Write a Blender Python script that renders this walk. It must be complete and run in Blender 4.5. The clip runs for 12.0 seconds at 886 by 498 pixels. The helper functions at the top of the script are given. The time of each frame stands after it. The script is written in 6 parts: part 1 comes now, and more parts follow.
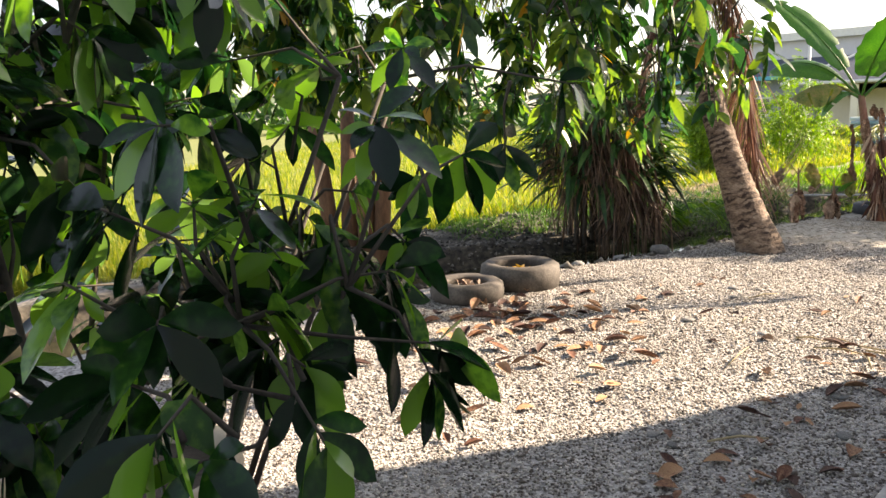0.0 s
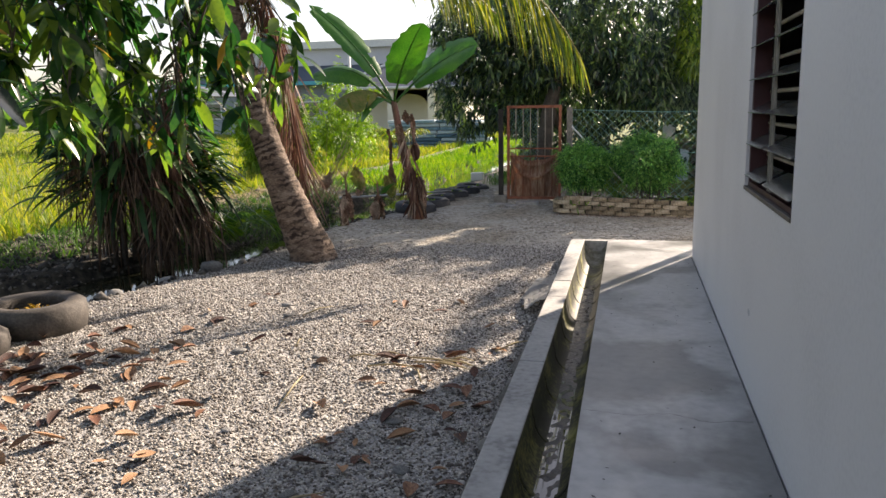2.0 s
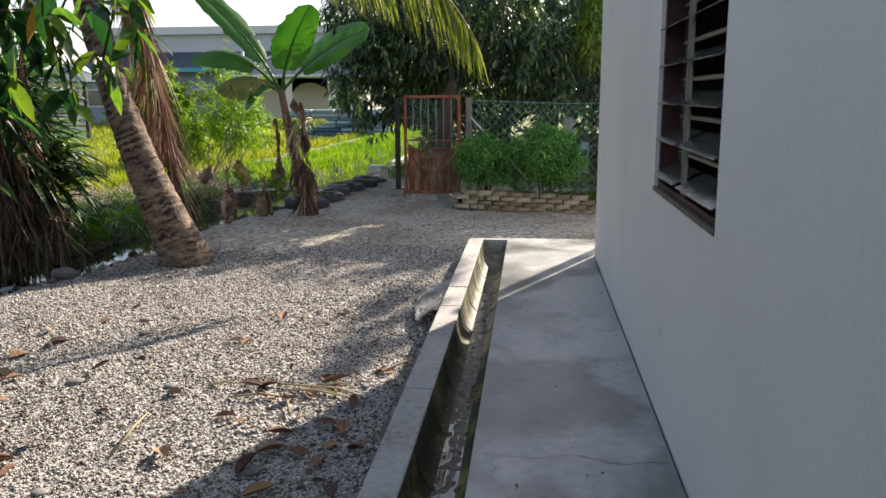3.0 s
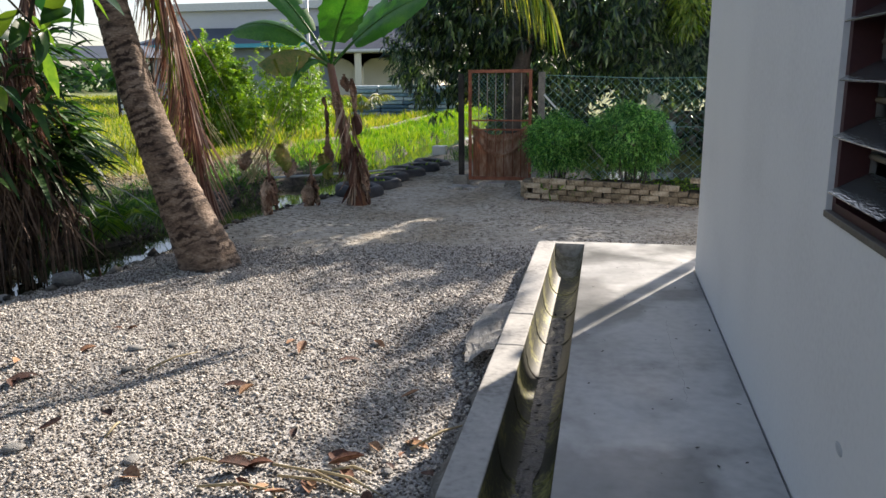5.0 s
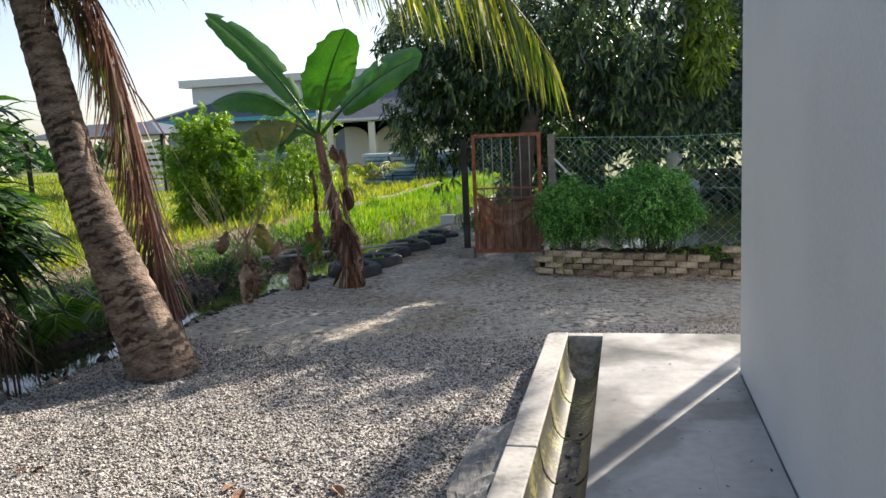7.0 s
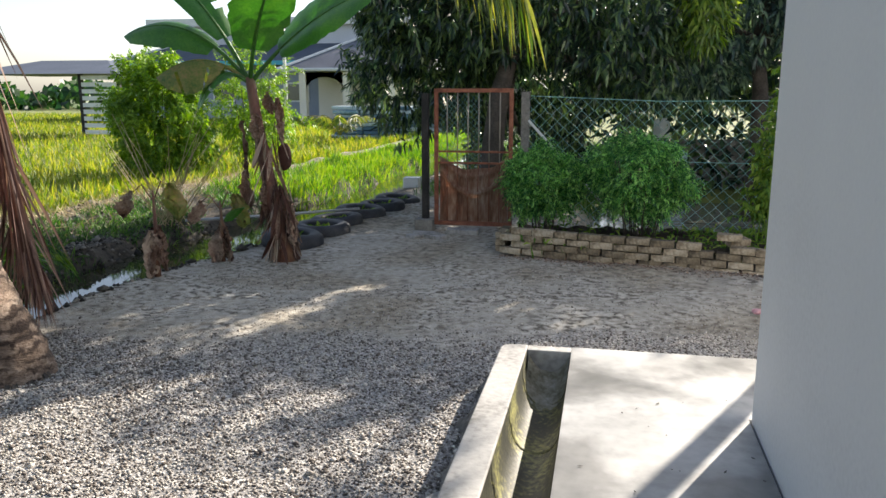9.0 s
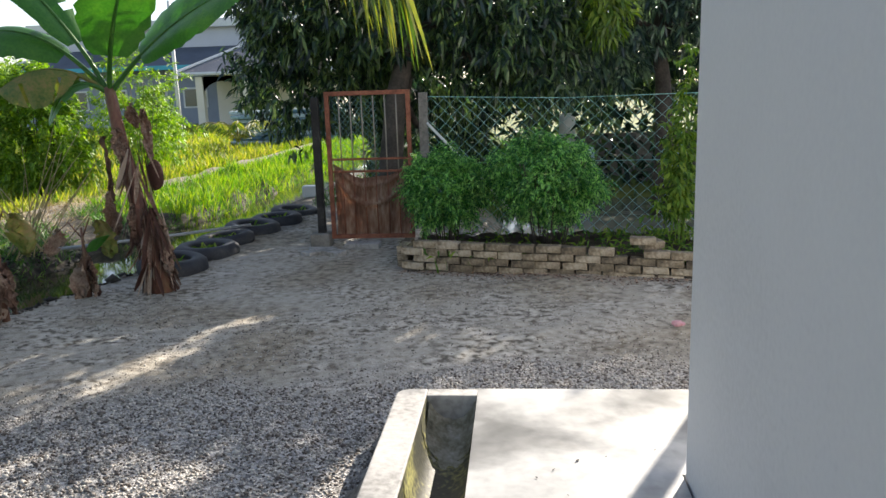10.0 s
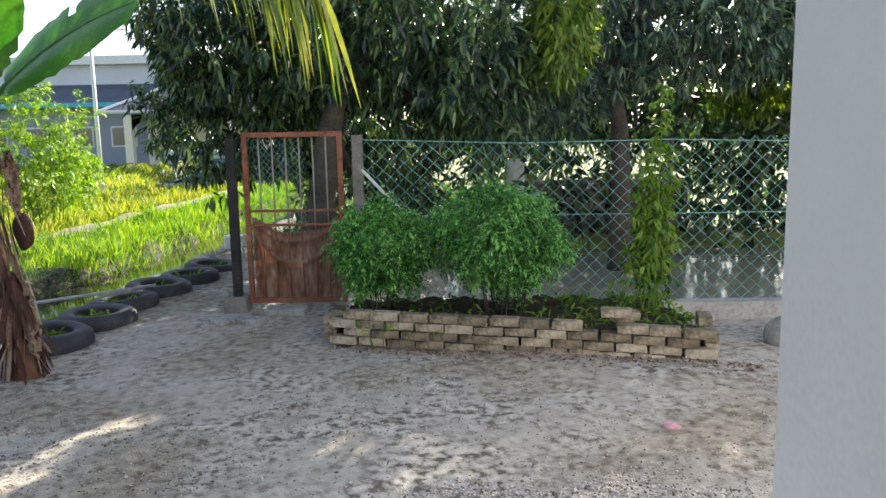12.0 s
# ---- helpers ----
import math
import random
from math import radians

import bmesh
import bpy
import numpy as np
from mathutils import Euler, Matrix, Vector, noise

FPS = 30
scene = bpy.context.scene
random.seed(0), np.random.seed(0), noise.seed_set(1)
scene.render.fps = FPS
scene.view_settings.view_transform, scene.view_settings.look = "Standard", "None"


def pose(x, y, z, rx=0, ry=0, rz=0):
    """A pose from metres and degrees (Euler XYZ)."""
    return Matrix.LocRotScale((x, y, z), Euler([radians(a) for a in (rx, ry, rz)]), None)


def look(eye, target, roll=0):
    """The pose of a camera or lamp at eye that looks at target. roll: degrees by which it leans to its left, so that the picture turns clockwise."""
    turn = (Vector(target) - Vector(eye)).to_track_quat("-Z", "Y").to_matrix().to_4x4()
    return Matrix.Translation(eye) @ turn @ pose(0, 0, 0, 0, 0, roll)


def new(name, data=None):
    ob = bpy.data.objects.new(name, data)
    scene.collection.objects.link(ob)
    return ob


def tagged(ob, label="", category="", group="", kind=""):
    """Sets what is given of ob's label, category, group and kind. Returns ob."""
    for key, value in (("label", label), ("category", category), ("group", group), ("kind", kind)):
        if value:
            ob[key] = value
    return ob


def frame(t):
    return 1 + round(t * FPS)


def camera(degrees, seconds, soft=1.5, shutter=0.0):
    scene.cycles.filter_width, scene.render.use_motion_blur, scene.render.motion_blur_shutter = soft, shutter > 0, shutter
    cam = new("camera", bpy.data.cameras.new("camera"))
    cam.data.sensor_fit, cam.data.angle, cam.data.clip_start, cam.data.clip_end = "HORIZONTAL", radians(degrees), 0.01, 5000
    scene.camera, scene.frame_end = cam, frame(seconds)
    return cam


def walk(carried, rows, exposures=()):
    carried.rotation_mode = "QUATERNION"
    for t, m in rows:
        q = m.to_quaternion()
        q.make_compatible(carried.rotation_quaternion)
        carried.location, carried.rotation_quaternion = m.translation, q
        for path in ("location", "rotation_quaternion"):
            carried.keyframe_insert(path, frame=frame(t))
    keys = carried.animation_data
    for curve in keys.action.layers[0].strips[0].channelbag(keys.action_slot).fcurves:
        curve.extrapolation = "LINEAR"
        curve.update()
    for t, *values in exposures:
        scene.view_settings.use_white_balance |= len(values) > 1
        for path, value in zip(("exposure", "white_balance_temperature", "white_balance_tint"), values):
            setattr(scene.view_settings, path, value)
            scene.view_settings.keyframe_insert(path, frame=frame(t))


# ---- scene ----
cam = camera(59.1, 12.0)
PATH = [
    (0, (0.039, -0.426, 1.543), (-1.345, 0.978, 1.206), -1.7),
    (0.5, (-0.102, -0.215, 1.538), (-1.21, 1.418, 1.211), -2.3),
    (1, (-0.155, -0.081, 1.547), (-1.005, 1.693, 1.187), -2.0),
    (1.5, (-0.159, 0.106, 1.539), (-0.793, 1.969, 1.186), -1.8),
    (2, (-0.156, 0.384, 1.568), (-0.612, 2.298, 1.209), -1.0),
    (2.5, (-0.13, 0.709, 1.541), (-0.383, 2.658, 1.17), -0.5),
    (2.7, (-0.13, 0.859, 1.55), (-0.348, 2.81, 1.167), -0.3),
    (4.3, (-0.163, 2.021, 1.533), (-0.441, 3.963, 1.143), 0.3),
    (4.5, (-0.182, 2.137, 1.529), (-0.501, 4.069, 1.12), -0.0),
    (5, (-0.211, 2.479, 1.545), (-0.609, 4.388, 1.101), -0.6),
    (5.5, (-0.197, 2.74, 1.509), (-0.641, 4.634, 1.048), -1.2),
    (6, (-0.218, 3.074, 1.497), (-0.645, 4.984, 1.087), -1.1),
    (6.5, (-0.176, 3.3, 1.559), (-0.609, 5.232, 1.275), -2.9),
    (8.3, (-0.185, 4.593, 1.564), (-0.719, 6.492, 1.238), -1.0),
    (8.5, (-0.235, 4.692, 1.565), (-0.755, 6.593, 1.222), -0.8),
    (9, (-0.208, 5.032, 1.516), (-0.608, 6.952, 1.122), -0.0),
    (9.5, (-0.202, 5.343, 1.558), (-0.453, 7.286, 1.156), -0.9),
    (10, (-0.149, 5.74, 1.553), (-0.339, 7.69, 1.151), -1.9),
    (10.5, (-0.14, 6.06, 1.555), (-0.309, 8.014, 1.159), -1.4),
    (11, (-0.195, 6.399, 1.567), (-0.369, 8.352, 1.171), -1.2),
    (11.5, (-0.22, 6.689, 1.537), (-0.376, 8.652, 1.189), -1.0),
    (12, (-0.22, 6.958, 1.557), (-0.258, 8.935, 1.254), -1.1),
]
EXPOSURES = [(0, 2.05, 7350, 17), (1, 1.62, 7000, 18), (1.6, 1.42, 6850, 18), (2.7, 1.27, 6450, 15), (6.5, 1.2, 6200, 14), (9.5, 1.4, 6150, 12), (10.5, 1.5, 6100, 12), (12, 1.9, 6200, 12)]
walk(cam, [(t, look(eye, target, roll)) for t, eye, target, roll in PATH], EXPOSURES)

# ---- light ----
SUN_DIR = Vector((0.442, 0.897, 0.0)).normalized()
SUN_EL = radians(28)
world = bpy.data.worlds.new("sky")
scene.world = world
world.use_nodes = True
wn = world.node_tree.nodes
sky = wn.new("ShaderNodeTexSky")
sky.sky_type = "NISHITA"
sky.sun_disc = False
sky.sun_elevation = SUN_EL
sky.sun_rotation = math.atan2(SUN_DIR.x, SUN_DIR.y)
sky.dust_density = 1.2
sky.air_density = 1.0
wn["Background"].inputs["Strength"].default_value = 0.085
haze = wn.new("ShaderNodeHueSaturation")
haze.inputs["Saturation"].default_value = 0.72
world.node_tree.links.new(sky.outputs[0], haze.inputs["Color"])
world.node_tree.links.new(haze.outputs[0], wn["Background"].inputs["Color"])
sun = new("sun", bpy.data.lights.new("sun", "SUN"))
sun.data.energy = 5.0
sun.data.angle = radians(0.55)
sun.data.color = (1.0, 0.88, 0.71)
sun.matrix_world = look(Vector((0, 0, 0)) + SUN_DIR * 30 + Vector((0, 0, 30 * math.tan(SUN_EL))), (0, 0, 0))


# ---- materials ----
def mat(name, cols, scale=8.0, rough=0.8, bump=0.3, fine=60.0, metal=0.0, spec=0.5, translucent=0.0, island=0.0, obj_rand=0.0, stretch=(1, 1, 1), dist=0.02, through_light=1.5):
    """A worn surface: large and fine noise over two or three colours, with relief."""
    m = bpy.data.materials.new(name)
    m.use_nodes = True
    nt, n, l = m.node_tree, m.node_tree.nodes, m.node_tree.links
    bsdf = n["Principled BSDF"]
    tc = n.new("ShaderNodeTexCoord")
    mp = n.new("ShaderNodeMapping")
    mp.inputs["Scale"].default_value = stretch
    l.new(tc.outputs["Object"], mp.inputs["Vector"])
    big, small = n.new("ShaderNodeTexNoise"), n.new("ShaderNodeTexNoise")
    big.inputs["Scale"].default_value, big.inputs["Detail"].default_value = scale, 6
    small.inputs["Scale"].default_value, small.inputs["Detail"].default_value = fine, 4
    for t in (big, small):
        l.new(mp.outputs[0], t.inputs["Vector"])
    mix = n.new("ShaderNodeMath")
    mix.operation = "MULTIPLY_ADD"
    mix.inputs[1].default_value = 0.4
    l.new(small.outputs[0], mix.inputs[0])
    sc = n.new("ShaderNodeMath")
    sc.operation = "MULTIPLY"
    sc.inputs[1].default_value = 0.6
    l.new(big.outputs[0], sc.inputs[0])
    l.new(sc.outputs[0], mix.inputs[2])
    src = mix.outputs[0]
    if island or obj_rand:
        rnd = n.new("ShaderNodeNewGeometry").outputs["Random Per Island"] if island else n.new("ShaderNodeObjectInfo").outputs["Random"]
        ad = n.new("ShaderNodeMath")
        ad.operation = "MULTIPLY_ADD"
        sb = n.new("ShaderNodeMath")
        sb.operation = "SUBTRACT"
        sb.inputs[1].default_value = 0.5
        l.new(rnd, sb.inputs[0])
        l.new(sb.outputs[0], ad.inputs[0])
        ad.inputs[1].default_value = island or obj_rand
        l.new(src, ad.inputs[2])
        src = ad.outputs[0]
    ramp = n.new("ShaderNodeValToRGB")
    e = ramp.color_ramp.elements
    e[0].position, e[1].position = 0.3, 0.7
    e[0].color, e[1].color = (*cols[0], 1), (*cols[-1], 1)
    for i, c in enumerate(cols[1:-1]):
        x = e.new(0.3 + 0.4 * (i + 1) / (len(cols) - 1))
        x.color = (*c, 1)
    l.new(src, ramp.inputs[0])
    l.new(ramp.outputs[0], bsdf.inputs["Base Color"])
    bsdf.inputs["Roughness"].default_value = rough
    bsdf.inputs["Metallic"].default_value = metal
    bsdf.inputs["Specular IOR Level"].default_value = spec
    if bump:
        bp = n.new("ShaderNodeBump")
        bp.inputs["Strength"].default_value = bump
        bp.inputs["Distance"].default_value = dist
        l.new(mix.outputs[0], bp.inputs["Height"])
        l.new(bp.outputs[0], bsdf.inputs["Normal"])
    if translucent:
        tr = n.new("ShaderNodeBsdfTranslucent")
        hs = n.new("ShaderNodeHueSaturation")
        hs.inputs["Saturation"].default_value = 1.15
        hs.inputs["Value"].default_value = through_light
        l.new(ramp.outputs[0], hs.inputs["Color"])
        l.new(hs.outputs[0], tr.inputs["Color"])
        ms = n.new("ShaderNodeMixShader")
        ms.inputs[0].default_value = translucent
        l.new(bsdf.outputs[0], ms.inputs[1])
        l.new(tr.outputs[0], ms.inputs[2])
        l.new(ms.outputs[0], n["Material Output"].inputs["Surface"])
    return m


def smooth_screed():
    """Steel-trowelled screed: dark damp stains and swirls in pale grey cement, glossier where worn."""
    m = mat("concrete", [(0.25, 0.25, 0.245), (0.39, 0.39, 0.38), (0.49, 0.486, 0.47)], 1.3, 0.42, 0.08, 16)
    n, l = m.node_tree.nodes, m.node_tree.links
    b = n["Principled BSDF"]
    tc, stain, swirl = n.new("ShaderNodeTexCoord"), n.new("ShaderNodeTexNoise"), n.new("ShaderNodeTexNoise")
    stain.inputs["Scale"].default_value, stain.inputs["Detail"].default_value, stain.inputs["Distortion"].default_value = 1.1, 9, 0.3
    swirl.inputs["Scale"].default_value, swirl.inputs["Detail"].default_value, swirl.inputs["Distortion"].default_value = 2.6, 10, 0.4
    rp = n.new("ShaderNodeValToRGB")
    e = rp.color_ramp.elements
    e[0].position, e[0].color = 0.44, (0.50, 0.50, 0.495, 1)
    e[1].position, e[1].color = 0.53, (1.0, 1.0, 1.0, 1)
    rs = n.new("ShaderNodeValToRGB")
    e = rs.color_ramp.elements
    e[0].position, e[0].color = 0.30, (0.88, 0.88, 0.87, 1)
    e[1].position, e[1].color = 0.62, (1.0, 1.0, 1.0, 1)
    for t, r in ((stain, rp), (swirl, rs)):
        l.new(tc.outputs["Object"], t.inputs["Vector"])
        l.new(t.outputs[0], r.inputs[0])
    src = b.inputs["Base Color"].links[0].from_socket
    for r in (rp, rs):
        mx = n.new("ShaderNodeMixRGB")
        mx.blend_type = "MULTIPLY"
        mx.inputs[0].default_value = 1.0
        l.new(src, mx.inputs[1])
        l.new(r.outputs[0], mx.inputs[2])
        src = mx.outputs[0]
    l.new(src, b.inputs["Base Color"])
    mr = n.new("ShaderNodeMapRange")
    mr.inputs["From Min"].default_value, mr.inputs["From Max"].default_value = 0.35, 0.65
    mr.inputs["To Min"].default_value, mr.inputs["To Max"].default_value = 0.30, 0.48
    l.new(swirl.outputs[0], mr.inputs["Value"])
    l.new(mr.outputs[0], b.inputs["Roughness"])
    return m


M = {}
M["plaster"] = mat("plaster", [(0.53, 0.53, 0.535), (0.60, 0.60, 0.605), (0.63, 0.63, 0.63)], 1.2, 0.75, 0.06, 45)
M["concrete"] = smooth_screed()
M["kerb"] = mat("kerb_concrete", [(0.14, 0.138, 0.125), (0.38, 0.37, 0.35), (0.50, 0.49, 0.46)], 2.4, 0.85, 0.35, 26)
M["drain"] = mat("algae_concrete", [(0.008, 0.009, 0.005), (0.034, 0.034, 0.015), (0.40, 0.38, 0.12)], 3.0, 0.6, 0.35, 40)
M["brick"] = mat("old_brick", [(0.08, 0.065, 0.045), (0.22, 0.18, 0.122), (0.42, 0.37, 0.285)], 9, 0.9, 1.0, 40, obj_rand=0.30)
M["rust"] = mat("rusted_steel", [(0.10, 0.035, 0.02), (0.25, 0.09, 0.05), (0.36, 0.16, 0.09)], 9, 0.8, 0.3, 80)
M["tarp"] = mat("brown_tarpaulin", [(0.13, 0.058, 0.034), (0.34, 0.19, 0.12), (0.62, 0.50, 0.39)], 5, 0.6, 0.2, 25, stretch=(1.6, 1, 0.35))
M["darkpost"] = mat("weathered_dark_timber", [(0.008, 0.008, 0.008), (0.02, 0.019, 0.018), (0.05, 0.047, 0.043)], 6, 0.85, 0.4, 50)
M["greypost"] = mat("grey_concrete_post", [(0.10, 0.10, 0.09), (0.20, 0.19, 0.17), (0.28, 0.27, 0.24)], 6, 0.85, 0.4, 50)
M["wire"] = mat("green_coated_wire", [(0.10, 0.27, 0.25), (0.20, 0.42, 0.40), (0.38, 0.56, 0.54)], 6, 0.45, 0, 50)
M["white"] = mat("white_paint", [(0.6, 0.6, 0.58), (0.74, 0.74, 0.72)], 6, 0.5, 0.05, 50)
M["tyre"] = mat("old_rubber", [(0.035, 0.03, 0.026), (0.075, 0.065, 0.055), (0.15, 0.13, 0.11)], 7, 0.8, 0.3, 60)
M["tyre_black"] = mat("black_rubber", [(0.012, 0.014, 0.018), (0.03, 0.033, 0.04), (0.06, 0.06, 0.06)], 7, 0.7, 0.3, 60)


def ring_bark():
    """Palm bark: leaf scars as rings across the leaning stem, dark patches over pale brown."""
    m = mat("palm_bark", [(0.04, 0.024, 0.016), (0.18, 0.125, 0.088), (0.38, 0.30, 0.23)], 6.0, 0.9, 0.8, 34, stretch=(1, 1, 2.6), dist=0.04)
    n, l = m.node_tree.nodes, m.node_tree.links
    b = n["Principled BSDF"]
    tc, mp, wv = n.new("ShaderNodeTexCoord"), n.new("ShaderNodeMapping"), n.new("ShaderNodeTexWave")
    mp.inputs["Rotation"].default_value = (0, radians(22), 0)
    wv.bands_direction = "Z"
    for key, v in (("Scale", 4.2), ("Distortion", 9.0), ("Detail", 4.0), ("Detail Scale", 1.6), ("Detail Roughness", 0.65)):
        wv.inputs[key].default_value = v
    l.new(tc.outputs["Object"], mp.inputs["Vector"])
    l.new(mp.outputs[0], wv.inputs["Vector"])
    patch = n.new("ShaderNodeTexNoise")
    patch.inputs["Scale"].default_value, patch.inputs["Detail"].default_value = 4.5, 8
    l.new(mp.outputs[0], patch.inputs["Vector"])
    ad = n.new("ShaderNodeMath")
    ad.operation = "MULTIPLY_ADD"
    ad.inputs[1].default_value = 0.25
    l.new(wv.outputs["Fac"], ad.inputs[0])
    l.new(patch.outputs[0], ad.inputs[2])
    rp = n.new("ShaderNodeValToRGB")
    e = rp.color_ramp.elements
    e[0].position, e[0].color = 0.45, (0.16, 0.12, 0.10, 1)
    e[1].position, e[1].color = 0.62, (1.0, 1.0, 1.0, 1)
    l.new(ad.outputs[0], rp.inputs[0])
    mx = n.new("ShaderNodeMixRGB")
    mx.blend_type = "MULTIPLY"
    mx.inputs[0].default_value = 1.0
    l.new(b.inputs["Base Color"].links[0].from_socket, mx.inputs[1])
    l.new(rp.outputs[0], mx.inputs[2])
    l.new(mx.outputs[0], b.inputs["Base Color"])
    return m


def roof_tiles():
    """Grey roof tiles in courses, seen from afar."""
    m = mat("grey_roof_tile_courses", [(0.07, 0.08, 0.10), (0.13, 0.14, 0.17)], 0.8, 0.6, 0.0, 12)
    n, l = m.node_tree.nodes, m.node_tree.links
    tc, br, bp = n.new("ShaderNodeTexCoord"), n.new("ShaderNodeTexBrick"), n.new("ShaderNodeBump")
    br.inputs["Scale"].default_value = 1.6
    br.inputs["Mortar Size"].default_value = 0.06
    bp.inputs["Strength"].default_value, bp.inputs["Distance"].default_value = 1.0, 0.08
    l.new(tc.outputs["Object"], br.inputs["Vector"])
    l.new(br.outputs["Fac"], bp.inputs["Height"])
    l.new(bp.outputs[0], n["Principled BSDF"].inputs["Normal"])
    return m


M["trunk"] = ring_bark()
M["bark"] = mat("brown_bark", [(0.05, 0.025, 0.015), (0.13, 0.068, 0.038), (0.22, 0.125, 0.07)], 5, 0.9, 0.6, 35, stretch=(1, 1, 0.4))
M["darkbark"] = mat("dark_bark", [(0.03, 0.025, 0.02), (0.07, 0.06, 0.05), (0.12, 0.10, 0.08)], 5, 0.9, 0.6, 35)
M["frond"] = mat("palm_leaflet", [(0.045, 0.085, 0.015), (0.11, 0.165, 0.025), (0.30, 0.30, 0.05)], 2, 0.45, 0, 20, translucent=0.35, island=0.5)
M["deadfrond"] = mat("dry_palm_leaflet", [(0.08, 0.036, 0.028), (0.17, 0.092, 0.070), (0.30, 0.20, 0.15)], 2, 0.75, 0, 20, translucent=0.2, island=0.6)
M["dryskirt"] = mat("dry_hanging_strip", [(0.03, 0.018, 0.012), (0.10, 0.062, 0.042), (0.24, 0.165, 0.115)], 2, 0.8, 0, 20, translucent=0.12, island=0.8)
M["rachis"] = mat("palm_rib", [(0.16, 0.13, 0.04), (0.25, 0.22, 0.07)], 4, 0.5, 0, 20)
# dark stops stand for shaded leaves, the bright last stop for sunlit ones
M["shrubleaf"] = mat("glossy_leaf_lit_and_shaded", [(0.004, 0.014, 0.006), (0.008, 0.028, 0.009), (0.020, 0.068, 0.014), (0.12, 0.24, 0.04)], 3, 0.16, 0.12, 30, translucent=0.28, island=0.75, spec=0.42, through_light=2.8)
M["branchleaf"] = mat("olive_leaf", [(0.012, 0.04, 0.012), (0.03, 0.08, 0.018), (0.11, 0.17, 0.03)], 3, 0.25, 0.05, 30, translucent=0.4, island=0.6, through_light=2.2)
M["yellowleaf"] = mat("yellow_leaf", [(0.45, 0.22, 0.02), (0.60, 0.38, 0.05)], 3, 0.5, 0.05, 30, translucent=0.3)
M["mango"] = mat("mango_leaf", [(0.008, 0.024, 0.015), (0.030, 0.070, 0.036), (0.13, 0.20, 0.06)], 1.2, 0.33, 0, 20, spec=0.7, translucent=0.3, island=0.6)
# paler and bluer than mango_leaf, standing for sky glints on the leaves
M["glintleaf"] = mat("blue_green_leaf_with_glints", [(0.018, 0.042, 0.032), (0.055, 0.105, 0.075), (0.17, 0.25, 0.13)], 1.2, 0.33, 0, 20, spec=0.8, translucent=0.32, island=0.6)
M["banana"] = mat("banana_leaf", [(0.03, 0.115, 0.015), (0.055, 0.17, 0.025), (0.10, 0.24, 0.035)], 3, 0.38, 0.3, 40, translucent=0.24)
M["banana_old"] = mat("yellowing_banana_leaf", [(0.05, 0.14, 0.025), (0.20, 0.21, 0.05), (0.34, 0.22, 0.10)], 5, 0.6, 0.2, 40, translucent=0.25)
M["bananastem"] = mat("banana_stem", [(0.07, 0.03, 0.022), (0.20, 0.085, 0.055), (0.24, 0.17, 0.09)], 4, 0.6, 0.3, 40, stretch=(1, 1, 0.3))
M["husk"] = mat("dry_husk", [(0.07, 0.030, 0.020), (0.20, 0.115, 0.078), (0.44, 0.34, 0.26)], 5, 0.85, 0.4, 50, translucent=0.12, island=0.9)
M["bush"] = mat("feathery_leaf", [(0.03, 0.12, 0.035), (0.10, 0.28, 0.07), (0.28, 0.54, 0.14)], 2, 0.40, 0, 20, translucent=0.42, island=0.7)
M["brightbush"] = mat("sunlit_bush_leaf", [(0.09, 0.18, 0.02), (0.17, 0.30, 0.03), (0.28, 0.40, 0.05)], 2, 0.5, 0, 20, translucent=0.4, island=0.5)
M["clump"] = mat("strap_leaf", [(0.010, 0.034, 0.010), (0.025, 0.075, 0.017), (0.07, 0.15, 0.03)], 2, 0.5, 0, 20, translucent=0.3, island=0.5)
M["rice"] = mat("rice_blade", [(0.085, 0.15, 0.018), (0.18, 0.235, 0.028), (0.34, 0.325, 0.06)], 0.5, 0.6, 0, 10, translucent=0.45, island=0.45)
M["verge"] = mat("verge_grass_blade", [(0.06, 0.15, 0.015), (0.14, 0.27, 0.028), (0.28, 0.36, 0.05)], 0.5, 0.55, 0, 10, translucent=0.45, island=0.5)
M["weed"] = mat("weed_blade", [(0.05, 0.12, 0.015), (0.11, 0.21, 0.025), (0.20, 0.29, 0.04)], 0.8, 0.6, 0, 10, translucent=0.4, island=0.5)
M["straw"] = mat("straw", [(0.25, 0.19, 0.10), (0.38, 0.31, 0.18), (0.48, 0.42, 0.27)], 1, 0.8, 0, 10, translucent=0.2, island=0.5)
M["stone"] = mat("limestone_chip", [(0.12, 0.10, 0.085), (0.33, 0.30, 0.262), (0.58, 0.545, 0.49)], 0.9, 0.85, 0, 40, island=0.9)
# weed green darkened in the colour itself to stand for shade
M["shadeweed"] = mat("weed_darkened_for_shade", [(0.02, 0.07, 0.012), (0.055, 0.14, 0.025), (0.13, 0.24, 0.04)], 0.9, 0.55, 0, 10, translucent=0.3, island=0.5)
M["drum"] = mat("pale_blue_plastic", [(0.30, 0.45, 0.62), (0.50, 0.62, 0.72)], 6, 0.4, 0.05, 40)
# pale yellow-green puts sunlight into the leaf colour
M["sunlitleaf"] = mat("sunlit_yellow_green_leaf", [(0.06, 0.12, 0.02), (0.14, 0.23, 0.03), (0.26, 0.34, 0.06)], 1.2, 0.35, 0, 20, translucent=0.45, island=0.55)
M["rock"] = mat("grey_rock", [(0.10, 0.10, 0.10), (0.20, 0.20, 0.19), (0.32, 0.31, 0.30)], 6, 0.85, 0.5, 40, obj_rand=0.3)
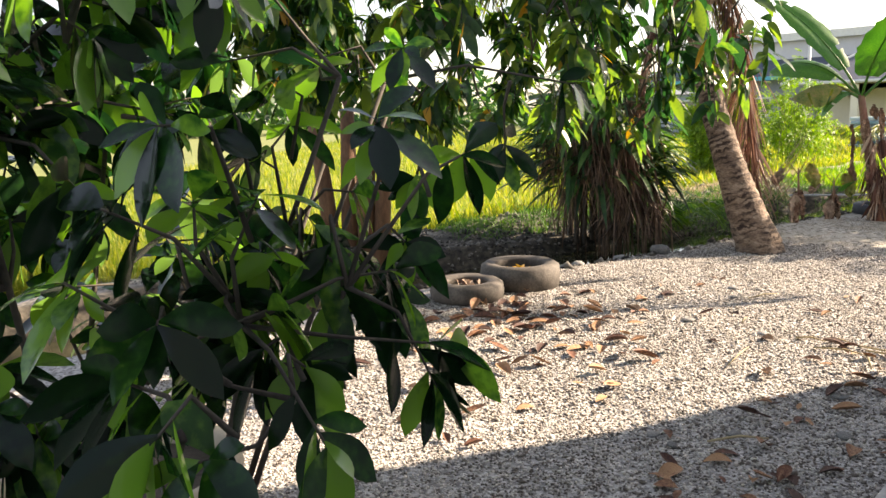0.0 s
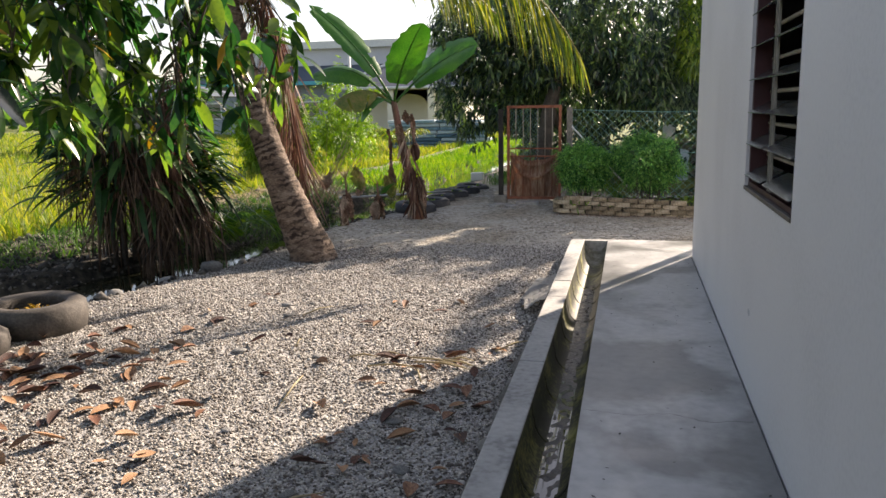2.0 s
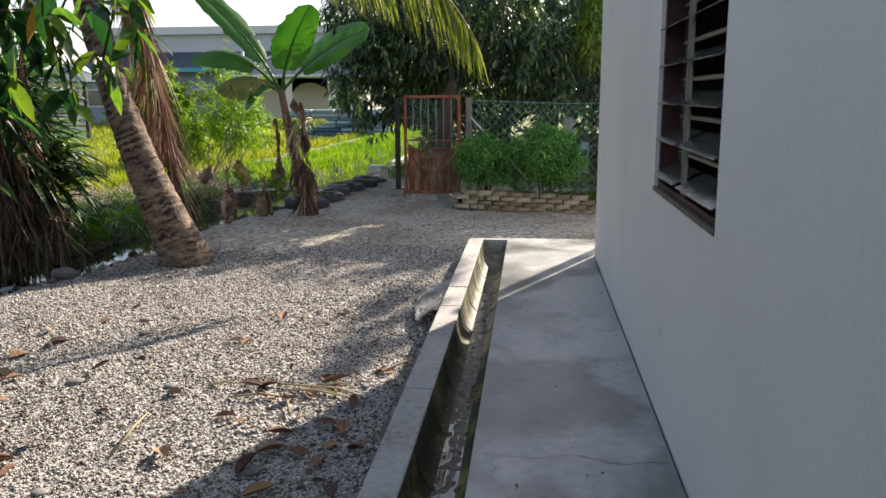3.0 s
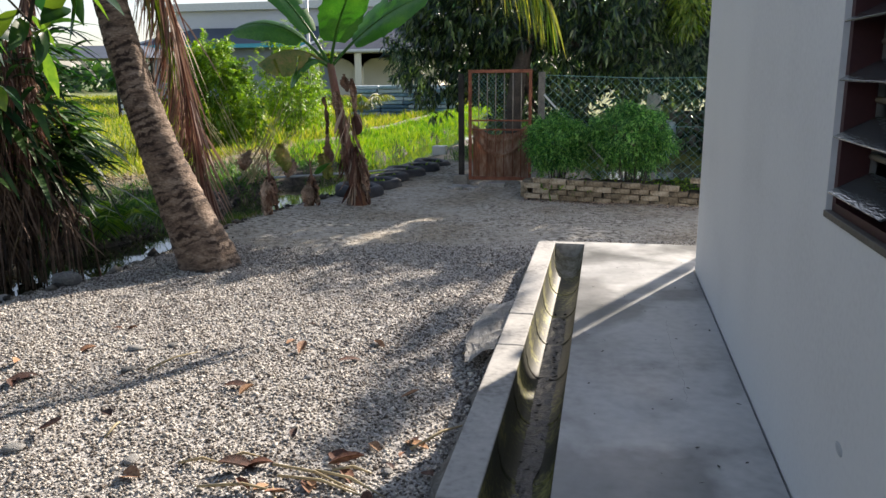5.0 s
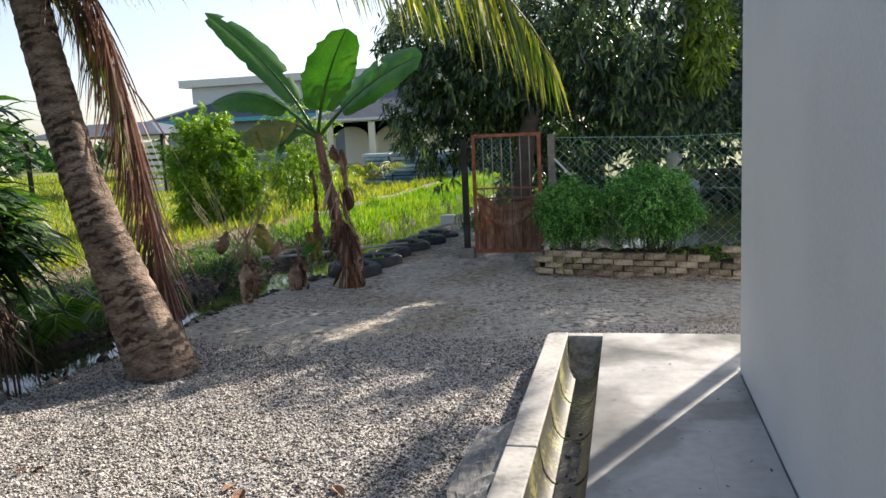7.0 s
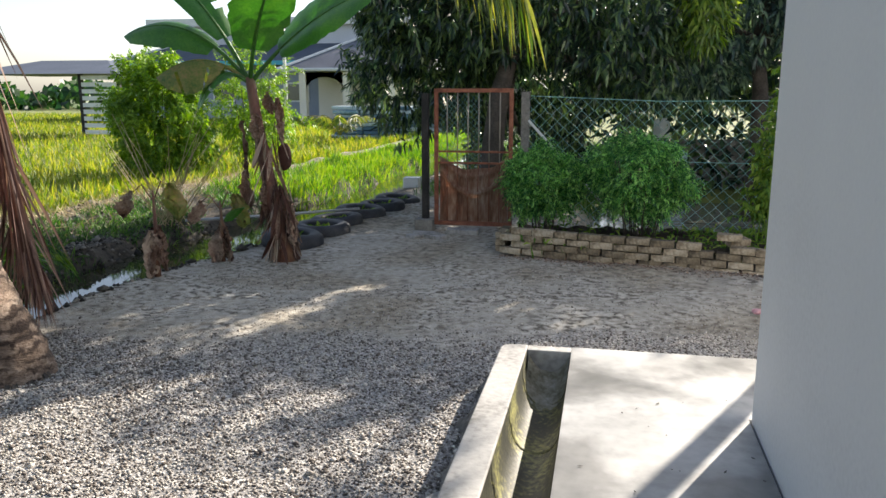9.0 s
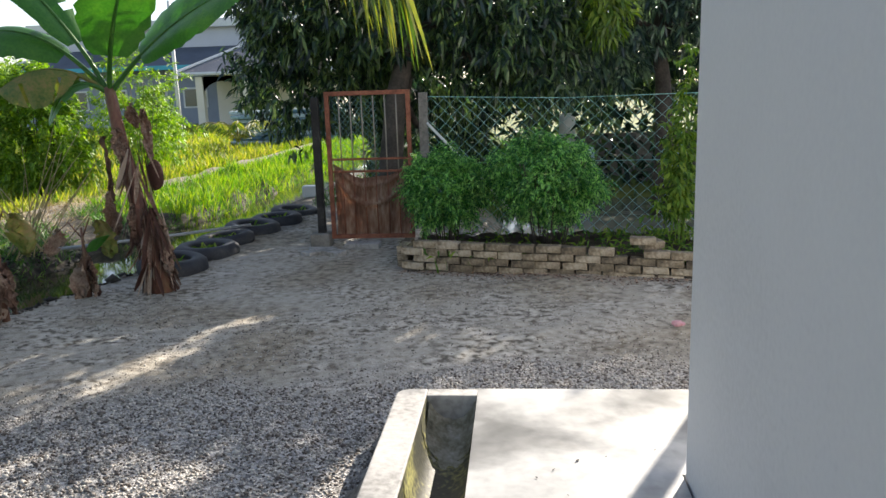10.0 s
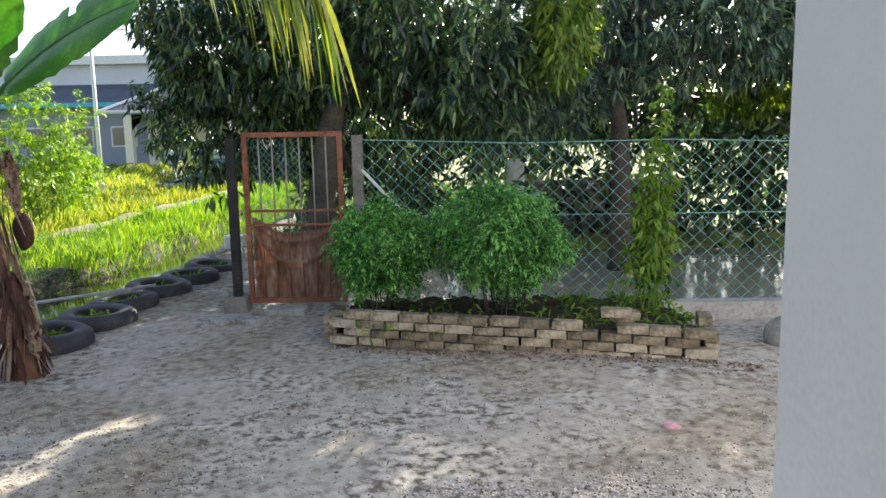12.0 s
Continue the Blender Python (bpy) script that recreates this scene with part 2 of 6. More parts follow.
M["litter"] = mat("dry_leaf", [(0.05, 0.018, 0.011), (0.15, 0.055, 0.028), (0.36, 0.20, 0.10)], 9, 0.7, 0.3, 60, obj_rand=0.6)
M["soil"] = mat("planter_soil", [(0.035, 0.028, 0.02), (0.07, 0.055, 0.04), (0.11, 0.09, 0.065)], 6, 0.95, 0.8, 40)
M["maroon"] = mat("maroon_paint", [(0.035, 0.008, 0.010), (0.06, 0.015, 0.018)], 6, 0.5, 0.1, 50)
M["grille"] = mat("beige_painted_bar", [(0.22, 0.20, 0.16), (0.34, 0.31, 0.26)], 9, 0.5, 0.1, 60)
# dark grey stands for the unlit room behind the louvres
M["dark"] = mat("dark_grey_for_unlit_room", [(0.10, 0.09, 0.08), (0.14, 0.13, 0.12)], 2, 0.9, 0, 30)
M["cream"] = mat("cream_wall", [(0.74, 0.67, 0.54), (0.82, 0.76, 0.64)], 0.6, 0.8, 0, 10)
M["roof"] = mat("blue_grey_roof_tile", [(0.05, 0.065, 0.09), (0.10, 0.12, 0.16)], 0.8, 0.7, 0.2, 12)
# blue-grey puts the backlit wall's shade into its colour
M["shadewall"] = mat("blue_grey_wall_in_shade", [(0.24, 0.27, 0.33), (0.32, 0.35, 0.41)], 0.8, 0.8, 0, 12)
M["rooftile"] = roof_tiles()
M["fascia"] = mat("pale_fascia", [(0.52, 0.52, 0.56), (0.62, 0.62, 0.65)], 0.8, 0.6, 0, 12)
M["cyan"] = mat("turquoise_gutter", [(0.05, 0.34, 0.44), (0.08, 0.42, 0.52)], 0.8, 0.5, 0, 12)
M["bluebag"] = mat("blue_sacks", [(0.07, 0.14, 0.19), (0.18, 0.30, 0.35), (0.42, 0.50, 0.52)], 3, 0.6, 0, 12, obj_rand=0.8)
M["pot"] = mat("pale_clay_pot", [(0.40, 0.33, 0.24), (0.55, 0.47, 0.36)], 4, 0.7, 0.15, 40)
M["mudhaunch"] = mat("soil_mortar", [(0.05, 0.045, 0.04), (0.14, 0.13, 0.115), (0.26, 0.25, 0.23)], 5, 0.95, 0.9, 40)
M["sill"] = mat("brown_sill_paint", [(0.06, 0.05, 0.04), (0.13, 0.11, 0.085)], 8, 0.7, 0.2, 50)
M["rubble"] = mat("dark_rubble", [(0.02, 0.018, 0.015), (0.07, 0.062, 0.05), (0.20, 0.185, 0.16)], 4, 0.9, 0, 40, island=0.9)
M["mortar"] = mat("pale_mortar", [(0.30, 0.29, 0.27), (0.44, 0.43, 0.41), (0.54, 0.53, 0.50)], 4, 0.85, 0.3, 30)
M["mossmortar"] = mat("mossy_mortar", [(0.05, 0.045, 0.025), (0.20, 0.19, 0.14), (0.38, 0.37, 0.33)], 11, 0.85, 0.7, 45)
M["pink"] = mat("pink_wrapper", [(0.42, 0.16, 0.20), (0.60, 0.40, 0.42)], 20, 0.4, 0.2, 60)
M["crack"] = mat("dirt_in_crack", [(0.03, 0.028, 0.025), (0.06, 0.055, 0.05)], 6, 0.95, 0, 40)
M["clod"] = mat("soil_clod", [(0.12, 0.105, 0.082), (0.25, 0.23, 0.195), (0.42, 0.40, 0.365)], 3, 0.95, 0, 40, island=0.8)
M["chaff"] = mat("leaf_bits", [(0.07, 0.06, 0.046), (0.24, 0.215, 0.175), (0.48, 0.45, 0.40)], 4, 0.85, 0, 40, island=0.9)
M["muck"] = mat("wet_muck", [(0.006, 0.006, 0.005), (0.018, 0.016, 0.012), (0.07, 0.06, 0.045)], 14, 0.32, 1.0, 60)
M["pipe"] = mat("grey_pvc", [(0.30, 0.32, 0.34), (0.40, 0.42, 0.44)], 4, 0.4, 0.05, 40)


def glass_like(name, color, rough, trans, spec=0.5, wave=0.0, scale=6.0):
    m = bpy.data.materials.new(name)
    m.use_nodes = True
    n, l = m.node_tree.nodes, m.node_tree.links
    b = n["Principled BSDF"]
    b.inputs["Base Color"].default_value = (*color, 1)
    b.inputs["Roughness"].default_value = rough
    b.inputs["Transmission Weight"].default_value = trans
    b.inputs["Specular IOR Level"].default_value = spec
    if wave:
        t, p = n.new("ShaderNodeTexNoise"), n.new("ShaderNodeBump")
        t.inputs["Scale"].default_value = scale
        p.inputs["Strength"].default_value = wave
        p.inputs["Distance"].default_value = 0.02
        l.new(t.outputs[0], p.inputs["Height"])
        l.new(p.outputs[0], b.inputs["Normal"])
    return m


M["water"] = glass_like("still_brown_water", (0.035, 0.035, 0.018), 0.04, 0.0, 0.6, 0.12, 5)
# murky base colour lightened to stand for hazy sky reflection
M["pond"] = glass_like("pond_water", (0.27, 0.27, 0.21), 0.10, 0.0, 0.6, 0.25, 9)
M["louvre"] = glass_like("dark_louvre_glass", (0.06, 0.07, 0.07), 0.10, 0.0, 1.0, 0.15, 14)


# ---- building tools ----
def fastmesh(name, verts, faces):
    """A mesh from an (n, 3) array and an (m, 4) or (m, 3) array."""
    verts, faces = np.asarray(verts, float), np.asarray(faces, int)
    me = bpy.data.meshes.new(name)
    k = faces.shape[1]
    me.vertices.add(len(verts))
    me.vertices.foreach_set("co", verts.ravel())
    me.loops.add(faces.size)
    me.loops.foreach_set("vertex_index", faces.ravel())
    me.polygons.add(len(faces))
    me.polygons.foreach_set("loop_start", np.arange(len(faces)) * k)
    me.update(calc_edges=True)
    return me


def thing(name, at, label, category, group="", kind=""):
    e = new(name)
    e.location = at
    e.empty_display_size = 0.1
    return tagged(e, label, category, group, kind)


def origin_of(ob):
    """Where a thing's or part's own zero lies in the world (parts lie at zero turn)."""
    p = Vector((0, 0, 0))
    while ob:
        p = p + ob.location
        ob = ob.parent
    return p


def part(name, data, material, parent, label="", smooth=False):
    """A mesh or bmesh in world coordinates, as one part under its thing."""
    if isinstance(data, bmesh.types.BMesh):
        me = bpy.data.meshes.new(name)
        data.to_mesh(me)
        data.free()
    else:
        me = data
    me.materials.append(M[material])
    if smooth:
        me.polygons.foreach_set("use_smooth", [True] * len(me.polygons))
    ob = new(name, me)
    if parent:
        ob.parent = parent
        ob.location = -origin_of(parent)
    return tagged(ob, label)


def single(name, data, material, label, category, group="", kind="", smooth=False):
    return tagged(part(name, data, material, None, "", smooth), label, category, group, kind)


def box(x0, x1, y0, y1, z0, z1, bevel=0.0, bm=None):
    bm = bm or bmesh.new()
    r = bmesh.ops.create_cube(bm, size=1, matrix=Matrix.Translation(((x0 + x1) / 2, (y0 + y1) / 2, (z0 + z1) / 2)) @ Matrix.Diagonal((x1 - x0, y1 - y0, z1 - z0, 1)))
    if bevel:
        es = list({e for v in r["verts"] for e in v.link_edges})
        bmesh.ops.bevel(bm, geom=es, offset=bevel, segments=2, profile=0.5, affect="EDGES")
    return bm


def tube(points, radii, sides=8, cap=True):
    """A tube along points, with a radius at each."""
    P = [Vector([float(a) for a in p]) for p in points]
    V, F = [], []
    side = None
    for i, p in enumerate(P):
        d = (P[min(i + 1, len(P) - 1)] - P[max(i - 1, 0)]).normalized()
        if side is None:
            side = d.cross(Vector((0, 0, 1)) if abs(d.z) < 0.9 else Vector((1, 0, 0))).normalized()
        side = (side - d * side.dot(d)).normalized()
        up = d.cross(side)
        r = float(radii[i]) if isinstance(radii, (list, tuple, np.ndarray)) else radii
        for k in range(sides):
            a = 2 * math.pi * k / sides
            V.append(p + r * (math.cos(a) * side + math.sin(a) * up))
    for i in range(len(P) - 1):
        for k in range(sides):
            a, b = i * sides + k, i * sides + (k + 1) % sides
            F.append((a, b, b + sides, a + sides))
    me = bpy.data.meshes.new("tube")
    if cap:
        F.append(tuple(range(sides))[::-1])
        F.append(tuple(range((len(P) - 1) * sides, len(P) * sides)))
    me.from_pydata(V, [], F)
    return me


def arr(v):
    return np.asarray(v, float)


def unit(a):
    return a / np.maximum(np.linalg.norm(a, axis=-1, keepdims=True), 1e-9)


def leaf_mesh(name, P, D, U, L, W, stations=4, fold=0.25, bend=0.3, peak=0.45, tip=0.03, bend_dir=None):
    """Many leaves in one mesh: from P along D for L, W wide, face up towards U, bending over by bend."""
    P, D, U = arr(P), unit(arr(D)), arr(U)
    n = len(P)
    L, W = np.broadcast_to(arr(L), (n,)), np.broadcast_to(arr(W), (n,))
    S = unit(np.cross(D, U))
    U = np.cross(S, D)
    down = np.tile(arr((0, 0, -1.0)), (n, 1)) if bend_dir is None else arr(bend_dir)
    bend = np.broadcast_to(arr(bend), (n,))
    rows = []
    for k in range(stations):
        s = k / (stations - 1)
        w = tip + (1 - tip) * (math.sin(math.pi * min(1, s ** (math.log(0.5) / math.log(peak)))) ** 0.8 if 0 < s < 1 else 0)
        c = P + D * (L * s)[:, None] + down * (L * bend * s * s)[:, None]
        h = (W * w * 0.5)[:, None]
        if fold:
            rows += [c - S * h + U * h * fold, c, c + S * h + U * h * fold]
        else:
            rows += [c - S * h, c + S * h]
    c = 3 if fold else 2
    V = np.stack(rows, 1).reshape(-1, 3)
    base = (np.arange(n) * stations * c)[:, None, None]
    quads = [(k * c + j, k * c + j + 1, (k + 1) * c + j + 1, (k + 1) * c + j) for k in range(stations - 1) for j in range(c - 1)]
    return fastmesh(name, V, (base + np.array(quads)[None]).reshape(-1, 4))


def rand_dirs(rng, n, up=0.0):
    d = rng.normal(size=(n, 3))
    d[:, 2] += up
    return unit(d)


# ---- the ground: one sheet ----
YS = [-20, 0, 5, 7, 8.5, 9.3, 11, 12.3, 14, 18, 25, 60]
X_NEAR = [-6.6, -6.3, -5.7, -5.1, -4.65, -4.6, -4.55, -4.38, -4.05, -3.85, -3.8, -3.8]
X_FAR = [-7.8, -7.5, -6.7, -6.3, -5.9, -5.75, -5.45, -5.45, -5.4, -4.85, -4.7, -4.7]
PATH_Y, PATH_X = [9, 17, 21, 26, 60], [-7.7, -7.0, -6.7, -6.5, -6.4]
WATER_Z = -0.39


def smooth(a, b, x):
    t = np.clip((x - a) / (b - a), 0, 1)
    return t * t * (3 - 2 * t)


def wobble(x, y, s, seed=0.0):
    """A cheap smooth unevenness between about -1 and 1."""
    x, y = x * s + seed, y * s - 1.7 * seed
    return (np.sin(x * 1.3 + 1.7 * np.sin(y * 0.9)) + np.sin(y * 1.7 + 1.3 * np.sin(x * 1.1 + 2)) + 0.6 * np.sin(2.7 * x + 2.3 * y) + 0.4 * np.sin(5.1 * y - 4.3 * x)) / 3


def gravel_mask(x, y):
    edge = 9.75 + 0.25 * np.clip(x + 3, 0, 3) + 0.25 * wobble(x, y, 2.2) + 0.12 * wobble(x, y, 9, 3)
    near = np.interp(y, YS, X_NEAR)
    return (1 - smooth(edge - 0.35, edge + 0.35, y)) * smooth(near - 0.1, near + 0.25, x)


def ground_z(x, y):
    near, far = np.interp(y, YS, X_NEAR), np.interp(y, YS, X_FAR)
    near = near + 0.10 * wobble(x * 0, y, 2.5, 1)
    far = far + 0.12 * wobble(x * 0, y, 2.1, 4)
    yard = -0.2 + 0.012 * wobble(x, y, 3) + 0.007 * wobble(x, y, 11, 5) + 0.03 * wobble(x, y, 0.7, 2) - 0.10 * smooth(13.2, 14.4, y) * smooth(-1.5, -1.0, x)
    bed = -0.62
    bank = -0.12 + 0.07 * wobble(x, y, 1.9, 5) + 0.03 * wobble(x, y, 5, 6)
    field = -0.30 + 0.02 * wobble(x, y, 1.0, 7)
    # the trodden crest of the bank stands above the weedy slope to the ditch
    bank = bank - 0.06 + 0.10 * smooth(0.9, 0.35, np.abs(x - np.interp(y, PATH_Y, PATH_X)))
    z = np.where(x > near, yard, bed)
    a = smooth(near - 0.20, near + 0.06, x)
    z = bed + (yard - bed) * a
    b = smooth(far + 0.05, far - 0.45, x)
    crest = np.interp(y, PATH_Y, PATH_X)
    left = bank + (field - bank) * smooth(crest - 0.4, crest - 1.1, x)
    z = z + (left - z) * b
    # the pond behind the fence
    p = smooth(14.9, 15.6, y) * smooth(-0.8, 0.2, x) * (1 - smooth(19.6, 20.4, y)) * (1 - smooth(24, 25, x))
    return z - 0.55 * p


def axis(parts):
    out = []
    for a, b, step in parts:
        out.append(np.arange(a, b, step))
    out.append([parts[-1][1]])
    return np.concatenate(out)


gx = axis([(-600, -60, 60), (-60, -12, 2), (-12, -7.5, 0.2), (-7.5, 2.5, 0.06), (2.5, 10, 0.3), (10, 60, 5), (60, 600, 60)])
gy = axis([(-600, -60, 60), (-60, -4, 4), (-4, 1, 0.3), (1, 15.8, 0.06), (15.8, 26, 0.3), (26, 80, 3), (80, 600, 52)])
GX, GY = np.meshgrid(gx, gy)
GZ = ground_z(GX, GY)
inside_house = (GX > 0.62) & (GX < 8.4) & (GY < 8.6) & (GY > -6)
GZ = np.where(inside_house, -0.3, GZ)
near_apron = (GX > -0.85) & (GX < 0.8) & (GY < 9.6) & (GY > -6.5)
GZ = np.where(near_apron, -0.36, GZ)
i, j = np.meshgrid(np.arange(len(gy) - 1), np.arange(len(gx) - 1), indexing="ij")
q = (i * len(gx) + j).ravel()
me = fastmesh("ground", np.stack([GX, GY, GZ], -1).reshape(-1, 3), np.stack([q, q + 1, q + 1 + len(gx), q + len(gx)], 1))
near, far = np.interp(GY, YS, X_NEAR), np.interp(GY, YS, X_FAR)
masks = {
    "gravel": gravel_mask(GX, GY),
    # ditch mud; past y 13 it widens to stand for shaded soil
    "mud_and_shade": smooth(near + 0.12 + 0.75 * smooth(12.6, 13.6, GY), near - 0.15, GX) * smooth(np.interp(GY, PATH_Y, PATH_X) - 0.4, np.interp(GY, PATH_Y, PATH_X) + 0.2, GX),
    "field": np.maximum(smooth(-0.3, -0.7, GX - np.interp(GY, PATH_Y, PATH_X)), smooth(17, 18.5, GY) * smooth(-3.5, -3.0, GX)),
    "pathway": smooth(0.55, 0.3, np.abs(GX - np.interp(GY, PATH_Y, PATH_X) + 0.12 * wobble(GX, GY, 1.4, 12))) * smooth(9, 11, GY),
}
for key, value in masks.items():
    at = me.attributes.new(key, "FLOAT", "POINT")
    at.data.foreach_set("value", np.ascontiguousarray(value.ravel(), dtype=np.float32))


def ground_material():
    m = bpy.data.materials.new("yard_ground")
    m.use_nodes = True
    n, l = m.node_tree.nodes, m.node_tree.links
    b = n["Principled BSDF"]
    tc = n.new("ShaderNodeTexCoord")

    def noise_tex(scale, detail=6):
        t = n.new("ShaderNodeTexNoise")
        t.inputs["Scale"].default_value, t.inputs["Detail"].default_value = scale, detail
        l.new(tc.outputs["Object"], t.inputs["Vector"])
        return t.outputs[0]

    def ramp(src, *stops):
        r = n.new("ShaderNodeValToRGB")
        e = r.color_ramp.elements
        e[0].position, e[0].color = stops[0][0], (*stops[0][1], 1)
        e[1].position, e[1].color = stops[-1][0], (*stops[-1][1], 1)
        for p, c in stops[1:-1]:
            e.new(p).color = (*c, 1)
        l.new(src, r.inputs[0])
        return r.outputs[0]

    def mixc(f, a, c):
        x = n.new("ShaderNodeMix")
        x.data_type = "RGBA"
        l.new(f, x.inputs[0])
        l.new(a, x.inputs[6])
        l.new(c, x.inputs[7])
        return x.outputs[2]

    def attr(key):
        a = n.new("ShaderNodeAttribute")
        a.attribute_name = key
        return a.outputs["Fac"]

    vor = n.new("ShaderNodeTexVoronoi")
    vor.inputs["Scale"].default_value = 55
    l.new(tc.outputs["Object"], vor.inputs["Vector"])
    sep = n.new("ShaderNodeSeparateColor")
    l.new(vor.outputs["Color"], sep.inputs[0])
    gravel = ramp(sep.outputs[0], (0.0, (0.14, 0.13, 0.12)), (0.5, (0.33, 0.315, 0.30)), (1.0, (0.56, 0.54, 0.51)))
    n1, n2, n3 = noise_tex(2.2, 10), noise_tex(13, 9), noise_tex(90, 5)
    dirt_a = ramp(n1, (0.34, (0.15, 0.125, 0.092)), (0.47, (0.33, 0.31, 0.275)), (0.66, (0.47, 0.46, 0.435)))
    dirt_b = ramp(n2, (0.34, (0.09, 0.08, 0.062)), (0.42, (0.32, 0.305, 0.275)), (0.68, (0.54, 0.53, 0.505)))
    half = n.new("ShaderNodeValue")
    half.outputs[0].default_value = 0.55
    dirt = mixc(half.outputs[0], dirt_a, dirt_b)
    n4, n5 = noise_tex(0.75, 4), noise_tex(15, 9)
    scuff = ramp(n5, (0.38, (0.08, 0.07, 0.055)), (0.50, (0.42, 0.405, 0.375)), (0.7, (0.64, 0.63, 0.61)))
    dirt = mixc(ramp(n1, (0.42, (0.9, 0.9, 0.9)), (0.56, (0.1, 0.1, 0.1))), dirt, scuff)
    brown = ramp(n2, (0.35, (0.12, 0.095, 0.062)), (0.65, (0.40, 0.36, 0.285)))
    dirt = mixc(ramp(n4, (0.47, (0.0, 0.0, 0.0)), (0.63, (0.7, 0.7, 0.7))), dirt, brown)
    # wet mud, its dark tone also standing for shade on the banks
    mud_and_shade = ramp(n2, (0.36, (0.012, 0.011, 0.008)), (0.68, (0.085, 0.072, 0.052)))
    field = ramp(n1, (0.3, (0.10, 0.13, 0.03)), (0.7, (0.20, 0.22, 0.06)))
    path = ramp(n2, (0.3, (0.13, 0.105, 0.075)), (0.7, (0.28, 0.245, 0.195)))
    warm = n.new("ShaderNodeMixRGB")
    warm.blend_type = "MULTIPLY"
    warm.inputs[0].default_value = 1.0
    warm.inputs[2].default_value = (1.0, 0.955, 0.87, 1)
    l.new(dirt, warm.inputs[1])
    c = mixc(attr("gravel"), warm.outputs[0], gravel)
    c = mixc(attr("mud_and_shade"), c, mud_and_shade)
    c = mixc(attr("field"), c, field)
    c = mixc(attr("pathway"), c, path)
    l.new(c, b.inputs["Base Color"])
    b.inputs["Roughness"].default_value = 0.9
    h = n.new("ShaderNodeMath")
    h.operation = "MULTIPLY_ADD"
    l.new(n2, h.inputs[0])
    h.inputs[1].default_value = 0.7
    h2 = n.new("ShaderNodeMath")
    h2.operation = "MULTIPLY"
    h2.inputs[1].default_value = 0.4
    l.new(n3, h2.inputs[0])
    l.new(h2.outputs[0], h.inputs[2])
    bp = n.new("ShaderNodeBump")
    bp.inputs["Strength"].default_value, bp.inputs["Distance"].default_value = 0.7, 0.04
    l.new(h.outputs[0], bp.inputs["Height"])
    l.new(bp.outputs[0], b.inputs["Normal"])
    return m


M["ground"] = ground_material()
single("ground", me, "ground", "pale gravel and trodden grey dirt yard", "ground", kind="structure", smooth=True)

# canal water and pond
bm = bmesh.new()
ys = np.linspace(-18, 60, 60)
va = [bm.verts.new((np.interp(y, YS, X_NEAR) + 0.3, y, WATER_Z)) for y in ys]
vb = [bm.verts.new((np.interp(y, YS, X_FAR) - 0.5, y, WATER_Z)) for y in ys]
for k in range(len(ys) - 1):
    bm.faces.new((va[k], va[k + 1], vb[k + 1], vb[k]))
single("water", bm, "water", "still brown water in the narrow earth ditch", "water", kind="structure")
bm = bmesh.new()
bm.faces.new([bm.verts.new(p) for p in ((-0.9, 14.95, -0.5), (25, 14.95, -0.5), (25, 20.3, -0.5), (-0.9, 20.3, -0.5))])
single("water", bm, "pond", "green-brown pond water behind the wire fence", "water", kind="structure")

# ---- the house ----
WX, WEND, WTOP = 0.511, 8.70, 4.7
WIN_Y0, WIN_Y1, WIN_Z0, WIN_Z1 = 3.86, 5.24, 1.08, 2.42
bm = bmesh.new()
box(WX, WX + 0.14, -6, WIN_Y0, -0.1, WTOP, bm=bm)
box(WX, WX + 0.14, WIN_Y1, WEND, -0.1, WTOP, bm=bm)
box(WX, WX + 0.14, WIN_Y0, WIN_Y1, -0.1, WIN_Z0, bm=bm)
box(WX, WX + 0.14, WIN_Y0, WIN_Y1, WIN_Z1, WTOP, bm=bm)
bmesh.ops.remove_doubles(bm, verts=bm.verts, dist=0.0005)
single("wall_west", bm, "plaster", "smooth grey-white plastered house wall", "wall", kind="structure")
single("wall_north", box(WX + 0.14, 8.4, WEND - 0.14, WEND, -0.1, WTOP), "plaster", "grey-white plastered end wall of the house", "wall", kind="structure")
single("wall_east", box(8.26, 8.4, -6, WEND - 0.14, -0.1, WTOP), "plaster", "grey-white plastered house wall", "wall", kind="structure")
single("wall_south", box(WX + 0.14, 8.26, -6, -5.86, -0.1, WTOP), "plaster", "grey-white plastered house wall", "wall", kind="structure")
single("ceiling", box(WX + 0.14, 8.26, -5.86, WEND - 0.14, 2.7, 2.8), "dark", "plain ceiling inside the house, coloured dark as unlit", "ceiling", kind="structure")
single("roof", box(WX, 8.4, -6, WEND, WTOP, WTOP + 0.12), "concrete", "flat concrete roof of the house", "roof", kind="structure")
single("wall_inner", box(2.6, 2.7, -5.86, WEND - 0.14, 0.0, 2.7), "dark", "inner wall behind the window, coloured dark as unlit", "wall", kind="structure")
single("floor", box(WX + 0.14, 8.26, -5.86, WEND - 0.14, -0.1, 0.0), "concrete", "plain concrete floor inside the house", "floor", kind="structure")

# louvred window
win = thing("window_1", (WX, (WIN_Y0 + WIN_Y1) / 2, WIN_Z0), "open glass louvre window with dark maroon frame and bars", "window", kind="structure")
fr = box(WX + 0.02, WX + 0.11, WIN_Y0, WIN_Y0 + 0.035, WIN_Z0, WIN_Z1)
box(WX + 0.02, WX + 0.11, WIN_Y1 - 0.035, WIN_Y1, WIN_Z0, WIN_Z1, bm=fr)
box(WX + 0.02, WX + 0.11, WIN_Y0 + 0.035, WIN_Y1 - 0.035, WIN_Z1 - 0.035, WIN_Z1, bm=fr)
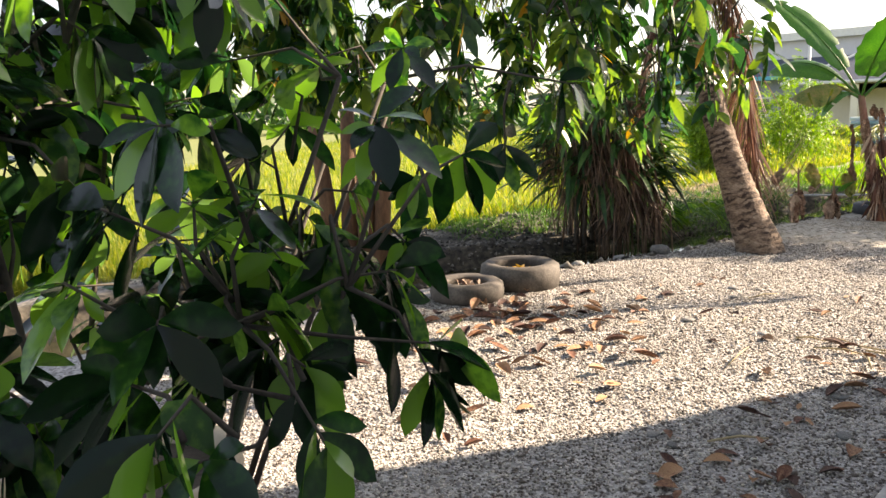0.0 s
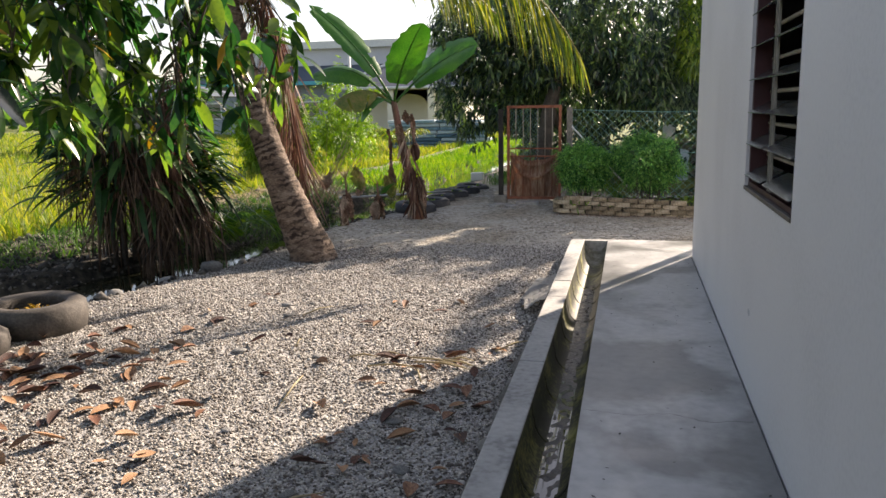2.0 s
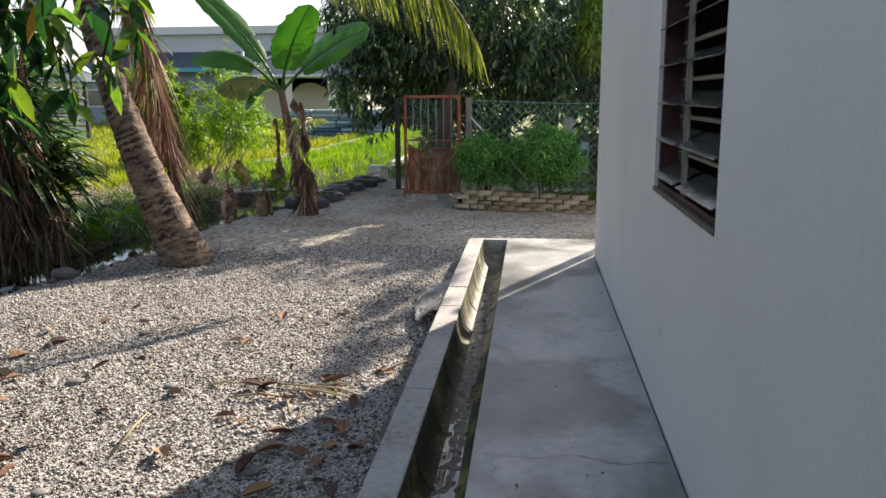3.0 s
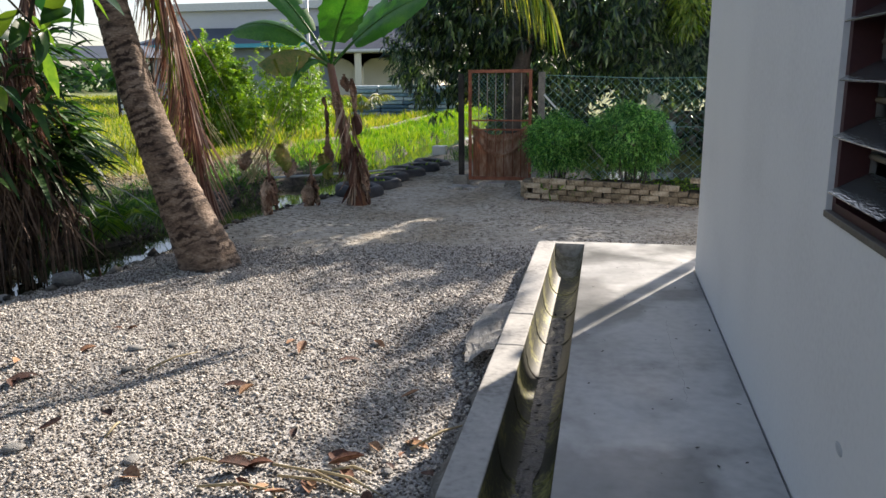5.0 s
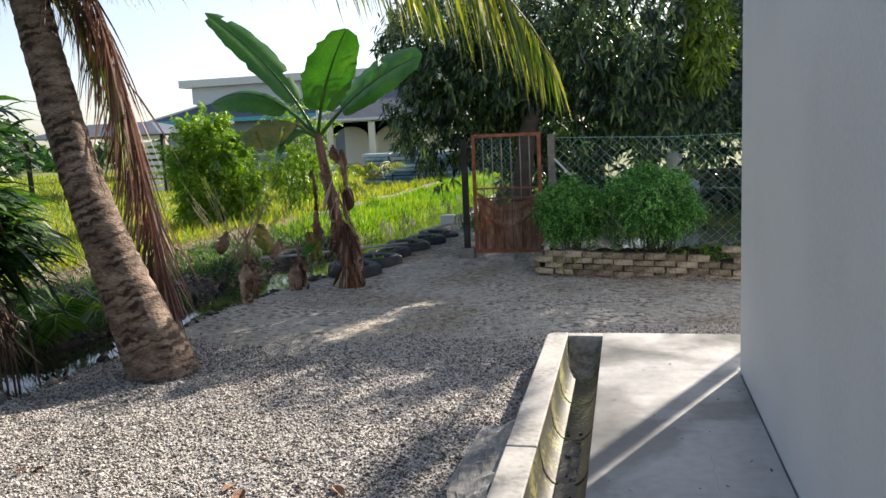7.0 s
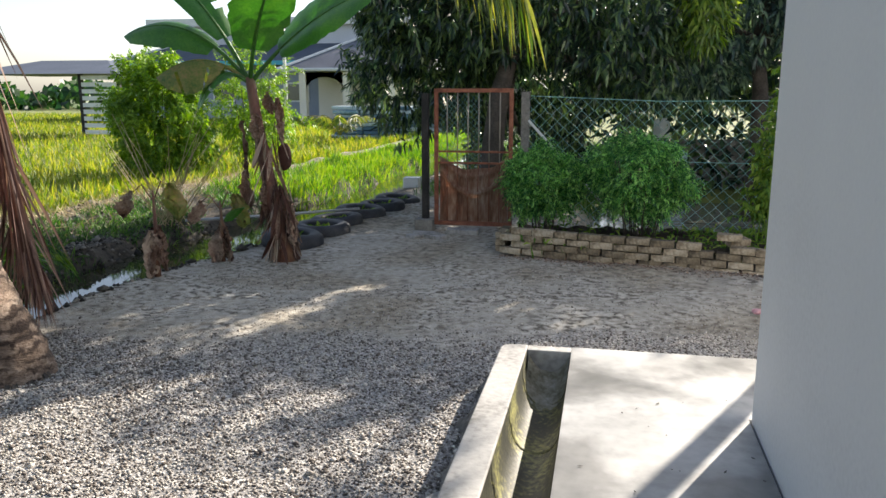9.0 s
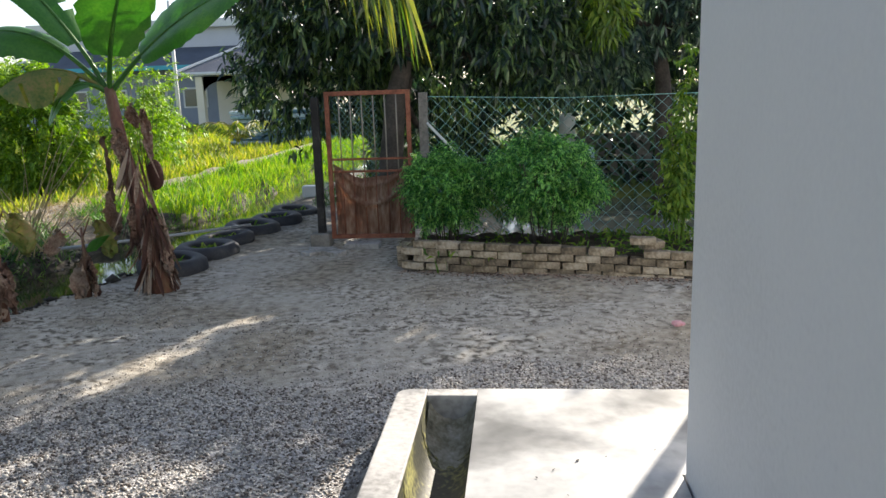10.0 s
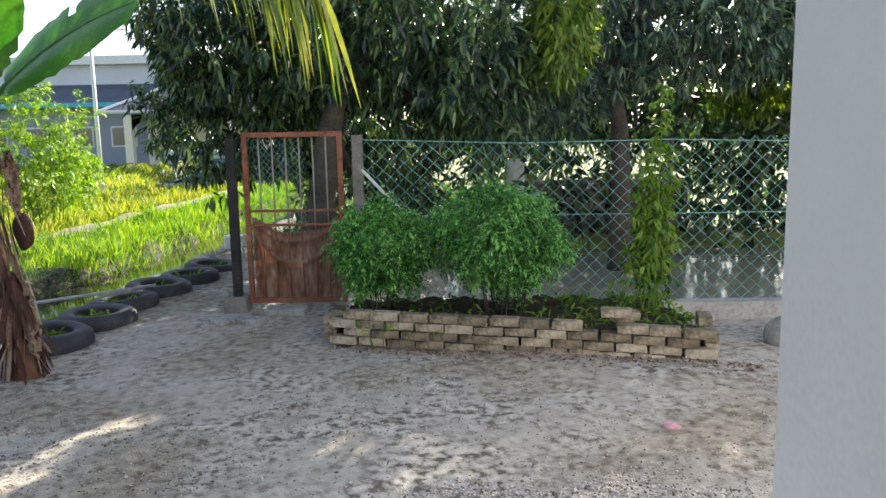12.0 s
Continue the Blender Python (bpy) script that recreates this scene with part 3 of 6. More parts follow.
box(WX + 0.02, WX + 0.11, WIN_Y0 + 0.035, WIN_Y1 - 0.035, WIN_Z0, WIN_Z0 + 0.03, bm=fr)
part("window_frame", fr, "maroon", win, "dark maroon painted frame")
part("window_sill", box(WX - 0.006, WX + 0.02, WIN_Y0, WIN_Y1, WIN_Z0 - 0.018, WIN_Z0 + 0.004, 0.003), "sill", win, "narrow dark brown sill")
MID = 4.64
for yy in (MID - 0.040, MID + 0.032):
    part("upright", box(WX + 0.030, WX + 0.042, yy, yy + 0.008, WIN_Z0 + 0.03, WIN_Z1 - 0.035), "grille", win)
z = WIN_Z0 + 0.10
while z < WIN_Z1 - 0.06:
    for y0, y1 in ((WIN_Y0 + 0.042, MID - 0.045), (MID + 0.045, WIN_Y1 - 0.042)):
        bm = box(-0.07, 0.07, y0, y1, -0.003, 0.003, 0.001)
        bmesh.ops.transform(bm, matrix=Matrix.Translation((WX + 0.054, 0, z)) @ Matrix.Rotation(radians(-27), 4, "Y"), verts=bm.verts)
        part("louvre", bm, "louvre", win)
    part("bar", tube([(WX + 0.115, WIN_Y0 + 0.035, z + 0.085), (WX + 0.115, WIN_Y1 - 0.035, z + 0.085)], 0.011, 8), "grille", win, smooth=True)
    z += 0.178

# apron, drain and kerb
A0, A1 = -6.0, 9.62
DR_R, DR_L, KB = -0.365, -0.63, -0.79
ap = thing("apron", (0, 2, 0), "smooth grey concrete apron along the house wall", "pavement", kind="structure")
part("slab", box(DR_R, WX - 0.012, A0, A1, -0.35, 0.0), "concrete", ap)
part("slab", box(WX - 0.012, 8.4, WEND + 0.012, A1 - 0.0005, -0.35, -0.0003), "concrete", ap)
kb = thing("kerb", (KB, 2, 0), "grey concrete kerb beside the drain", "kerb", kind="structure")
ends = [A0, -3.2, -0.5, 2.3, 5.05, 6.75, 7.35, A1]
for a, b in zip(ends[:-1], ends[1:]):
    stone = box(KB, DR_L, a + 0.003, b - 0.003, -0.38, random.uniform(-0.004, 0.003))
    if b == A1:
        # the outer corner at the free end is rounded off
        corner = [e for e in stone.edges if all(v.co.x < KB + 0.001 and v.co.y > b - 0.01 for v in e.verts)]
        bmesh.ops.bevel(stone, geom=corner, offset=0.075, segments=6, profile=0.5, affect="EDGES")
    sharp = [e for e in stone.edges if e.calc_face_angle(0) > 1.0]
    bmesh.ops.bevel(stone, geom=sharp, offset=0.008, segments=2, profile=0.5, affect="EDGES")
    part("kerb_stone", stone, "kerb", kb)
part("end_block", box(DR_L, DR_R, 9.53, A1, -0.35, -0.002, 0.005), "kerb", kb)
# half-round channel laid in short lengths
ch = thing("drain_channel", (-0.5, 2, -0.25), "open concrete drain with mossy sides and wet bottom", "drain", kind="structure")
y = A0
w = (DR_R - DR_L) / 2
cxm = (DR_R + DR_L) / 2
while y < 9.5:
    y1 = min(y + 0.61, 9.53)
    prof = [(-w + 0.002, -0.004), (-w + 0.004, -0.08)]
    prof += [((w - 0.012) * -math.cos(a), -0.11 - 0.135 * math.sin(a)) for a in np.linspace(0.0, math.pi, 11)]
    prof += [(w - 0.004, -0.08), (w - 0.002, -0.004)]
    bm = bmesh.new()
    rows = []
    for k, yy in enumerate((y, y + 0.005, y + 0.035, y + 0.042, y1)):
        lip = 0.005 if k in (1, 2) else 0.0
        rows.append([bm.verts.new((cxm + px * (1 - lip * 5 * (pz < -0.05)), yy, pz + (lip if pz < -0.1 else 0) + random.uniform(-0.002, 0.002) * (pz < -0.05))) for px, pz in prof])
    for ra, rb in zip(rows[:-1], rows[1:]):
        for k in range(len(prof) - 1):
            bm.faces.new((ra[k], ra[k + 1], rb[k + 1], rb[k]))
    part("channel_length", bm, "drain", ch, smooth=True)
    y = y1
bm = bmesh.new()
bm.faces.new([bm.verts.new(p) for p in ((cxm - 0.10, A0, -0.219), (cxm + 0.10, A0, -0.219), (cxm + 0.07, 5.4, -0.230), (cxm - 0.07, 5.4, -0.230))])
single("water", bm, "water", "thin film of water in the drain", "water", kind="structure")
# lumpy mortar and moss where the channel ends
bm = bmesh.new()
g = [[bm.verts.new((cxm + (w - 0.014) * u, 9.525 - 0.34 * v, -0.245 + 0.115 * (1 - v) ** 1.5 + 0.10 * abs(u) ** 2.5 * (1 - 0.3 * v) + 0.022 * noise.noise(Vector((u * 3, v * 5, 2))) * (1 - abs(u)))) for u in np.linspace(-1, 1, 13)] for v in np.linspace(0, 1, 14)]
for a, b in zip(g[:-1], g[1:]):
    for k in range(12):
        bm.faces.new((a[k], b[k], b[k + 1], a[k + 1]))
part("end_mortar", bm, "mossmortar", ch, "rough mossy mortar", smooth=True)
# spilt mortar against the kerb
bm = bmesh.new()
g = [[bm.verts.new((KB - 0.005 - 0.24 * u * (0.6 + 0.4 * math.sin(2.2 * v + 0.4)), 6.72 + 1.1 * v, -0.03 - 0.075 * u + 0.012 * math.sin(9 * v + 5 * u))) for u in np.linspace(0, 1, 6)] for v in np.linspace(0, 1, 10)]
for a, b in zip(g[:-1], g[1:]):
    for k in range(5):
        bm.faces.new((a[k], b[k], b[k + 1], a[k + 1]))
bmesh.ops.solidify(bm, geom=bm.faces, thickness=-0.03)
bmesh.ops.subdivide_edges(bm, edges=bm.edges[:], cuts=2, use_grid_fill=True)
for v in bm.verts:
    v.co += Vector(noise.noise_vector(v.co * 9)) * 0.022 + Vector(noise.noise_vector(v.co * 34)) * 0.007
single("mortar_spill", bm, "mortar", "pale spilt mortar slab leaning on the kerb", "mortar")


def strip(points, width, z, seed):
    """A thin ragged strip along points, lying at z."""
    rng = random.Random(seed)
    bm = bmesh.new()
    fine = []
    for a, b in zip(points[:-1], points[1:]):
        for k in range(10):
            fine.append(Vector((*a, z)).lerp(Vector((*b, z)), k / 10))
    fine = [p + Vector((rng.uniform(-0.008, 0.008), rng.uniform(-0.008, 0.008), 0)) for p in fine]
    last = None
    for i, p in enumerate(fine):
        d = (fine[min(i + 1, len(fine) - 1)] - fine[max(i - 1, 0)]).normalized()
        s = Vector((-d.y, d.x, 0)) * width * rng.uniform(0.3, 1.0)
        now = (bm.verts.new(p + s), bm.verts.new(p - s))
        if last:
            bm.faces.new((last[0], last[1], now[1], now[0]))
        last = now
    return bm


for k, (pts, w) in enumerate(((((-0.36, 4.30), (-0.10, 4.27), (0.08, 4.33), (0.25, 4.25), (0.50, 4.30)), 0.0022), (((0.21, 6.0), (0.22, 6.5), (0.19, 7.0), (0.20, 7.4)), 0.0005))):
    part("crack", strip(pts, w, 0.0015, 20 + k), "crack", ap, "fine dark crack")
mk = bmesh.new()
bmesh.ops.create_icosphere(mk, subdivisions=2, radius=0.03, matrix=Matrix.Translation((WX + 0.001, 4.84, 0.42)) @ Matrix.Diagonal((0.12, 1.4, 0.7, 1)))
single("wall_smudge", mk, "pipe", "small grey smear of mortar on the wall", "stain", smooth=True)
# rough soil and mortar haunch against the kerb
bm = bmesh.new()
rows = []
for k in range(150):
    yy = 1.0 + 8.55 * k / 149
    wd = 0.07 + 0.07 * abs(noise.noise(Vector((yy * 2.1, 0, 0)))) + 0.05 * noise.noise(Vector((yy * 9, 3, 0)))
    rows.append([bm.verts.new((KB - 0.001 - wd * u, yy, -0.055 - 0.135 * u ** 0.8 + 0.03 * noise.noise(Vector((yy * 11, u * 3, 5))) * (u > 0))) for u in (0, 0.25, 0.5, 0.75, 1.0, 1.15)])
for a, b in zip(rows[:-1], rows[1:]):
    for k in range(5):
        bm.faces.new((a[k], b[k], b[k + 1], a[k + 1]))
single("kerb_haunch", bm, "mudhaunch", "rough dark soil and mortar packed against the kerb", "haunch", kind="structure", smooth=True)
# muck lying in the drain
bm = bmesh.new()
rows = []
for k in range(420):
    yy = 0.8 + 7.2 * k / 419
    n1, n2 = noise.noise(Vector((yy * 1.7, 1.0, 0))), noise.noise(Vector((yy * 5.0, 4.0, 0)))
    wd = 0.075 + 0.035 * n1 + 0.02 * n2
    rows.append([bm.verts.new((cxm + 0.045 * n1 + 0.8 * wd * u, yy, -0.236 + 0.018 * (1 - u * u) * (0.4 + noise.noise(Vector((yy * 14, u * 2, 2)))) + 0.006 * u * u)) for u in (-1, -0.6, -0.2, 0.2, 0.6, 1)])
for a, b in zip(rows[:-1], rows[1:]):
    for k in range(5):
        bm.faces.new((a[k], a[k + 1], b[k + 1], b[k]))
rng = random.Random(17)
for k in range(330):
    r = rng.uniform(0.003, 0.014)
    bmesh.ops.create_icosphere(bm, subdivisions=1, radius=r, matrix=Matrix.Translation((cxm + rng.gauss(0, 0.045), rng.uniform(1.5, 8.2), -0.232)) @ Matrix.Rotation(rng.uniform(0, 3), 4, "Z") @ Matrix.Diagonal((1, rng.uniform(0.6, 2.2), 0.5, 1)))
single("drain_muck", bm, "muck", "wet dark muck and leaf bits in the drain", "debris", kind="stuff", smooth=True)
# specks of dirt on the apron
rs = np.random.default_rng(19)
n = 70
P = np.stack([rs.uniform(-0.3, 0.5, n), rs.uniform(2.0, 9.0, n), np.full(n, 0.004)], 1)
single("apron_specks", leaf_mesh("specks", P, rs.normal(size=(n, 3)) * np.array((1, 1, 0.05)), np.tile((0, 0, 1.0), (n, 1)), rs.uniform(0.008, 0.035, n), rs.uniform(0.005, 0.014, n), 3, 0, -0.1), "crack", "dark specks of dirt on the concrete", "debris", kind="stuff")
# unseen post past the corner of the house, added to cast the dark band on the apron
pp = thing("shadow_post", (1.94, 11.79, -0.2), "slim unseen post past the house corner, added to cast a shadow band", "post")
part("shaft", box(1.89, 1.99, 11.74, 11.84, -0.3, 3.1, 0.01), "greypost", pp)


# ---- gate, fence and planter ----
GY0 = 14.6
gate = thing("gate", (-1.85, GY0, -0.19), "rusty steel gate hung with brown tarpaulin", "gate")
GL, GR, GB, GT = -2.31, -1.33, -0.13, 1.56
for x0, x1, z0, z1 in ((GL, GL + 0.05, GB, GT), (GR - 0.05, GR, GB, GT), (GL + 0.05, GR - 0.05, GT - 0.05, GT), (GL + 0.05, GR - 0.05, GB, GB + 0.05)):
    part("gate_frame", box(x0, x1, GY0 - 0.02, GY0 + 0.02, z0, z1, 0.004), "rust", gate)
for z0 in (0.78, 0.64):
    part("rail", box(GL + 0.05, GR - 0.05, GY0 - 0.012, GY0 + 0.012, z0, z0 + 0.025, 0.003), "rust", gate)
for k in range(1, 7):
    x = GL + 0.03 + (GR - GL - 0.06) * k / 7
    part("bar", tube([(x, GY0, 0.65), (x + random.uniform(-0.006, 0.006), GY0, 1.1), (x, GY0, GT - 0.04)], 0.008, 6), "grille", gate, "thin steel bar with worn paint", smooth=True)
    part("bar", tube([(x, GY0, GB + 0.04), (x + random.uniform(-0.006, 0.006), GY0, 0.3), (x, GY0, 0.65)], 0.007, 6), "rust", gate, "thin rusty steel bar", smooth=True)
nx, nz = 28, 24
bm = bmesh.new()
vs = []
for a in range(nx + 1):
    u = a / nx
    top = 0.74 - 0.17 * math.sin(math.pi * u) ** 0.8 + 0.015 * math.sin(14 * u)
    col = []
    for b in range(nz + 1):
        v = b / nz
        fold = 0.06 * math.exp(-((v - 0.18 - 0.28 * math.sin(math.pi * u)) / 0.05) ** 2) + 0.045 * math.exp(-((v - 0.02 - 0.12 * math.sin(math.pi * u)) / 0.04) ** 2)
        col.append(bm.verts.new((GL + 0.06 + (GR - GL - 0.12) * u, GY0 + 0.035 - fold + 0.012 * math.sin(22 * u + 3 * v) + 0.008 * math.sin(41 * u), top + (GB + 0.04 - top) * v)))
    vs.append(col)
for a in range(nx):
    for b in range(nz):
        bm.faces.new((vs[a][b], vs[a + 1][b], vs[a + 1][b + 1], vs[a][b + 1]))
bmesh.ops.solidify(bm, geom=bm.faces, thickness=0.004)
part("tarpaulin", bm, "tarp", gate, "sagging brown stained tarpaulin", smooth=True)


def gate_post(x, y, z0, z1, r, material, label, foot):
    t = thing("gate_post", (x, y, z0), label, "post")
    part("shaft", box(x - r, x + r, y - r, y + r, z0, z1, 0.008), material, t)
    if foot:
        part("foot_block", box(x - 0.12, x + 0.11, y - 0.13, y + 0.10, -0.22, -0.05, 0.012), "greypost", t, "grey concrete foot block")


gate_post(-2.42, 14.58, -0.2, 1.50, 0.042, "darkpost", "dark weathered timber gate post on a concrete block", True)
gate_post(-1.19, 14.66, -0.3, 1.52, 0.05, "greypost", "grey concrete fence post beside the gate", False)
for x in (1.87, 4.9, 7.9):
    fp = thing("fence_post", (x, 14.66, -0.3), "dark metal fence post", "post", "fence posts")
    part("shaft", tube([(x, 14.66, -0.35), (x, 14.66, 1.42)], 0.025, 8), "darkpost", fp, smooth=True)
single("brace_pipe", tube([(-1.15, 14.62, 1.18), (-0.15, 14.62, 0.10)], 0.016, 8), "white", "white diagonal pipe bracing the fence", "pipe", smooth=True)


def wire_net(x0, x1, z0, z1, y, dx, dz, r, sag):
    """Diamond wire netting out of zigzag wires."""
    V, F = [], []
    n = int((x1 - x0) / dx)
    m = int((z1 - z0) / (dz / 2))
    for k in range(2 * n + 1):
        pts = []
        for q in range(m + 1):
            z = z0 + q * dz / 2
            x = x0 + k * dx / 2 + (dx / 4 if (q + k) % 2 else -dx / 4) + 0.012 * math.sin(3.1 * z + 0.8 * x0)
            x += 0.006 * math.sin(1.3 * k + 4 * z)
            zz = z - sag * (1 - math.cos((x - x0) / (x1 - x0) * 2 * math.pi * 2)) * 0.5 * (z - z0) / (z1 - z0)
            pts.append(Vector((x, y + 0.01 * math.sin(2 * x + z), zz)))
        b = len(V)
        for p in pts:
            V.extend(p + r * Vector(o) for o in ((1, 0, 0), (-0.5, 0.87, 0), (-0.5, -0.87, 0)))
        for q in range(m):
            for j in range(3):
                a, c = b + q * 3 + j, b + q * 3 + (j + 1) % 3
                F.append((a, c, c + 3, a + 3))
    return fastmesh("net", V, F)


fence = thing("wire_fence", (3, 14.64, -0.3), "green coated chain-link wire fence above the pond", "fence")
part("netting", wire_net(-1.13, 8.1, -0.16, 1.46, 14.63, 0.145, 0.14, 0.0039, 0.05), "wire", fence)
part("top_wire", tube([(-1.13, 14.63, 1.47), (0.4, 14.63, 1.41), (1.87, 14.63, 1.42), (3.4, 14.63, 1.37), (8.1, 14.63, 1.40)], 0.004, 5), "wire", fence)
part("mid_wire", tube([(-1.13, 14.625, 0.72), (1.87, 14.625, 0.70), (8.1, 14.625, 0.70)], 0.0035, 5), "wire", fence)
net2 = thing("wire_mesh_panel", (-1.9, 15.3, -0.2), "loose green wire mesh hanging behind the gate", "wire mesh")
part("netting", wire_net(-2.28, -1.72, 0.2, 1.5, 14.9, 0.07, 0.07, 0.0028, 0.02), "wire", net2)
single("fence_beam", box(-1.2, 8.2, 14.42, 14.60, -0.36, -0.15, 0.01), "kerb", "low weathered concrete beam under the fence", "kerb", kind="structure")

planter = thing("brick_planter", (0.25, 12.8, -0.22), "low dry-laid planter of old yellow-brown bricks", "planter")


def brick_mesh(seed):
    rng = random.Random(seed)
    bm = box(-0.115, 0.115, -0.052, 0.052, -0.0335, 0.0335, 0.009)
    for v in bm.verts:
        v.co += Vector((rng.uniform(-1, 1), rng.uniform(-1, 1), rng.uniform(-1, 1))) * 0.005
    me = bpy.data.meshes.new("brick")
    bm.to_mesh(me)
    bm.free()
    me.materials.append(M["brick"])
    return me


BRICKS = [brick_mesh(s) for s in range(5)]


def lay(x, y, z, turn=0.0, tilt=0.0, parent=planter):
    ob = new("brick", random.choice(BRICKS))
    ob.parent = parent
    ob.matrix_basis = Matrix.Translation(-origin_of(parent)) @ pose(x, y, z, tilt, random.uniform(-1.4, 1.4), turn + random.uniform(-1.5, 1.5))
    return ob


def front(x):
    return 13.30 - 0.235 * (x + 1.25) + 0.03 * math.sin(2.1 * x)


SLANT = -13.0
for c in range(4):
    z = -0.185 + 0.072 * c + 0.036
    x = -1.17 + (0.115 if c % 2 else 0.0)
    while x < 1.66:
        if not (c == 3 and 0.62 < x < 0.86):
            top = 3.0 if c == 3 else 1.2
            lay(x + random.uniform(-0.008, 0.008), front(x) + random.uniform(-0.012, 0.012), z - 0.016 * (x + 1.2) + random.uniform(-0.003, 0.003), SLANT + random.uniform(-top, top))
        x += 0.239
    for k in range(1, 3):
        if c < 3 or k == 2:
            lay(1.70 + 0.02 * k, front(1.66) + 0.01 + 0.235 * k, z - 0.045, 80)
        if c < 3:
            lay(-1.29, front(-1.2) - 0.06 + 0.225 * k, z - 0.004, 84)
lay(0.98, front(0.98), 0.148, SLANT + 5)
lay(1.08, front(1.08) + 0.16, 0.085, 30, 10)
soil = bmesh.new()
g = [[soil.verts.new((-1.22 + 2.88 * a / 30, front(-1.22 + 2.88 * a / 30) + 0.05 + (14.36 - front(-1.22 + 2.88 * a / 30)) * b / 14, -0.02 - 0.06 * (b / 14) + 0.025 * math.sin(a * 1.7 + b) + 0.02 * math.sin(b * 2.3 - a * 0.6))) for b in range(15)] for a in range(31)]
for a in range(30):
    for b in range(14):
        soil.faces.new((g[a][b], g[a + 1][b], g[a + 1][b + 1], g[a][b + 1]))
bmesh.ops.solidify(soil, geom=soil.faces, thickness=0.3)
part("soil_bed", soil, "soil", planter, "dark crumbly soil", smooth=True)
rk = bmesh.new()
bmesh.ops.create_icosphere(rk, subdivisions=3, radius=0.17, matrix=Matrix.Translation((2.43, 13.1, -0.14)) @ Matrix.Diagonal((1.1, 0.9, 0.95, 1)))
for v in rk.verts:
    v.co += v.co.normalized() * 0.0 + Vector(noise.noise_vector(v.co * 5)) * 0.03
single("rock", rk, "rock", "rounded grey rock on the dirt", "rock", smooth=True)
# stepping bricks under the gate
sl = thing("door_slab", (-1.9, 14.4, -0.2), "broken concrete slab on the ground before the gate", "slab")
part("slab", box(-2.12, -1.72, 14.35, 14.55, -0.24, -0.15, 0.012), "kerb", sl)
for x, y, w, tn in ((-2.33, 14.22, 0.16, 20), (-2.2, 14.12, 0.13, -25), (-2.42, 14.08, 0.12, 60)):
    bm = box(-w, w, -w * 0.6, w * 0.6, -0.03, 0.03, 0.008)
    bmesh.ops.transform(bm, matrix=pose(x, y, -0.2, 3, 4, tn), verts=bm.verts)
    single("broken_slab", bm, "kerb", "broken flat piece of grey concrete on dirt", "slab", "broken slabs")


# ---- plants ----
def limb(points, r0, r1, sides=8):
    k = len(points)
    return tube(points, [r0 + (r1 - r0) * (i / (k - 1)) for i in range(k)], sides)


def feathery_bush(name, cx, cy, z0, w, h, material, label, seed, stems=14, twigs=420, leaf=0.050, category="bush", lift=0.56, ragged=0.0):
    rng = np.random.default_rng(seed)
    t = thing(name, (cx, cy, z0), label, category)
    for k in range(stems):
        a = rng.uniform(0, 2 * math.pi)
        r = rng.uniform(0.05, 0.45) * w
        p0 = (cx + 0.45 * r * math.cos(a), cy + 0.45 * r * math.sin(a), z0 - 0.03)
        p1 = (cx + 0.7 * r * math.cos(a), cy + 0.7 * r * math.sin(a), z0 + 0.45 * h)
        p2 = (cx + r * math.cos(a), cy + r * math.sin(a), z0 + 0.8 * h)
        part("stem", limb([p0, p1, p2], 0.008, 0.004, 5), "darkbark", t, smooth=True)
    P, D, U, L, W = [], [], [], [], []
    for k in range(twigs):
        d = rand_dirs(rng, 1, 0.25)[0]
        rr = rng.uniform(0.35, 1.0) ** 0.5
        lump = 1 + 0.18 * math.sin(5 * d[0] + seed) * math.sin(4 * d[2] + 2 * d[1])
        c = np.array((cx, cy, z0 + lift * h)) + d * np.array((w * 0.5, w * 0.42, h * (1.02 - lift))) * rr * lump
        if ragged:
            # shoots of unequal length break the outline
            c += (c - np.array((cx, cy, z0 + 0.3 * h))) * (ragged * (noise.noise(Vector(d) * 2.6 + Vector((seed, 0, 0))) - 0.1))
            c[2] = max(c[2], z0 + 0.05)
        out = unit(d + rng.normal(size=3) * 0.5 + np.array((0, 0, 0.15)))
        length = rng.uniform(0.10, 0.2) * (h ** 0.5)
        side = unit(np.cross(out, rng.normal(size=3)))
        nl = 9
        for q in range(nl):
            s = (q + 0.5) / nl
            p = c + out * length * (s - 0.3) + np.array((0, 0, -0.25 * length * s * s))
            for sg in (1, -1):
                P.append(p)
                D.append(unit(out * 0.55 + side * sg + rng.normal(size=3) * 0.25 + np.array((0, 0, -0.2))))
                U.append(unit(np.array((0, 0, 1.0)) + rng.normal(size=3) * 0.5))
                L.append(leaf * rng.uniform(0.7, 1.25))
                W.append(leaf * 0.36)
    part("foliage", leaf_mesh("foliage", P, D, U, L, W, 3, 0, 0.25), material, t)
    return t


feathery_bush("shrub", -0.89, 13.78, -0.04, 0.86, 0.93, "bush", "green feathery shrub growing in the brick planter", 11, twigs=1500, lift=0.60, leaf=0.040, ragged=0.12)
feathery_bush("shrub", 0.14, 13.66, -0.04, 1.10, 1.08, "bush", "broad green feathery shrub growing in the brick planter", 12, twigs=2200, stems=18, lift=0.61, leaf=0.040, ragged=0.12)
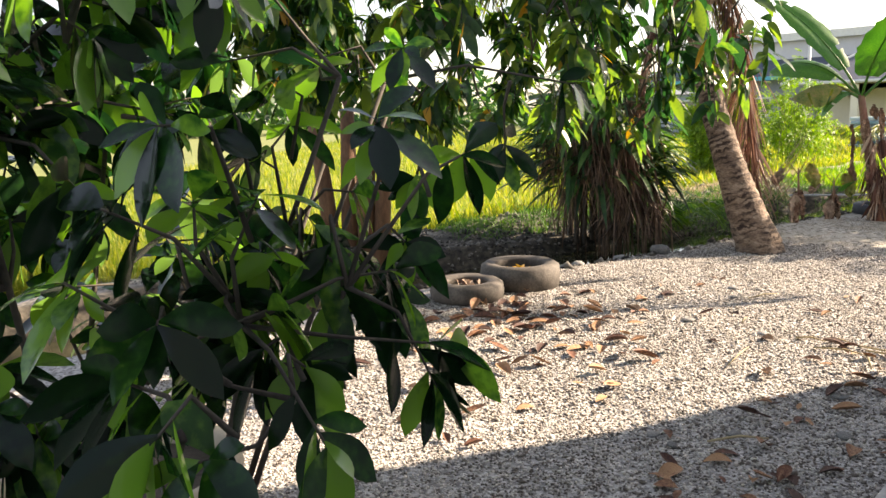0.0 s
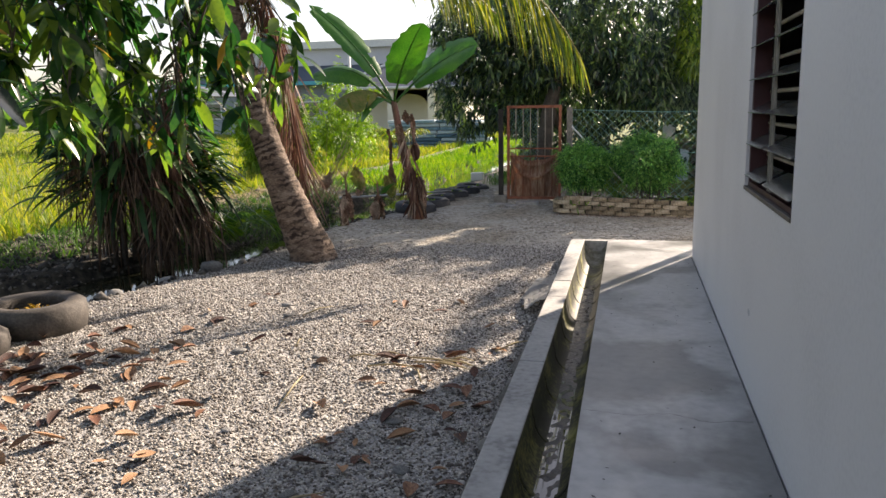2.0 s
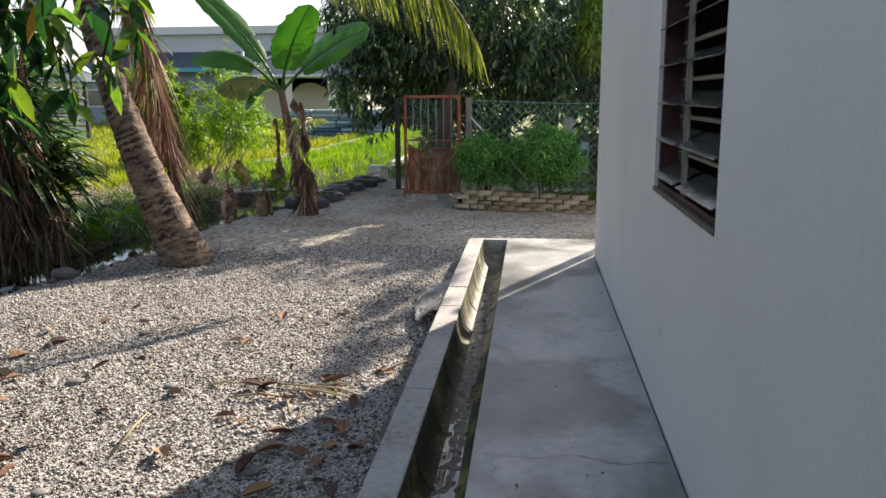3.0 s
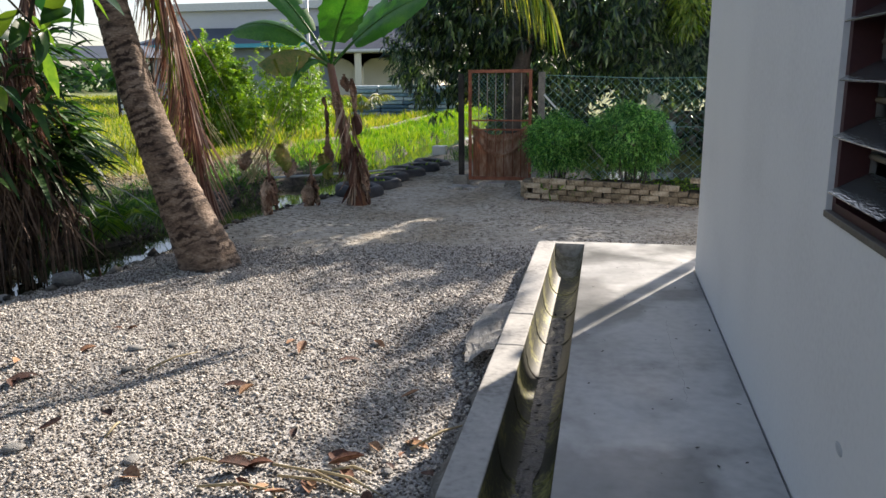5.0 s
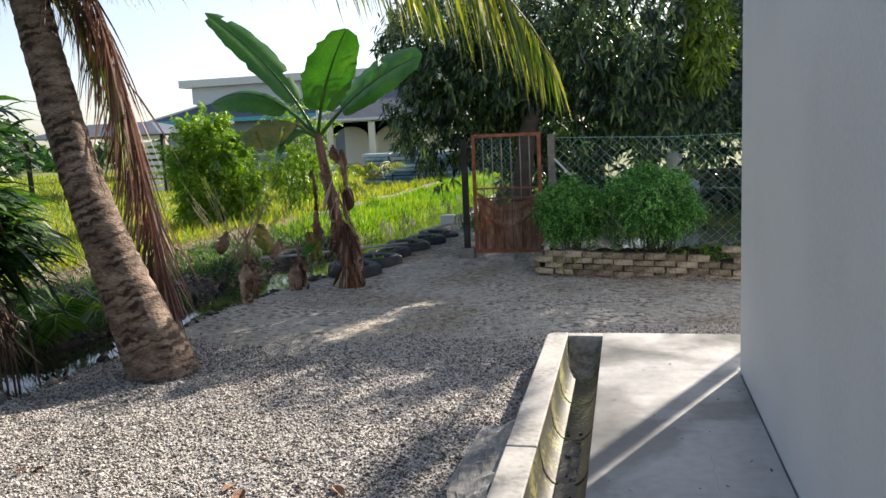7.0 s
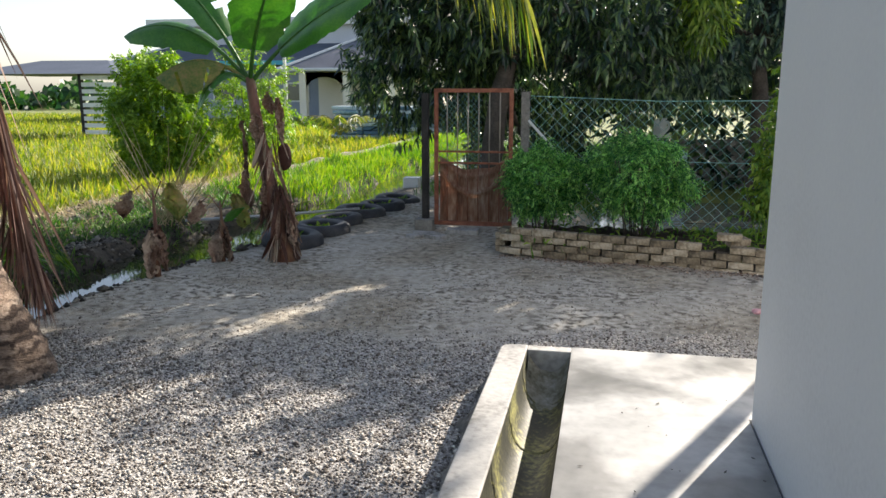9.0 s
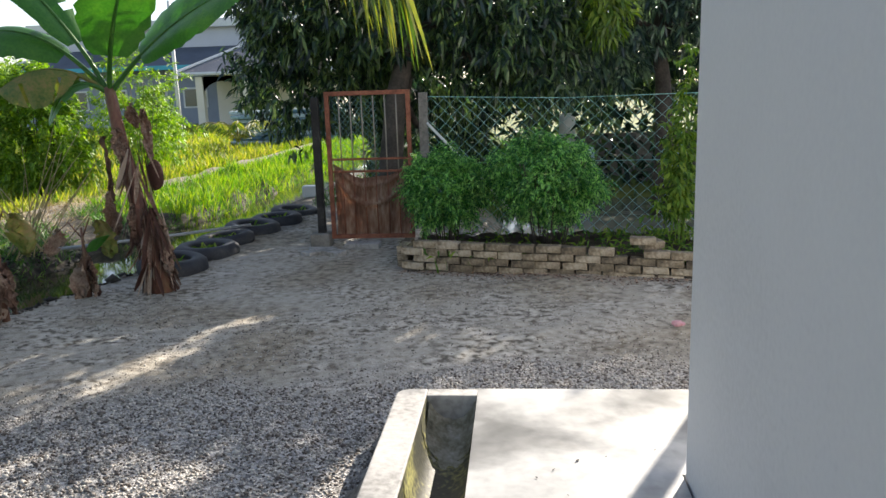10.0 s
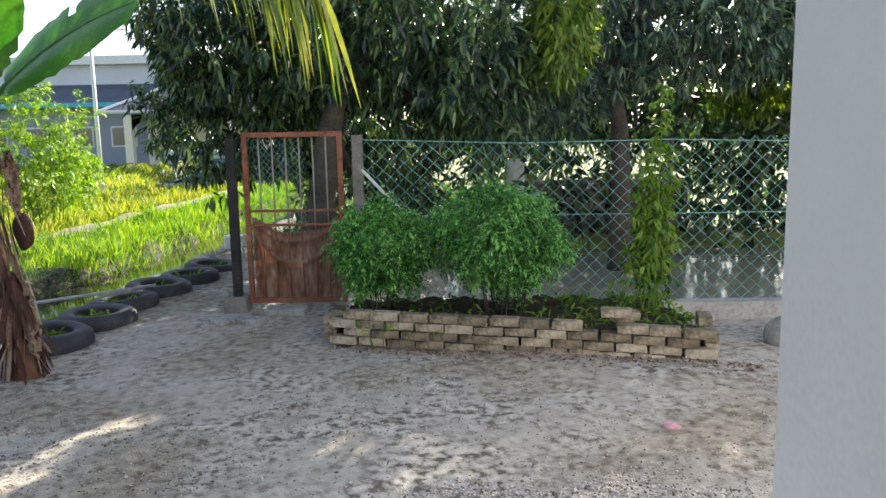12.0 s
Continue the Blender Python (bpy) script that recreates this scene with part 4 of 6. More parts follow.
# a tall slender plant in whorls
rng = np.random.default_rng(5)
tp = thing("tall_herb", (1.45, 13.55, 0), "tall slender light green plant against the fence", "plant")
P, D, U, L, W = [], [], [], [], []
for k in range(8):
    x0, y0 = 1.50 + rng.normal() * 0.09, 13.55 + rng.normal() * 0.08
    h = rng.uniform(0.55, 1.25) if k > 1 else (1.95, 1.5)[k]
    x1 = x0 + (rng.normal() * 0.16 if k > 1 else 0.04)
    part("stem", limb([(x0, y0, -0.02), ((x0 + x1) / 2, y0, h * 0.5), (x1, y0, h)], 0.008, 0.003, 5), "weed", tp)
    for q in range(int(h * 15)):
        # side shoots, longest low down, each with leaflets along it
        s = 0.22 + 0.78 * (q / (h * 15))
        a = rng.uniform(0, 6.28)
        reach = rng.uniform(0.08, 0.24) * (1.15 - 0.75 * s * h / 1.95)
        out = np.array((math.cos(a), math.sin(a) * 0.7, rng.uniform(-0.1, 0.55)))
        base = np.array((x0 + (x1 - x0) * s, y0, h * s))
        for j in range(7):
            u = (j + 1) / 7
            for sg in (1, -1):
                P.append(base + out * reach * u + np.array((0, 0, -0.3 * reach * u * u)))
                D.append(out * 0.6 + sg * np.array((-out[1], out[0], 0)) + rng.normal(size=3) * 0.3 + np.array((0, 0, -0.45)))
                U.append((rng.normal() * 0.4, rng.normal() * 0.4, 1))
                L.append(rng.uniform(0.05, 0.10))
                W.append(0.03)
part("foliage", leaf_mesh("foliage", P, D, U, L, W, 3, 0, 0.5), "weed", tp)
# undergrowth in the planter
n = 900
P = np.stack([rng.uniform(-1.2, 1.7, n), rng.uniform(12.95, 14.35, n), np.full(n, -0.04)], 1)
P[: n // 2, 0] = rng.uniform(0.7, 1.75, n // 2)
D = rand_dirs(rng, n, 1.4)
single("undergrowth", leaf_mesh("undergrowth", P, D, rand_dirs(rng, n), rng.uniform(0.06, 0.2, n), 0.025, 3, 0, 0.5), "weed", "low green weeds in the brick planter", "weeds", kind="stuff")


def arc(via, k):
    """k + 1 points on a smooth curve through the control points."""
    via = arr(via)
    t = np.linspace(0, 1, len(via))
    c = np.polyfit(t, via, len(via) - 1)
    u = np.linspace(0, 1, k + 1)
    return sum(np.outer(u ** (len(via) - 1 - i), c[i]) for i in range(len(via)))


def frond(P0, direction, length, droop, leaflet, seed, twist=0.0, hang=0.75, gap=0.045, width=0.028, start=0.16, via=None, stray=False):
    """Rib and leaflets of one palm frond: returns the rib's points, radii and the leaflets."""
    rng = np.random.default_rng(seed)
    d0 = unit(arr(direction))
    k = 16
    pts = [arr(P0)]
    d = d0.copy()
    for q in range(k):
        d = unit(d + np.array((0, 0, -droop / k)) * (0.4 + 1.2 * q / k))
        pts.append(pts[-1] + d * length / k)
    pts = np.array(pts) if via is None else arc(via, k)
    length = float(np.linalg.norm(np.diff(pts, axis=0), axis=1).sum())
    n = int(length * (1 - start) / gap)
    P, D, U, L = [], [], [], []
    for q in range(n):
        s = start + (1 - start) * q / n
        f = s * k
        i0 = min(int(f), k - 1)
        p = pts[i0] + (pts[i0 + 1] - pts[i0]) * (f - i0)
        tg = unit(pts[i0 + 1] - pts[i0])
        side = unit(np.cross(tg, (0, 0, 1.0)) + 1e-6)
        prof = math.sin(math.pi * (0.12 + 0.80 * s)) ** 0.7
        for sg in (1, -1):
            P.append(p)
            loose = np.array((-0.34, 0.18, 0.0)) * rng.uniform(-0.35, 1.3) if stray else 0.0
            D.append(unit(side * sg * (1 - 0.75 * hang) + tg * (0.1 if stray else 0.45) + np.array((0, 0, -hang)) + rng.normal(size=3) * (0.14 if stray else 0.09) + loose))
            U.append(unit(tg + rng.normal(size=3) * 0.3))
            L.append(leaflet * prof * rng.uniform(0.85, 1.12))
    return pts, leaf_mesh("leaflets", P, D, U, L, width, 4, 0, 0.25, peak=0.35)


# coconut palm
palm = thing("coconut_palm", (-3.86, 9.0, -0.3), "leaning coconut palm with ringed grey-brown trunk", "palm tree")
TR = [(-3.78, 9.0, -0.32), (-3.83, 9.0, -0.12), (-3.96, 9.02, 0.15), (-4.14, 9.06, 0.55), (-4.33, 9.10, 1.0), (-4.50, 9.15, 1.45), (-4.64, 9.2, 1.9), (-4.77, 9.25, 2.35), (-4.89, 9.3, 2.8), (-4.95, 9.33, 3.1)]
TRR = [0.30, 0.265, 0.235, 0.197, 0.170, 0.157, 0.150, 0.147, 0.145, 0.13]
zz = np.array([p[2] for p in TR])
zs = np.arange(TR[0][2], 3.1, 0.017)
pts = [[np.interp(z, zz, [p[a] for p in TR]) for a in range(3)] for z in zs]
me = tube(pts, [float(np.interp(z, zz, TRR)) for z in zs], 32)
for v in me.vertices:
    # each leaf scar stands proud as an uneven ring
    c = Vector([np.interp(v.co.z, zz, [p[a] for p in TR]) for a in range(3)])
    ph = (v.co.z - 0.36 * (v.co.x - c.x)) / 0.062 + 0.9 * noise.noise(v.co * 3.0)
    k = 0.015 * (ph % 1.0) ** 1.6 + 0.07 * noise.noise(Vector((v.co.x * 7, v.co.y * 7, v.co.z * 14))) + 0.05 * max(0.0, noise.noise(v.co * 22))
    v.co += (v.co - c) * k
part("trunk", me, "trunk", palm, smooth=True)
rng = np.random.default_rng(9)
rt = []
for k in range(40):
    a = rng.uniform(0, 6.28)
    r0, r1 = 0.23, rng.uniform(0.31, 0.4)
    rt.append(((-3.80 + r0 * math.cos(a), 9.0 + r0 * math.sin(a), -0.14), (-3.80 + r1 * math.cos(a), 9.0 + r1 * math.sin(a), -0.27)))
P = [p for p, _ in rt]
part("root_mat", leaf_mesh("roots", P, [arr(b) - arr(a) for a, b in rt], [(0, 0, 1)] * 40, 0.2, 0.035, 3, 0.3, 0.1), "darkbark", palm)["kind"] = "stuff"
CROWN = (-4.94, 9.33, 3.0)
FRONDS = [  # direction, length, droop, leaflet length
    ((0.75, -0.75, 0.9), 3.6, 1.1, 0.7), ((0.1, 1.0, 0.8), 4.2, 1.2, 0.75), ((-0.8, 0.4, 0.7), 4.0, 1.2, 0.7), ((-0.9, -0.4, 0.6), 3.8, 1.3, 0.7),
    ((-0.2, -0.9, 0.9), 3.8, 1.1, 0.7), ((0.3, 0.3, 1.2), 3.4, 0.8, 0.7), ((-0.3, 0.1, 1.2), 3.4, 0.8, 0.7), ((-0.5, -0.6, 0.4), 3.4, 1.4, 0.7),
]
ARCS = [  # control points, leaflet length, dry
    ([CROWN, (-3.6, 9.55, 3.85), (-2.0, 9.85, 3.45), (-0.74, 10.3, 2.12)], 1.02, 0),
    ([CROWN, (-3.9, 10.0, 3.75), (-2.9, 10.6, 3.55), (-1.9, 11.2, 2.75)], 0.75, 0),
    ([CROWN, (-4.45, 9.55, 2.75), (-4.30, 9.72, 1.3), (-4.20, 9.85, 0.25)], 0.84, 1),
    ([CROWN, (-4.62, 9.45, 2.85), (-4.42, 9.55, 2.3), (-4.36, 9.6, 1.55)], 0.6, 0),
    ([CROWN, (-5.2, 8.95, 2.7), (-5.32, 8.85, 2.1), (-5.34, 8.82, 1.3)], 0.35, 1),
]
for k, (d, ln, dr, lf) in enumerate(FRONDS):
    p, me = frond(CROWN, d, ln, dr, lf, 100 + k, hang=0.72, gap=0.04, width=0.030)
    fr = part("frond", tube(p, list(np.linspace(0.03, 0.005, len(p))), 6), "rachis", palm, smooth=True)
    tagged(part("leaf_fringe", me, "frond", fr), kind="stuff")
for k, (via, lf, dry) in enumerate(ARCS):
    p, me = frond(CROWN, (1, 0, 0), 1.0, 0.0, lf, 130 + k, hang=0.72 if dry else 0.88, gap=0.013 if dry else 0.03, width=0.019 if dry else 0.026, via=via, start=0.1, stray=bool(dry))
    fr = part("frond", tube(p, list(np.linspace(0.04, 0.005, len(p))), 6), "deadfrond" if dry else "rachis", palm, "dry brown hanging frond" if dry else "", smooth=True)
    tagged(part("leaf_fringe", me, "deadfrond" if dry else "frond", fr), kind="stuff")
for a in range(5):
    c = Vector(CROWN) + Vector((0.25 * math.cos(a * 1.3), 0.25 * math.sin(a * 1.3), -0.05))
    bm = bmesh.new()
    bmesh.ops.create_uvsphere(bm, u_segments=12, v_segments=8, radius=0.1, matrix=Matrix.Translation(c) @ Matrix.Diagonal((1, 1, 1.2, 1)))
    part("coconut", bm, "husk", palm, smooth=True)


# banana plants
def banana_leaf(base, direction, length, width, droop, seed, sag=0.3, via=None, roll=0.0, tear=0.02):
    """A broad leaf: stalk points and a blade with a raised rib, ragged edges."""
    rng = np.random.default_rng(seed)
    d = unit(arr(direction))
    k = 26
    pts = [arr(base)]
    for q in range(k):
        s = q / k
        d = unit(d + np.array((0, 0, -droop / k)) * (0.3 + 1.4 * s))
        pts.append(pts[-1] + d * length / k)
    pts = np.array(pts) if via is None else arc(via, k)
    V, F = [], []
    st = int(0.27 * k)
    cols = 9
    for q in range(st, k + 1):
        s = (q - st) / (k - st)
        tg = unit(pts[min(q + 1, k)] - pts[max(q - 1, 0)])
        side = unit(np.cross(tg, (0, 0, 1.0)))
        nrm = np.cross(side, tg)
        ca, sa = math.cos(radians(roll)), math.sin(radians(roll))
        side, nrm = side * ca + nrm * sa, nrm * ca - side * sa
        w = width * 0.5 * min(1.0, (math.sin(math.pi * min(1, (s * 0.93 + 0.05))) ** 0.45))
        if s > 0.97:
            w *= 0.3
        for c in range(cols):
            u = (c / (cols - 1)) * 2 - 1
            lift = 0.28 * abs(u) - sag * u * u + 0.02 * rng.normal() * abs(u)
            V.append(pts[q] + side * u * w * (1 + 0.05 * rng.normal() * (abs(u) > 0.9)) + nrm * lift * w)
    n = k - st
    for q in range(n):
        tear_l, tear_r = rng.random() < tear, rng.random() < tear
        for c in range(cols - 1):
            if (tear_l and c < 2) or (tear_r and c > cols - 4):
                continue
            a = q * cols + c
            F.append((a, a + 1, a + 1 + cols, a + cols))
    return pts, fastmesh("blade", V, F)


def husk_strips(name, x, y, z0, z1, r, count, seed, parent, spread=0.12):
    rng = np.random.default_rng(seed)
    a = rng.uniform(0, 6.28, count)
    h = rng.uniform(z0 + 0.15, z1, count)
    out = np.stack([np.cos(a), np.sin(a), np.zeros(count)], 1)
    P = np.stack([x + r * np.cos(a), y + r * np.sin(a), h], 1)
    D = out * rng.uniform(-0.05, 0.10 + spread, (count, 1)) + np.array((0, 0, -1.0)) + rng.normal(size=(count, 3)) * 0.2
    L = np.minimum(h - z0 + 0.02, rng.uniform(0.15, 0.62, count))
    part(name, leaf_mesh(name, P, D, out + rng.normal(size=(count, 3)) * 0.4, L, rng.uniform(0.008, 0.05, count), 7, 0.6, rng.uniform(-0.24, 0.12, count), bend_dir=-out * 1.0, peak=0.6, tip=0.25), "husk", parent, "curling dry brown sheaths")["kind"] = "stuff"


ban = thing("banana_plant", (-3.48, 12.55, -0.22), "banana plant with broad green leaves and dry brown sheaths", "banana plant")
BS = [(-3.46, 12.55, -0.25), (-3.54, 12.57, 0.2), (-3.67, 12.64, 0.7), (-3.80, 12.74, 1.2), (-3.91, 12.85, 1.66)]
part("stem", tube(BS, [0.11, 0.085, 0.070, 0.060, 0.05], 14), "bananastem", ban, smooth=True)
husk_strips("husk", -3.50, 12.56, -0.23, 0.62, 0.085, 110, 21, ban, 0.14)
husk_strips("husk", -3.62, 12.64, 0.15, 1.25, 0.075, 50, 22, ban)
BT = np.array((-3.91, 12.85, 1.60))
BL = [  # middle and tip of each leaf from the crown, width, old
    ((-0.56, 0.02, 0.86), (-1.42, 0.05, 1.64), 0.46, 0, 35), ((0.26, -0.28, 0.62), (0.66, -0.55, 1.22), 0.66, 0, 10), ((0.66, -0.02, 0.58), (1.40, -0.05, 0.92), 0.72, 0, -46),
    ((-0.70, 0.0, 0.56), (-1.40, -0.05, 0.50), 0.50, 0, 30), ((-0.46, -0.12, 0.24), (-0.95, -0.22, 0.06), 0.46, 1, 5), ((-0.26, -0.15, 0.08), (-0.48, -0.25, -0.26), 0.34, 0, 20),
]
for k, (mid, tip, w, old, roll) in enumerate(BL):
    p, me = banana_leaf(BT, (0, 0, 1), 1.0, w, 0.0, 40 + k, 1.7 if old else (0.8 if k == 3 else 0.3), via=[BT, BT + arr(mid), BT + arr(tip)], roll=roll, tear=0.22 if old else (0.0 if k == 3 else 0.03))
    lf = part("leaf_stalk", tube(p, list(np.linspace(0.026, 0.004, len(p))), 6), "banana_old" if old else "banana", ban, smooth=True)
    part("leaf_blade", me, "banana_old" if old else "banana", lf, "yellowing leaf with torn edge" if old else "", smooth=True)
bm = bmesh.new()
bmesh.ops.create_uvsphere(bm, u_segments=14, v_segments=10, radius=0.1, matrix=Matrix.Translation((-3.58, 12.90, 0.83)) @ Matrix.Diagonal((0.85, 0.6, 1.55, 1)))
for v in bm.verts:
    v.co += Vector(noise.noise_vector(v.co * 6)) * 0.025
part("flower_bud", bm, "husk", ban, "crumpled dry brown hanging leaf", smooth=True)


def crumpled(x, y, z, length, width, seed, lean=(0.0, 0.0), fold=0.26):
    """A withered leaf hanging from a point: a gathered sheet, wide in the middle, with curled edges."""
    rng = np.random.default_rng(seed)
    rows, cols = 15, 11
    a0 = rng.uniform(0, 6.28)
    V, F = [], []
    for q in range(rows):
        s = q / (rows - 1)
        w = width * (0.12 + 0.88 * math.sin(math.pi * min(1, s * 0.97 + 0.02)) ** 0.75) * (0.9 + 0.25 * rng.random())
        for c in range(cols):
            u = c / (cols - 1) * 2 - 1
            a = a0 + 0.5 * math.sin(3 * s + seed)
            r = u * w * 0.5
            d = fold * w * (0.5 * abs(u) + 0.22 * math.sin(7 * u + 4 * s + seed))
            V.append((x + lean[0] * s + r * math.cos(a) - d * math.sin(a) + 0.012 * rng.normal(), y + lean[1] * s + r * math.sin(a) + d * math.cos(a) + 0.012 * rng.normal(), z - length * s * (1 - 0.10 * abs(u) * rng.random())))
    for q in range(rows - 1):
        for c in range(cols - 1):
            if rng.random() < 0.04 and c in (0, 1, cols - 2):
                continue
            a = q * cols + c
            F.append((a, a + 1, a + 1 + cols, a + cols))
    return fastmesh("crumpled", V, F)


for k, (x, y, z, ln, w) in enumerate(((-3.62, 12.86, 1.46, 0.52, 0.10), (-3.70, 12.82, 1.52, 0.24, 0.13), (-4.00, 12.78, 1.22, 0.62, 0.16), (-3.92, 12.66, 0.72, 0.42, 0.17), (-3.76, 12.6, 1.3, 0.32, 0.13), (-3.66, 12.52, 0.62, 0.45, 0.10), (-3.36, 12.48, 0.42, 0.5, 0.10), (-3.55, 12.68, 0.55, 0.55, 0.13))):
    part("dead_leaf", crumpled(x, y, z, ln, 1.1 * w, 300 + k, (0.03, 0)), "husk", ban, "dry brown hanging leaf", smooth=True)


def small_banana(x, y, h, seed, leafy):
    """A withered shoot: thin stalk, collapsed sheaths round its foot, drooping leaves."""
    rng = np.random.default_rng(seed)
    t = thing("banana_sucker", (x, y, -0.24), "small withered banana shoot wrapped in dry brown sheaths", "banana plant", "withered banana shoots")
    top = np.array((x - 0.02, y + 0.05, h))
    part("stem", tube([(x, y, -0.3), (x + 0.015, y, h * 0.4), tuple(top)], [0.035, 0.02, 0.009], 8), "bananastem", t, smooth=True)
    for k in range(5):
        a = rng.uniform(0, 6.28)
        part("husk", crumpled(x + 0.04 * math.cos(a), y + 0.04 * math.sin(a), h * rng.uniform(0.25, 0.5), h * 0.35 + 0.22, rng.uniform(0.08, 0.17), seed + k, (0.05 * math.cos(a), 0.05 * math.sin(a))), "husk", t, "collapsed dry brown sheath", smooth=True)
    for k, (dx, dz) in enumerate(((-0.24, -0.02), (0.17, 0.06))):
        p = top + np.array((dx, 0.02, dz - 0.02))
        part("leaf_stalk", tube([tuple(top - np.array((0, 0, 0.1))), tuple((top + p) / 2 + np.array((0, 0, 0.07))), tuple(p)], [0.007, 0.006, 0.004], 6), "bananastem", t, smooth=True)
        part("leaf_blade", crumpled(p[0], p[1], p[2] + 0.03, 0.26 + 0.1 * k, 0.2, seed + 20 + k, (dx * 0.4, 0)), "husk" if k == 0 else "banana_old", t, "shrivelled hanging leaf", smooth=True)
    if leafy:
        p, me = banana_leaf((x + 0.04, y, h * 0.3), (0.6, -0.3, 0.9), 0.42, 0.17, 0.9, seed + 9)
        part("leaf_blade", me, "banana", t, "small green leaf", smooth=True)


small_banana(-4.30, 11.5, 0.62, 61, False)
small_banana(-4.08, 12.36, 0.42, 64, True)


# ---- trees ----
def leafy_tree(name, base, trunk_pts, r0, blobs, clusters, leaf, seed, material, bark, label, per=9, width=0.24, hang=0.6, keep=None):
    """Trunk, limbs to each mass of foliage and a crown of leaf whorls."""
    rng = np.random.default_rng(seed)
    t = thing(name, base, label, "tree")
    part("trunk", limb(trunk_pts, r0, r0 * 0.55, 12), bark, t, smooth=True)
    top = arr(trunk_pts[-1])
    for c, r in blobs:
        c = arr(c)
        mid = (top + c) / 2 + rng.normal(size=3) * 0.12
        part("limb", limb([tuple(top), tuple(mid), tuple(c)], r0 * 0.5, r0 * 0.12, 7), bark, t, smooth=True)
    vol = np.array([r[0] * r[1] * r[2] for _, r in blobs]) ** 0.75
    P, D, U, L = [], [], [], []
    pick = rng.choice(len(blobs), clusters, p=vol / vol.sum())
    for b in pick:
        c, r = arr(blobs[b][0]), arr(blobs[b][1])
        d = rand_dirs(rng, 1)[0]
        p = c + d * r * rng.uniform(0.45, 1.0) ** 0.5 * (1 + 0.15 * math.sin(6 * d[0] + b) * math.sin(5 * d[2] + 2 * b))
        if keep is not None and not keep(p):
            continue
        out = unit(d + rng.normal(size=3) * 0.35)
        for q in range(per):
            P.append(p + rng.normal(size=3) * 0.03)
            D.append(unit(out * 0.5 + rng.normal(size=3) * 0.65 + np.array((0, 0, -hang))))
            U.append(unit(rng.normal(size=3) * 0.5 + np.array((0, 0, 1.0)) + out * 0.5))
            L.append(leaf * rng.uniform(0.65, 1.25))
    part("crown", leaf_mesh("crown", P, D, U, L, np.array(L) * width, 4, 0.2, 0.25), material, t)
    return t


def under_sun(limit):
    """Keeps a crown below the slope over which the sun reaches the gravel, save leaves kept to cast chosen shade, and
    cuts a gap for sun.
    """
    def shade_strip(p):
        s = (p[2] + 0.2) / math.tan(SUN_EL)
        x, y = p[0] - SUN_DIR.x * s, p[1] - SUN_DIR.y * s
        return 5.0 < y < 8.0 and -1.5 < x < -1.03

    def sun_gap(p):
        s = (p[2] + 0.2) / math.tan(SUN_EL)
        x, y = p[0] - SUN_DIR.x * s, p[1] - SUN_DIR.y * s
        return 9.8 < y < 11.7 and abs(x + 2.6 - 0.35 * (y - 10.7)) < 0.20 and noise.noise(Vector(p) * 1.9) < 0.24

    def shade_patch(p):
        s = (p[2] + 0.2) / math.tan(SUN_EL)
        x, y = p[0] - SUN_DIR.x * s, p[1] - SUN_DIR.y * s
        return p[2] > 4.0 and ((x + 1.85 - 0.35 * (y - 9)) / 0.75) ** 2 + ((y - 9.0) / 0.95) ** 2 < 1 + 0.5 * noise.noise(Vector((x * 3, y * 3, 0)))

    return lambda p: shade_strip(p) or shade_patch(p) or not sun_gap(p) and p[2] < (p[1] - 0.35 * max(0.0, -p[0] - 2.5) - limit) / 1.69


leafy_tree("mango_tree", (-1.85, 16.0, -0.25), [(-1.85, 16.0, -0.3), (-1.8, 16.0, 0.6), (-1.7, 16.05, 1.5), (-1.5, 16.1, 2.2)], 0.19,
           [((-2.6, 16.6, 2.9), (1.5, 1.3, 1.3)), ((-1.4, 16.2, 3.1), (1.5, 1.3, 1.3)), ((-0.2, 16.2, 2.9), (1.4, 1.2, 1.5)), ((-3.2, 17.6, 2.2), (1.2, 1.2, 1.5)), ((-2.4, 16.7, 1.9), (0.9, 0.8, 0.9)), ((0.1, 16.0, 2.1), (0.7, 0.7, 0.9)), ((-1.2, 17.4, 2.3), (1.4, 1.0, 1.4)), ((-3.3, 17.3, 3.1), (1.0, 1.1, 1.1)), ((-1.5, 17.7, 0.7), (1.0, 0.6, 0.9))],
           4800, 0.155, 201, "mango", "darkbark", "dense dark green mango tree behind the gate", keep=under_sun(8.2))
# the last two masses are out of view, added to shade the gravel
leafy_tree("mango_tree", (2.1, 18.2, -0.6), [(2.1, 18.2, -0.7), (2.15, 18.2, 0.6), (2.1, 18.25, 1.6), (2.0, 18.3, 2.3)], 0.17,
           [((1.2, 18.0, 2.7), (1.5, 1.3, 1.0)), ((2.8, 18.2, 3.2), (1.8, 1.5, 1.2)), ((4.4, 18.6, 3.3), (1.8, 1.6, 1.2)), ((0.9, 17.6, 1.9), (0.9, 0.8, 0.6)), ((3.4, 18.8, 4.3), (2.6, 1.8, 1.0)), ((6.2, 18.6, 3.0), (1.8, 1.6, 1.2)), ((3.75, 17.3, 6.2), (0.55, 1.2, 0.5)), ((2.5, 17.9, 5.0), (1.0, 1.3, 0.7))],
           4300, 0.16, 202, "glintleaf", "darkbark", "spreading mango tree beyond the pond edge", keep=under_sun(9.7))
